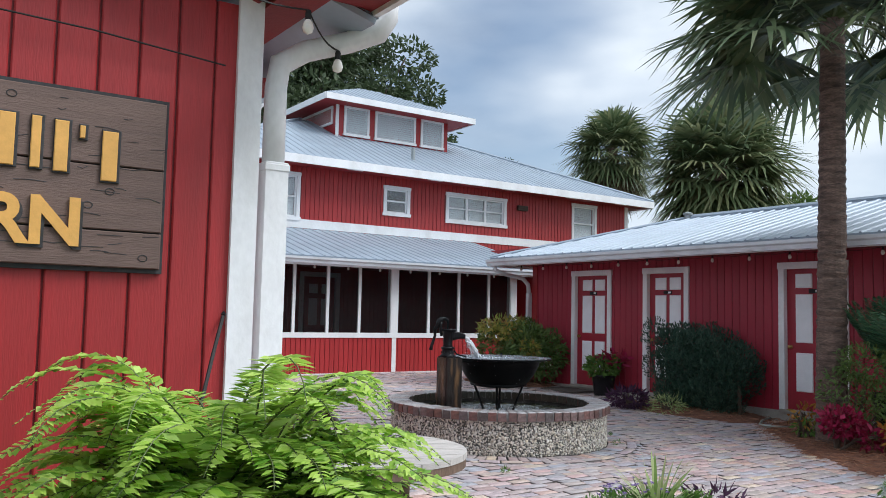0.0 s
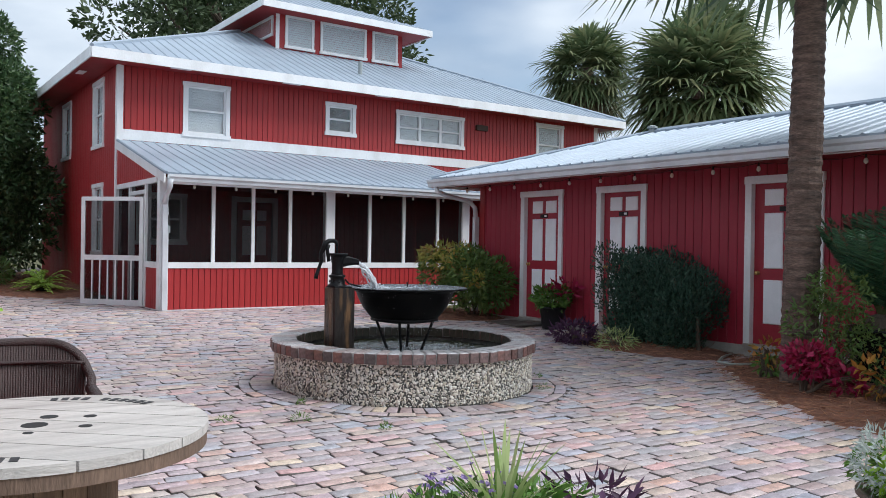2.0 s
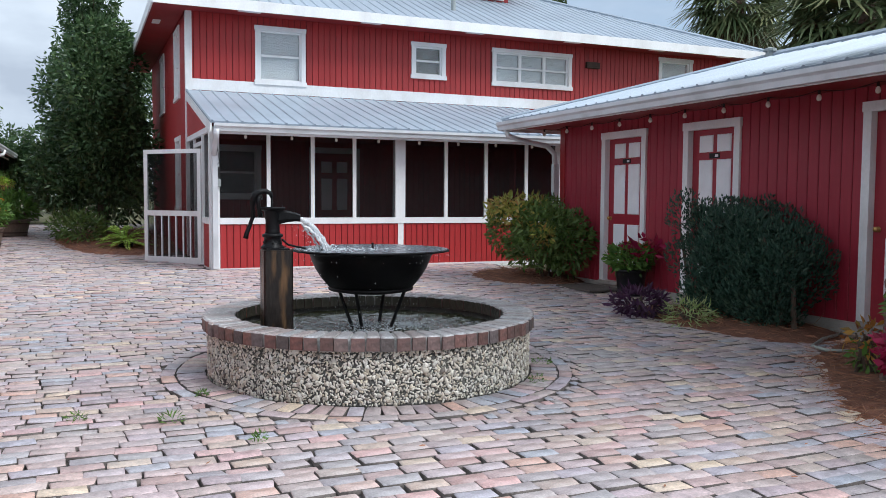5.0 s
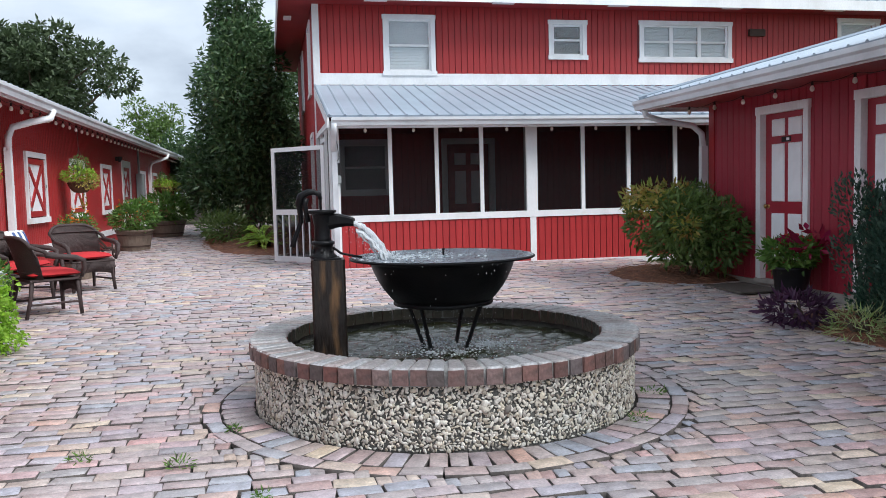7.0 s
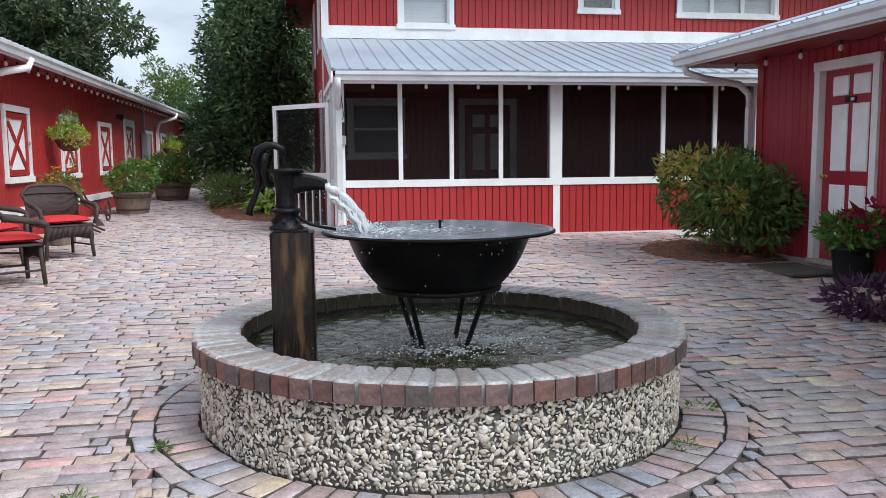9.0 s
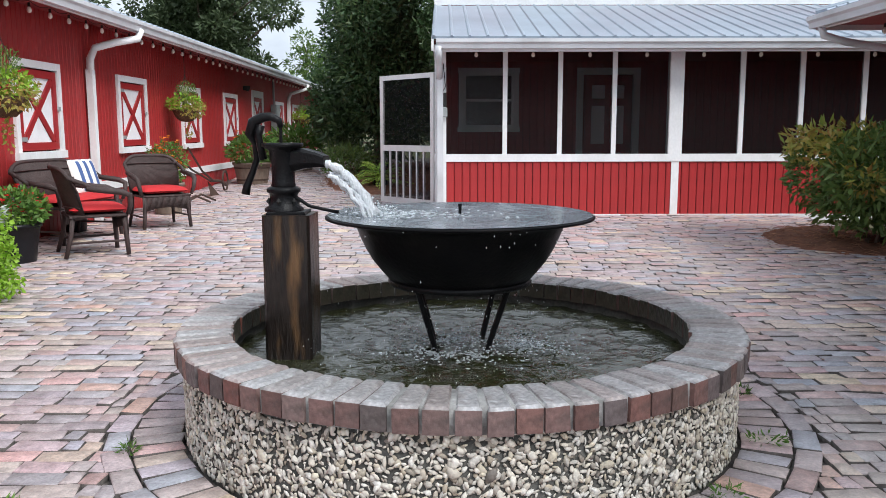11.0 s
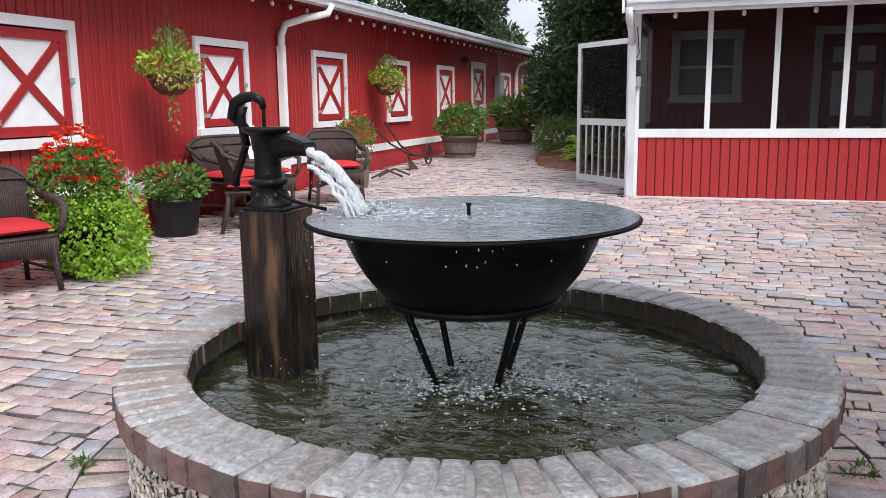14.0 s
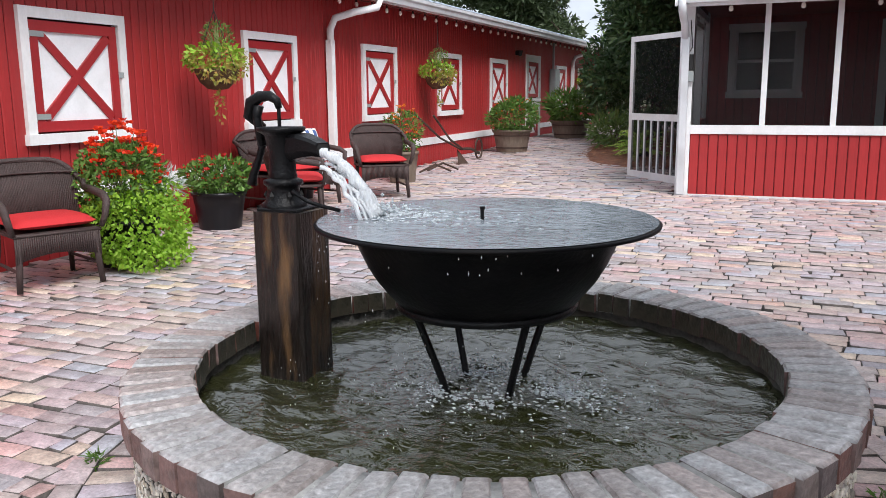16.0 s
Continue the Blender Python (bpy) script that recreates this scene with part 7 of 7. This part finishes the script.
def sago():
    t = thing("sago_palm", "dark green sago palm in a round black pot", "sago palm")
    x, y = 10.45, 5.15
    g = G(y) + .05
    pot(t, x, y, g, .31, .56, POT_BLACK)
    part("trunk", MB().lathe([(.14, .44), (.16, .55), (.12, .66), (0, .70)], (x, y, g), 14), BARK, t)
    rib = MB()
    vs, fs, o = [], [], 0
    for i in range(26):
        a = 2 * math.pi * (i * .382 % 1)
        up = .48 + .46 * ((i * .618) % 1)
        L = 1.42
        pts = []
        for k in range(12):
            s = k / 11
            pts.append(Vector((x + L * (1.06 - up) * 1.55 * s ** 1.1 * math.cos(a), y + L * (1.06 - up) * 1.55 * s ** 1.1 * math.sin(a), g + .66 + L * up * (s - .16 * s * s))))
        rib.tube(pts, [.010 * (1 - .8 * k / 11) for k in range(12)], 5, False)
        P, W, LL = [], [], []
        for k in range(60):
            s = .12 + .88 * k / 59
            q = s * 11
            i0 = min(int(q), 10)
            p = pts[i0].lerp(pts[i0 + 1], q - i0)
            d = (pts[i0 + 1] - pts[i0]).normalized()
            sd = d.cross(Vector((math.cos(a), math.sin(a), .2))).normalized()
            for sg in (-1, 1):
                P.append(p), W.append(sd * sg + d * .55), LL.append(.20 * math.sin(math.pi * min(.95, .15 + .8 * s)) + .02)
        v, f = leaves(np.array(P), np.array(W), np.array(LL), .017, .3)
        vs.append(v), fs.append(f + o)
        o += len(v)
    part("frond", raw_mesh("frond", np.concatenate(vs), np.concatenate(fs), L_SAGO), L_SAGO, t, "stiff feathery fronds")
    part("rib", rib, STEM, t)
    part("plant_hook", MB().tube([(x - .22, y - .35, g), (x - .1, y - .35, g + .9), (x - .02, y - .35, g + 1.66), (x - .07, y - .33, g + 1.76), (x - .24, y - .25, g + 1.73)], .006, 6), METER_GREY, t, "bent metal garden hook", True)


sago()


# ---- palms and trees ----
def fan_palm(name, label, x, y, g, trunk_h, r0, crown_r, fans, lean=(0, 0), dead=0, blades_n=22, sweep=130, sag=1.0, leaf_mat=None):
    t = thing(name, label, "palm tree", "palm trees")
    pts, rad = [], []
    n = int(trunk_h / .055)
    for k in range(n + 1):
        s = k / n
        pts.append((x + lean[0] * s, y + lean[1] * s, g - .1 + (trunk_h + .1) * s))
        rad.append(r0 * (1.18 - .25 * s) * (1 + (.035 if k % 2 else -.03) + random.uniform(-.03, .03) + .05 * noise.noise((0, 0, s * 9))))
    part("trunk", MB().tube(pts, rad, 16), TRUNK, t, "ringed brown palm trunk")
    top = Vector(pts[-1])
    K = 5
    for mat, cnt, nm in ((leaf_mat or L_PALM, fans, "fan"), (L_DEAD, dead, "dead_fan")):
        if not cnt:
            continue
        vs, fs, o = [], [], 0
        st = MB()
        for i in range(cnt):
            a = 2 * math.pi * ((i * .618) % 1) + random.uniform(-.2, .2)
            el = radians(85 - sweep * (i / max(cnt - 1, 1)) ** .9) if nm == "fan" else radians(random.uniform(-80, -50))
            d = Vector((math.cos(a) * math.cos(el), math.sin(a) * math.cos(el), math.sin(el)))
            pl = crown_r * random.uniform(.42, .58)
            hub = top + d * pl + Vector((0, 0, -.06 * crown_r))
            st.tube([top, top + d * pl * .5 + Vector((0, 0, .05)), hub], [.022, .016, .012], 5, False)
            side = d.cross(Vector((0, 0, 1)))
            side = side.normalized() if side.length > .05 else Vector((1, 0, 0))
            up = side.cross(d).normalized()
            for b in range(blades_n):
                q = radians(-118 + 236 * b / (blades_n - 1)) + random.uniform(-.04, .04)
                w = (d * math.cos(q) + side * math.sin(q) + up * .18 * math.cos(q * 1.4)).normalized()
                L = crown_r * (.62 - .16 * abs(q) / 2) * random.uniform(.85, 1.1)
                cr = w.cross(up).normalized()
                row = []
                for k in range(K):
                    s = k / (K - 1)
                    p = hub + w * L * s + Vector((0, 0, -1)) * L * (.10 + .55 * max(0, s - .35)) * sag * s * random.uniform(.8, 1.3)
                    wd = crown_r * .026 * (1 - s) ** .6 * (.5 + min(1, s * 3)) * .75
                    row += [p - cr * wd, p + cr * wd]
                vs.append(np.array(row))
                fs.append(np.array([(2 * k, 2 * k + 1, 2 * k + 3, 2 * k + 2) for k in range(K - 1)]) + o)
                o += 2 * K
        part(nm, raw_mesh(nm, np.concatenate(vs), np.concatenate(fs), mat), mat, t, "drooping fan leaves" if nm == "fan" else "hanging brown dead fans")
        part("leaf_stalk", st, STEM if nm == "fan" else L_DEAD, t)
    return t


fan_palm("cabbage_palm", "tall fan palm with a ringed brown trunk in the courtyard bed", 9.80, 5.62, G(5.62), 5.10, .150, 2.15, 56, (.20, .03), 0, 30, 104, .95)
fan_palm("cabbage_palm", "shaggy fan palm with brown skirts behind the house", 26.2, 25.1, .2, 8.3, .22, 2.3, 70, (0, 0), 40, 22, 145, .85, L_PALM_FAR)
fan_palm("cabbage_palm", "broad full fan palm behind the guest wing", 24.6, 18.4, .2, 6.5, .25, 3.0, 90, (0, 0), 14, 24, 145, .80, L_PALM_FAR)
fan_palm("cabbage_palm", "small fan palm behind the guest wing", 26.8, 19.6, .2, 8.4, .25, 2.1, 56, (0, 0), 10, 22, 140, .80, L_PALM_FAR)


def tree(name, label, x, y, g, height, trunk_r, clumps, mat, leaf, limbs=7):
    t = thing(name, label, "tree")
    mb = MB()
    g = min(g, ground_z(y) - .12)
    pts = [(x + .12 * math.sin(k * .9), y + .1 * math.cos(k * 1.1), g + height * k / 7) for k in range(8)]
    mb.tube(pts, [trunk_r * (1 - .11 * k) for k in range(8)], 10)
    part("trunk", mb, BARK, t)
    for i, (n, c, r) in enumerate(clumps):
        b = Vector(pts[min(2 + i % 5, 6)])
        q = Vector(c)
        part("limb", MB().tube([b, b.lerp(q, .5) + Vector((0, 0, .2)), q], [trunk_r * .35, trunk_r * .22, trunk_r * .08], 6, False), BARK, t)
    foliage("crown", clumps, mat, t, leaf, "leafy uneven crown", .15)
    return t


def crown(cx, cy, cz, rx, ry, rz, k, n, sub=.45, seed=1):
    rng = np.random.default_rng(seed)
    out = []
    for i in range(k):
        d = rng.normal(size=3)
        d /= np.linalg.norm(d)
        q = .25 + .6 * rng.random()
        s = sub * (.7 + .6 * rng.random())
        out.append((n, (cx + d[0] * rx * q, cy + d[1] * ry * q, cz + d[2] * rz * q), (rx * s, ry * s, rz * s * .8)))
    return out


tree("evergreen_tree", "tall dense dark evergreen tree beside the house", 4.85, 23.5, G(23.5), 5.2, .16,
     crown(4.85, 23.5, 2.6, 1.4, 1.6, 2.2, 20, 1100, .58, 3) + crown(4.85, 23.5, 4.5, .9, 1.0, 1.5, 12, 800, .58, 4) + [(1200, (4.8, 23.4, 6.0), (.60, .6, .7)), (1800, (4.8, 23.0, 1.3), (1.35, 1.4, .9))], L_MAG, (.15, .06))
tree("evergreen_tree", "dark evergreen tree behind the side of the house", 5.0, 29.6, G(29.6), 5.5, .16, crown(5.0, 29.6, 3.6, 1.6, 1.5, 3.2, 20, 900, .5, 44), L_MAG, (.17, .07))
tree("live_oak", "large spreading oak rising behind the house", 19.0, 39.0, .4, 9, .5, crown(18.4, 39.0, 11.4, 9.4, 5.0, 6.6, 80, 420, .22, 8), L_OAK, (.36, .17))
tree("background_tree", "dark round tree beyond the end of the drive", 2.6, 35.0, .5, 3.0, .15, crown(2.6, 35.0, 2.6, 1.6, 1.4, 1.7, 12, 650, .5, 5), L_MAG, (.18, .08))
tree("background_tree", "broad leafy tree beyond the barn's end", 4.8, 40.0, .5, 4.0, .2, crown(4.9, 40.0, 3.2, 2.0, 2.0, 2.4, 14, 650, .5, 15), L_OAK, (.22, .09))
tree("background_tree", "large dark tree behind the barn roof", -6.5, 50.0, .5, 7.5, .35, crown(-6.5, 50.0, 6.8, 5.5, 3.0, 4.2, 50, 420, .25, 6), L_OAK, (.34, .15))
tree("background_tree", "large dark tree behind the barn roof", -14, 44.0, .2, 7.5, .35, crown(-14, 44.0, 6.4, 5.0, 3.0, 3.8, 44, 380, .25, 16), L_OAK, (.34, .15))
tree("background_tree", "pale thin-leaved tree far beyond the drive", -3.2, 70.0, .5, 6.0, .2, crown(-3.2, 70.0, 6.2, 3.0, 2.0, 3.2, 14, 260, .36, 7), L_NAND, (.30, .12))
tree("background_tree", "low rounded tree behind the guest wing", 29.5, 19.0, .2, 4.0, .2, crown(29.5, 19.0, 4.3, 3.2, 2.5, 2.0, 14, 600, .4, 9), L_NAND, (.28, .12))
tree("background_tree", "low rounded tree behind the guest wing", 26.0, 26.0, .2, 3.0, .2, crown(25.0, 27.0, 3.9, 3.4, 2.5, 2.0, 14, 600, .4, 19), L_OAK, (.28, .12))
tree("background_tree", "low dark tree behind the palms", 26.0, 33.0, .1, 6.0, .25, crown(26.0, 33.0, 6.6, 3.6, 2.5, 2.2, 14, 600, .4, 20), L_OAK, (.3, .13))
tree("conifer", "small far conifer behind the guest wing", 44.0, 21.5, .2, 8.0, .15, [(260, (44.0, 21.5, 4.5 + .62 * k), (1.15 - .16 * k, 1.15 - .16 * k, .5)) for k in range(7)], L_OAK, (.3, .08))
for i in range(7):
    x = 32 + 3.6 * i
    tree("background_tree", "pale far tree at the edge of the grounds", x, 14 + 2.1 * i, .2, 3.0, .15, crown(x, 14 + 2.1 * i, 3.9 + .2 * (i % 3), 2.4, 2.0, 1.7, 9, 260, .42, 30 + i), L_OAK, (.3, .13))
fern("garden_fern", "light green leafy plant in the bed by the screen door", 5.25, 19.4, G(19.4) + .18, 46, .85, .8, pot_r=.16)
shrub("low_bush", "broad low green bush under the evergreen", 4.5, 21.2, [(700, (4.5, 21.2, G(21) + .35), (.55, .7, .35)), (500, (4.2, 22.4, G(22) + .35), (.5, .6, .35))], L_NAND, (.14, .035), droop=-.2)
for i in range(6):
    x, y = .8 + 1.5 * i, 36.5 + .9 * (i % 3)
    shrub("low_bush", "low green bush at the end of the drive", x, y, [(420, (x, y, G(36) + .55), (.9, .6, .55))], L_OAK, (.16, .06), branches=4)


# ---- small things by the barn ----
def plow():
    t = thing("garden_plow", "old rusty walking garden plough leaning at the barn", "plough", at=(0, -.5, 0))
    g = G(17.7)
    part("handle", MB().tube([(2.15, 17.35, .95), (2.35, 17.9, .55), (2.5, 18.4, g + .25)], .017, 6), RUST, t)
    part("handle", MB().tube([(2.45, 17.4, .92), (2.5, 17.95, .53), (2.55, 18.4, g + .25)], .017, 6), RUST, t)
    part("beam", MB().tube([(2.5, 18.4, g + .25), (2.52, 18.9, g + .22), (2.52, 19.3, g + .12)], .024, 6), RUST, t)
    part("wheel", MB().lathe([(.16, -.012), (.19, -.012), (.19, .012), (.16, .012)], (0, 0, 0), 24, True), RUST, t).matrix_basis = Matrix.Translation((2.5, 19.35, g + .195)) @ Matrix.Rotation(radians(90), 4, "Y")
    part("share", MB().add([(2.45, 18.4, g + .25), (2.62, 18.5, g), (2.45, 18.65, g), (2.55, 18.2, g)], [(0, 1, 2), (0, 2, 3), (0, 3, 1), (1, 3, 2)]), RUST, t)
    for y in (16.6, 16.9):
        part("tine", MB().tube([(2.55, y, g + .02), (2.7, y + .25, g + .12), (2.85, y + .5, g + .005)], .016, 6), RUST, t)


plow()
mt = thing("electric_meter", "grey electric meter box with conduit on the barn wall", "meter box")
part("box", MB().bevel_box(-.22, .22, -.35, .35, 0, .16, .02, Matrix.Translation((1.906, 26.15, 1.5)) @ Matrix.Rotation(radians(90), 4, "Y") @ Matrix.Rotation(radians(90), 4, "Z")), METER_GREY, mt)
part("conduit", MB().tube([(1.96, 26.1, 1.85), (1.96, 26.1, 2.5)], .03, 8), METER_GREY, mt)
part("conduit", MB().tube([(1.96, 26.15, 1.15), (1.96, 26.15, .2)], .025, 8), METER_GREY, mt)
lp = thing("wall_lamp", "small black flood lamp high on the barn wall", "lamp")
part("bracket", MB().bevel_box(1.906, 1.96, 22.95, 23.05, 2.08, 2.18, .01), DARK, lp)
part("head", MB().lathe([(.03, 0), (.06, .08), (.065, .12), (0, .12)], (2.0, 23.0, 2.06), 12), DARK, lp)
bn = thing("garden_bench", "low plank bench by the hedge at the end of the drive", "bench")
part("plank", MB().bevel_box(2.7, 5.0, 31.9, 32.25, G(32) + .38, G(32) + .44, .006), POT_WOOD, bn)
for x in (3.0, 4.7):
    part("block", MB().bevel_box(x - .15, x + .15, 31.92, 32.23, G(32), G(32) + .38, .01), CONCRETE, bn)
st = thing("garden_stake", "thin black garden stake leaning at the barn corner", "stake")
part("rod", MB().tube([(1.42, 2.98, .55), (1.72, 3.5, 1.12), (1.80, 3.63, 1.27)], .008, 6), DARK, st)
part("tip", MB().ball((1.805, 3.64, 1.28), (.014, .014, .018)), DARK, st)
dm = solo("door_mat", MB().bevel_box(10.55, 11.12, 10.75, 11.6, G(11.2), G(11.2) + .025, .006), MAT_BROWN, "brown door mat on the bricks", "door mat")
hs = thing("garden_hose", "pale garden hose lying by the third door", "hose")
part("tube", MB().tube([(11.1, 7.3, G(7) + .03), (10.7, 7.15, G(7) + .03), (10.35, 6.95, G(7) + .02), (10.3, 6.75, G(7) + .02), (10.5, 6.6, G(7) + .02)], .016, 8), HOSE, hs, "", True)


# ---- weeds and fallen leaves ----
wd = thing("joint_weeds", "small green weeds growing between the bricks", "weeds", kind="stuff")
blob = [(60, (FX + r * math.cos(a), FY + r * math.sin(a), G(FY + r * math.sin(a)) + .015), (s, s * .6, .03)) for r, a, s in
        ((1.34, -.35, .09), (1.33, -.8, .06), (1.9, -2.55, .07), (2.25, -2.75, .06), (1.36, .1, .05), (2.0, -2.2, .05), (1.45, -2.75, .04))]
foliage("weed", blob, L_GREEN, wd, (.035, .008), "", -.5)
lf = thing("fallen_leaves", "scattered dry leaf litter on the bricks", "leaf litter", kind="stuff")
n_l = 260
lx, ly = 2.2 + 8.6 * RNG.random(n_l), 2.5 + 12 * RNG.random(n_l)
ok_l = np.hypot(lx - FX, ly - FY) > 1.6
lx, ly = lx[ok_l], ly[ok_l]
lv, lfaces = leaves(np.stack([lx, ly, -0.085 + 0.018 * (ly - 7.65) + .008], 1), RNG.normal(size=(len(lx), 3)) * [1, 1, .08], .02 + .03 * RNG.random(len(lx)), .012, .1, np.tile([0, 0, 1.0], (len(lx), 1)))
part("leaf", raw_mesh("leaf", lv, lfaces, STRAW), STRAW, lf)
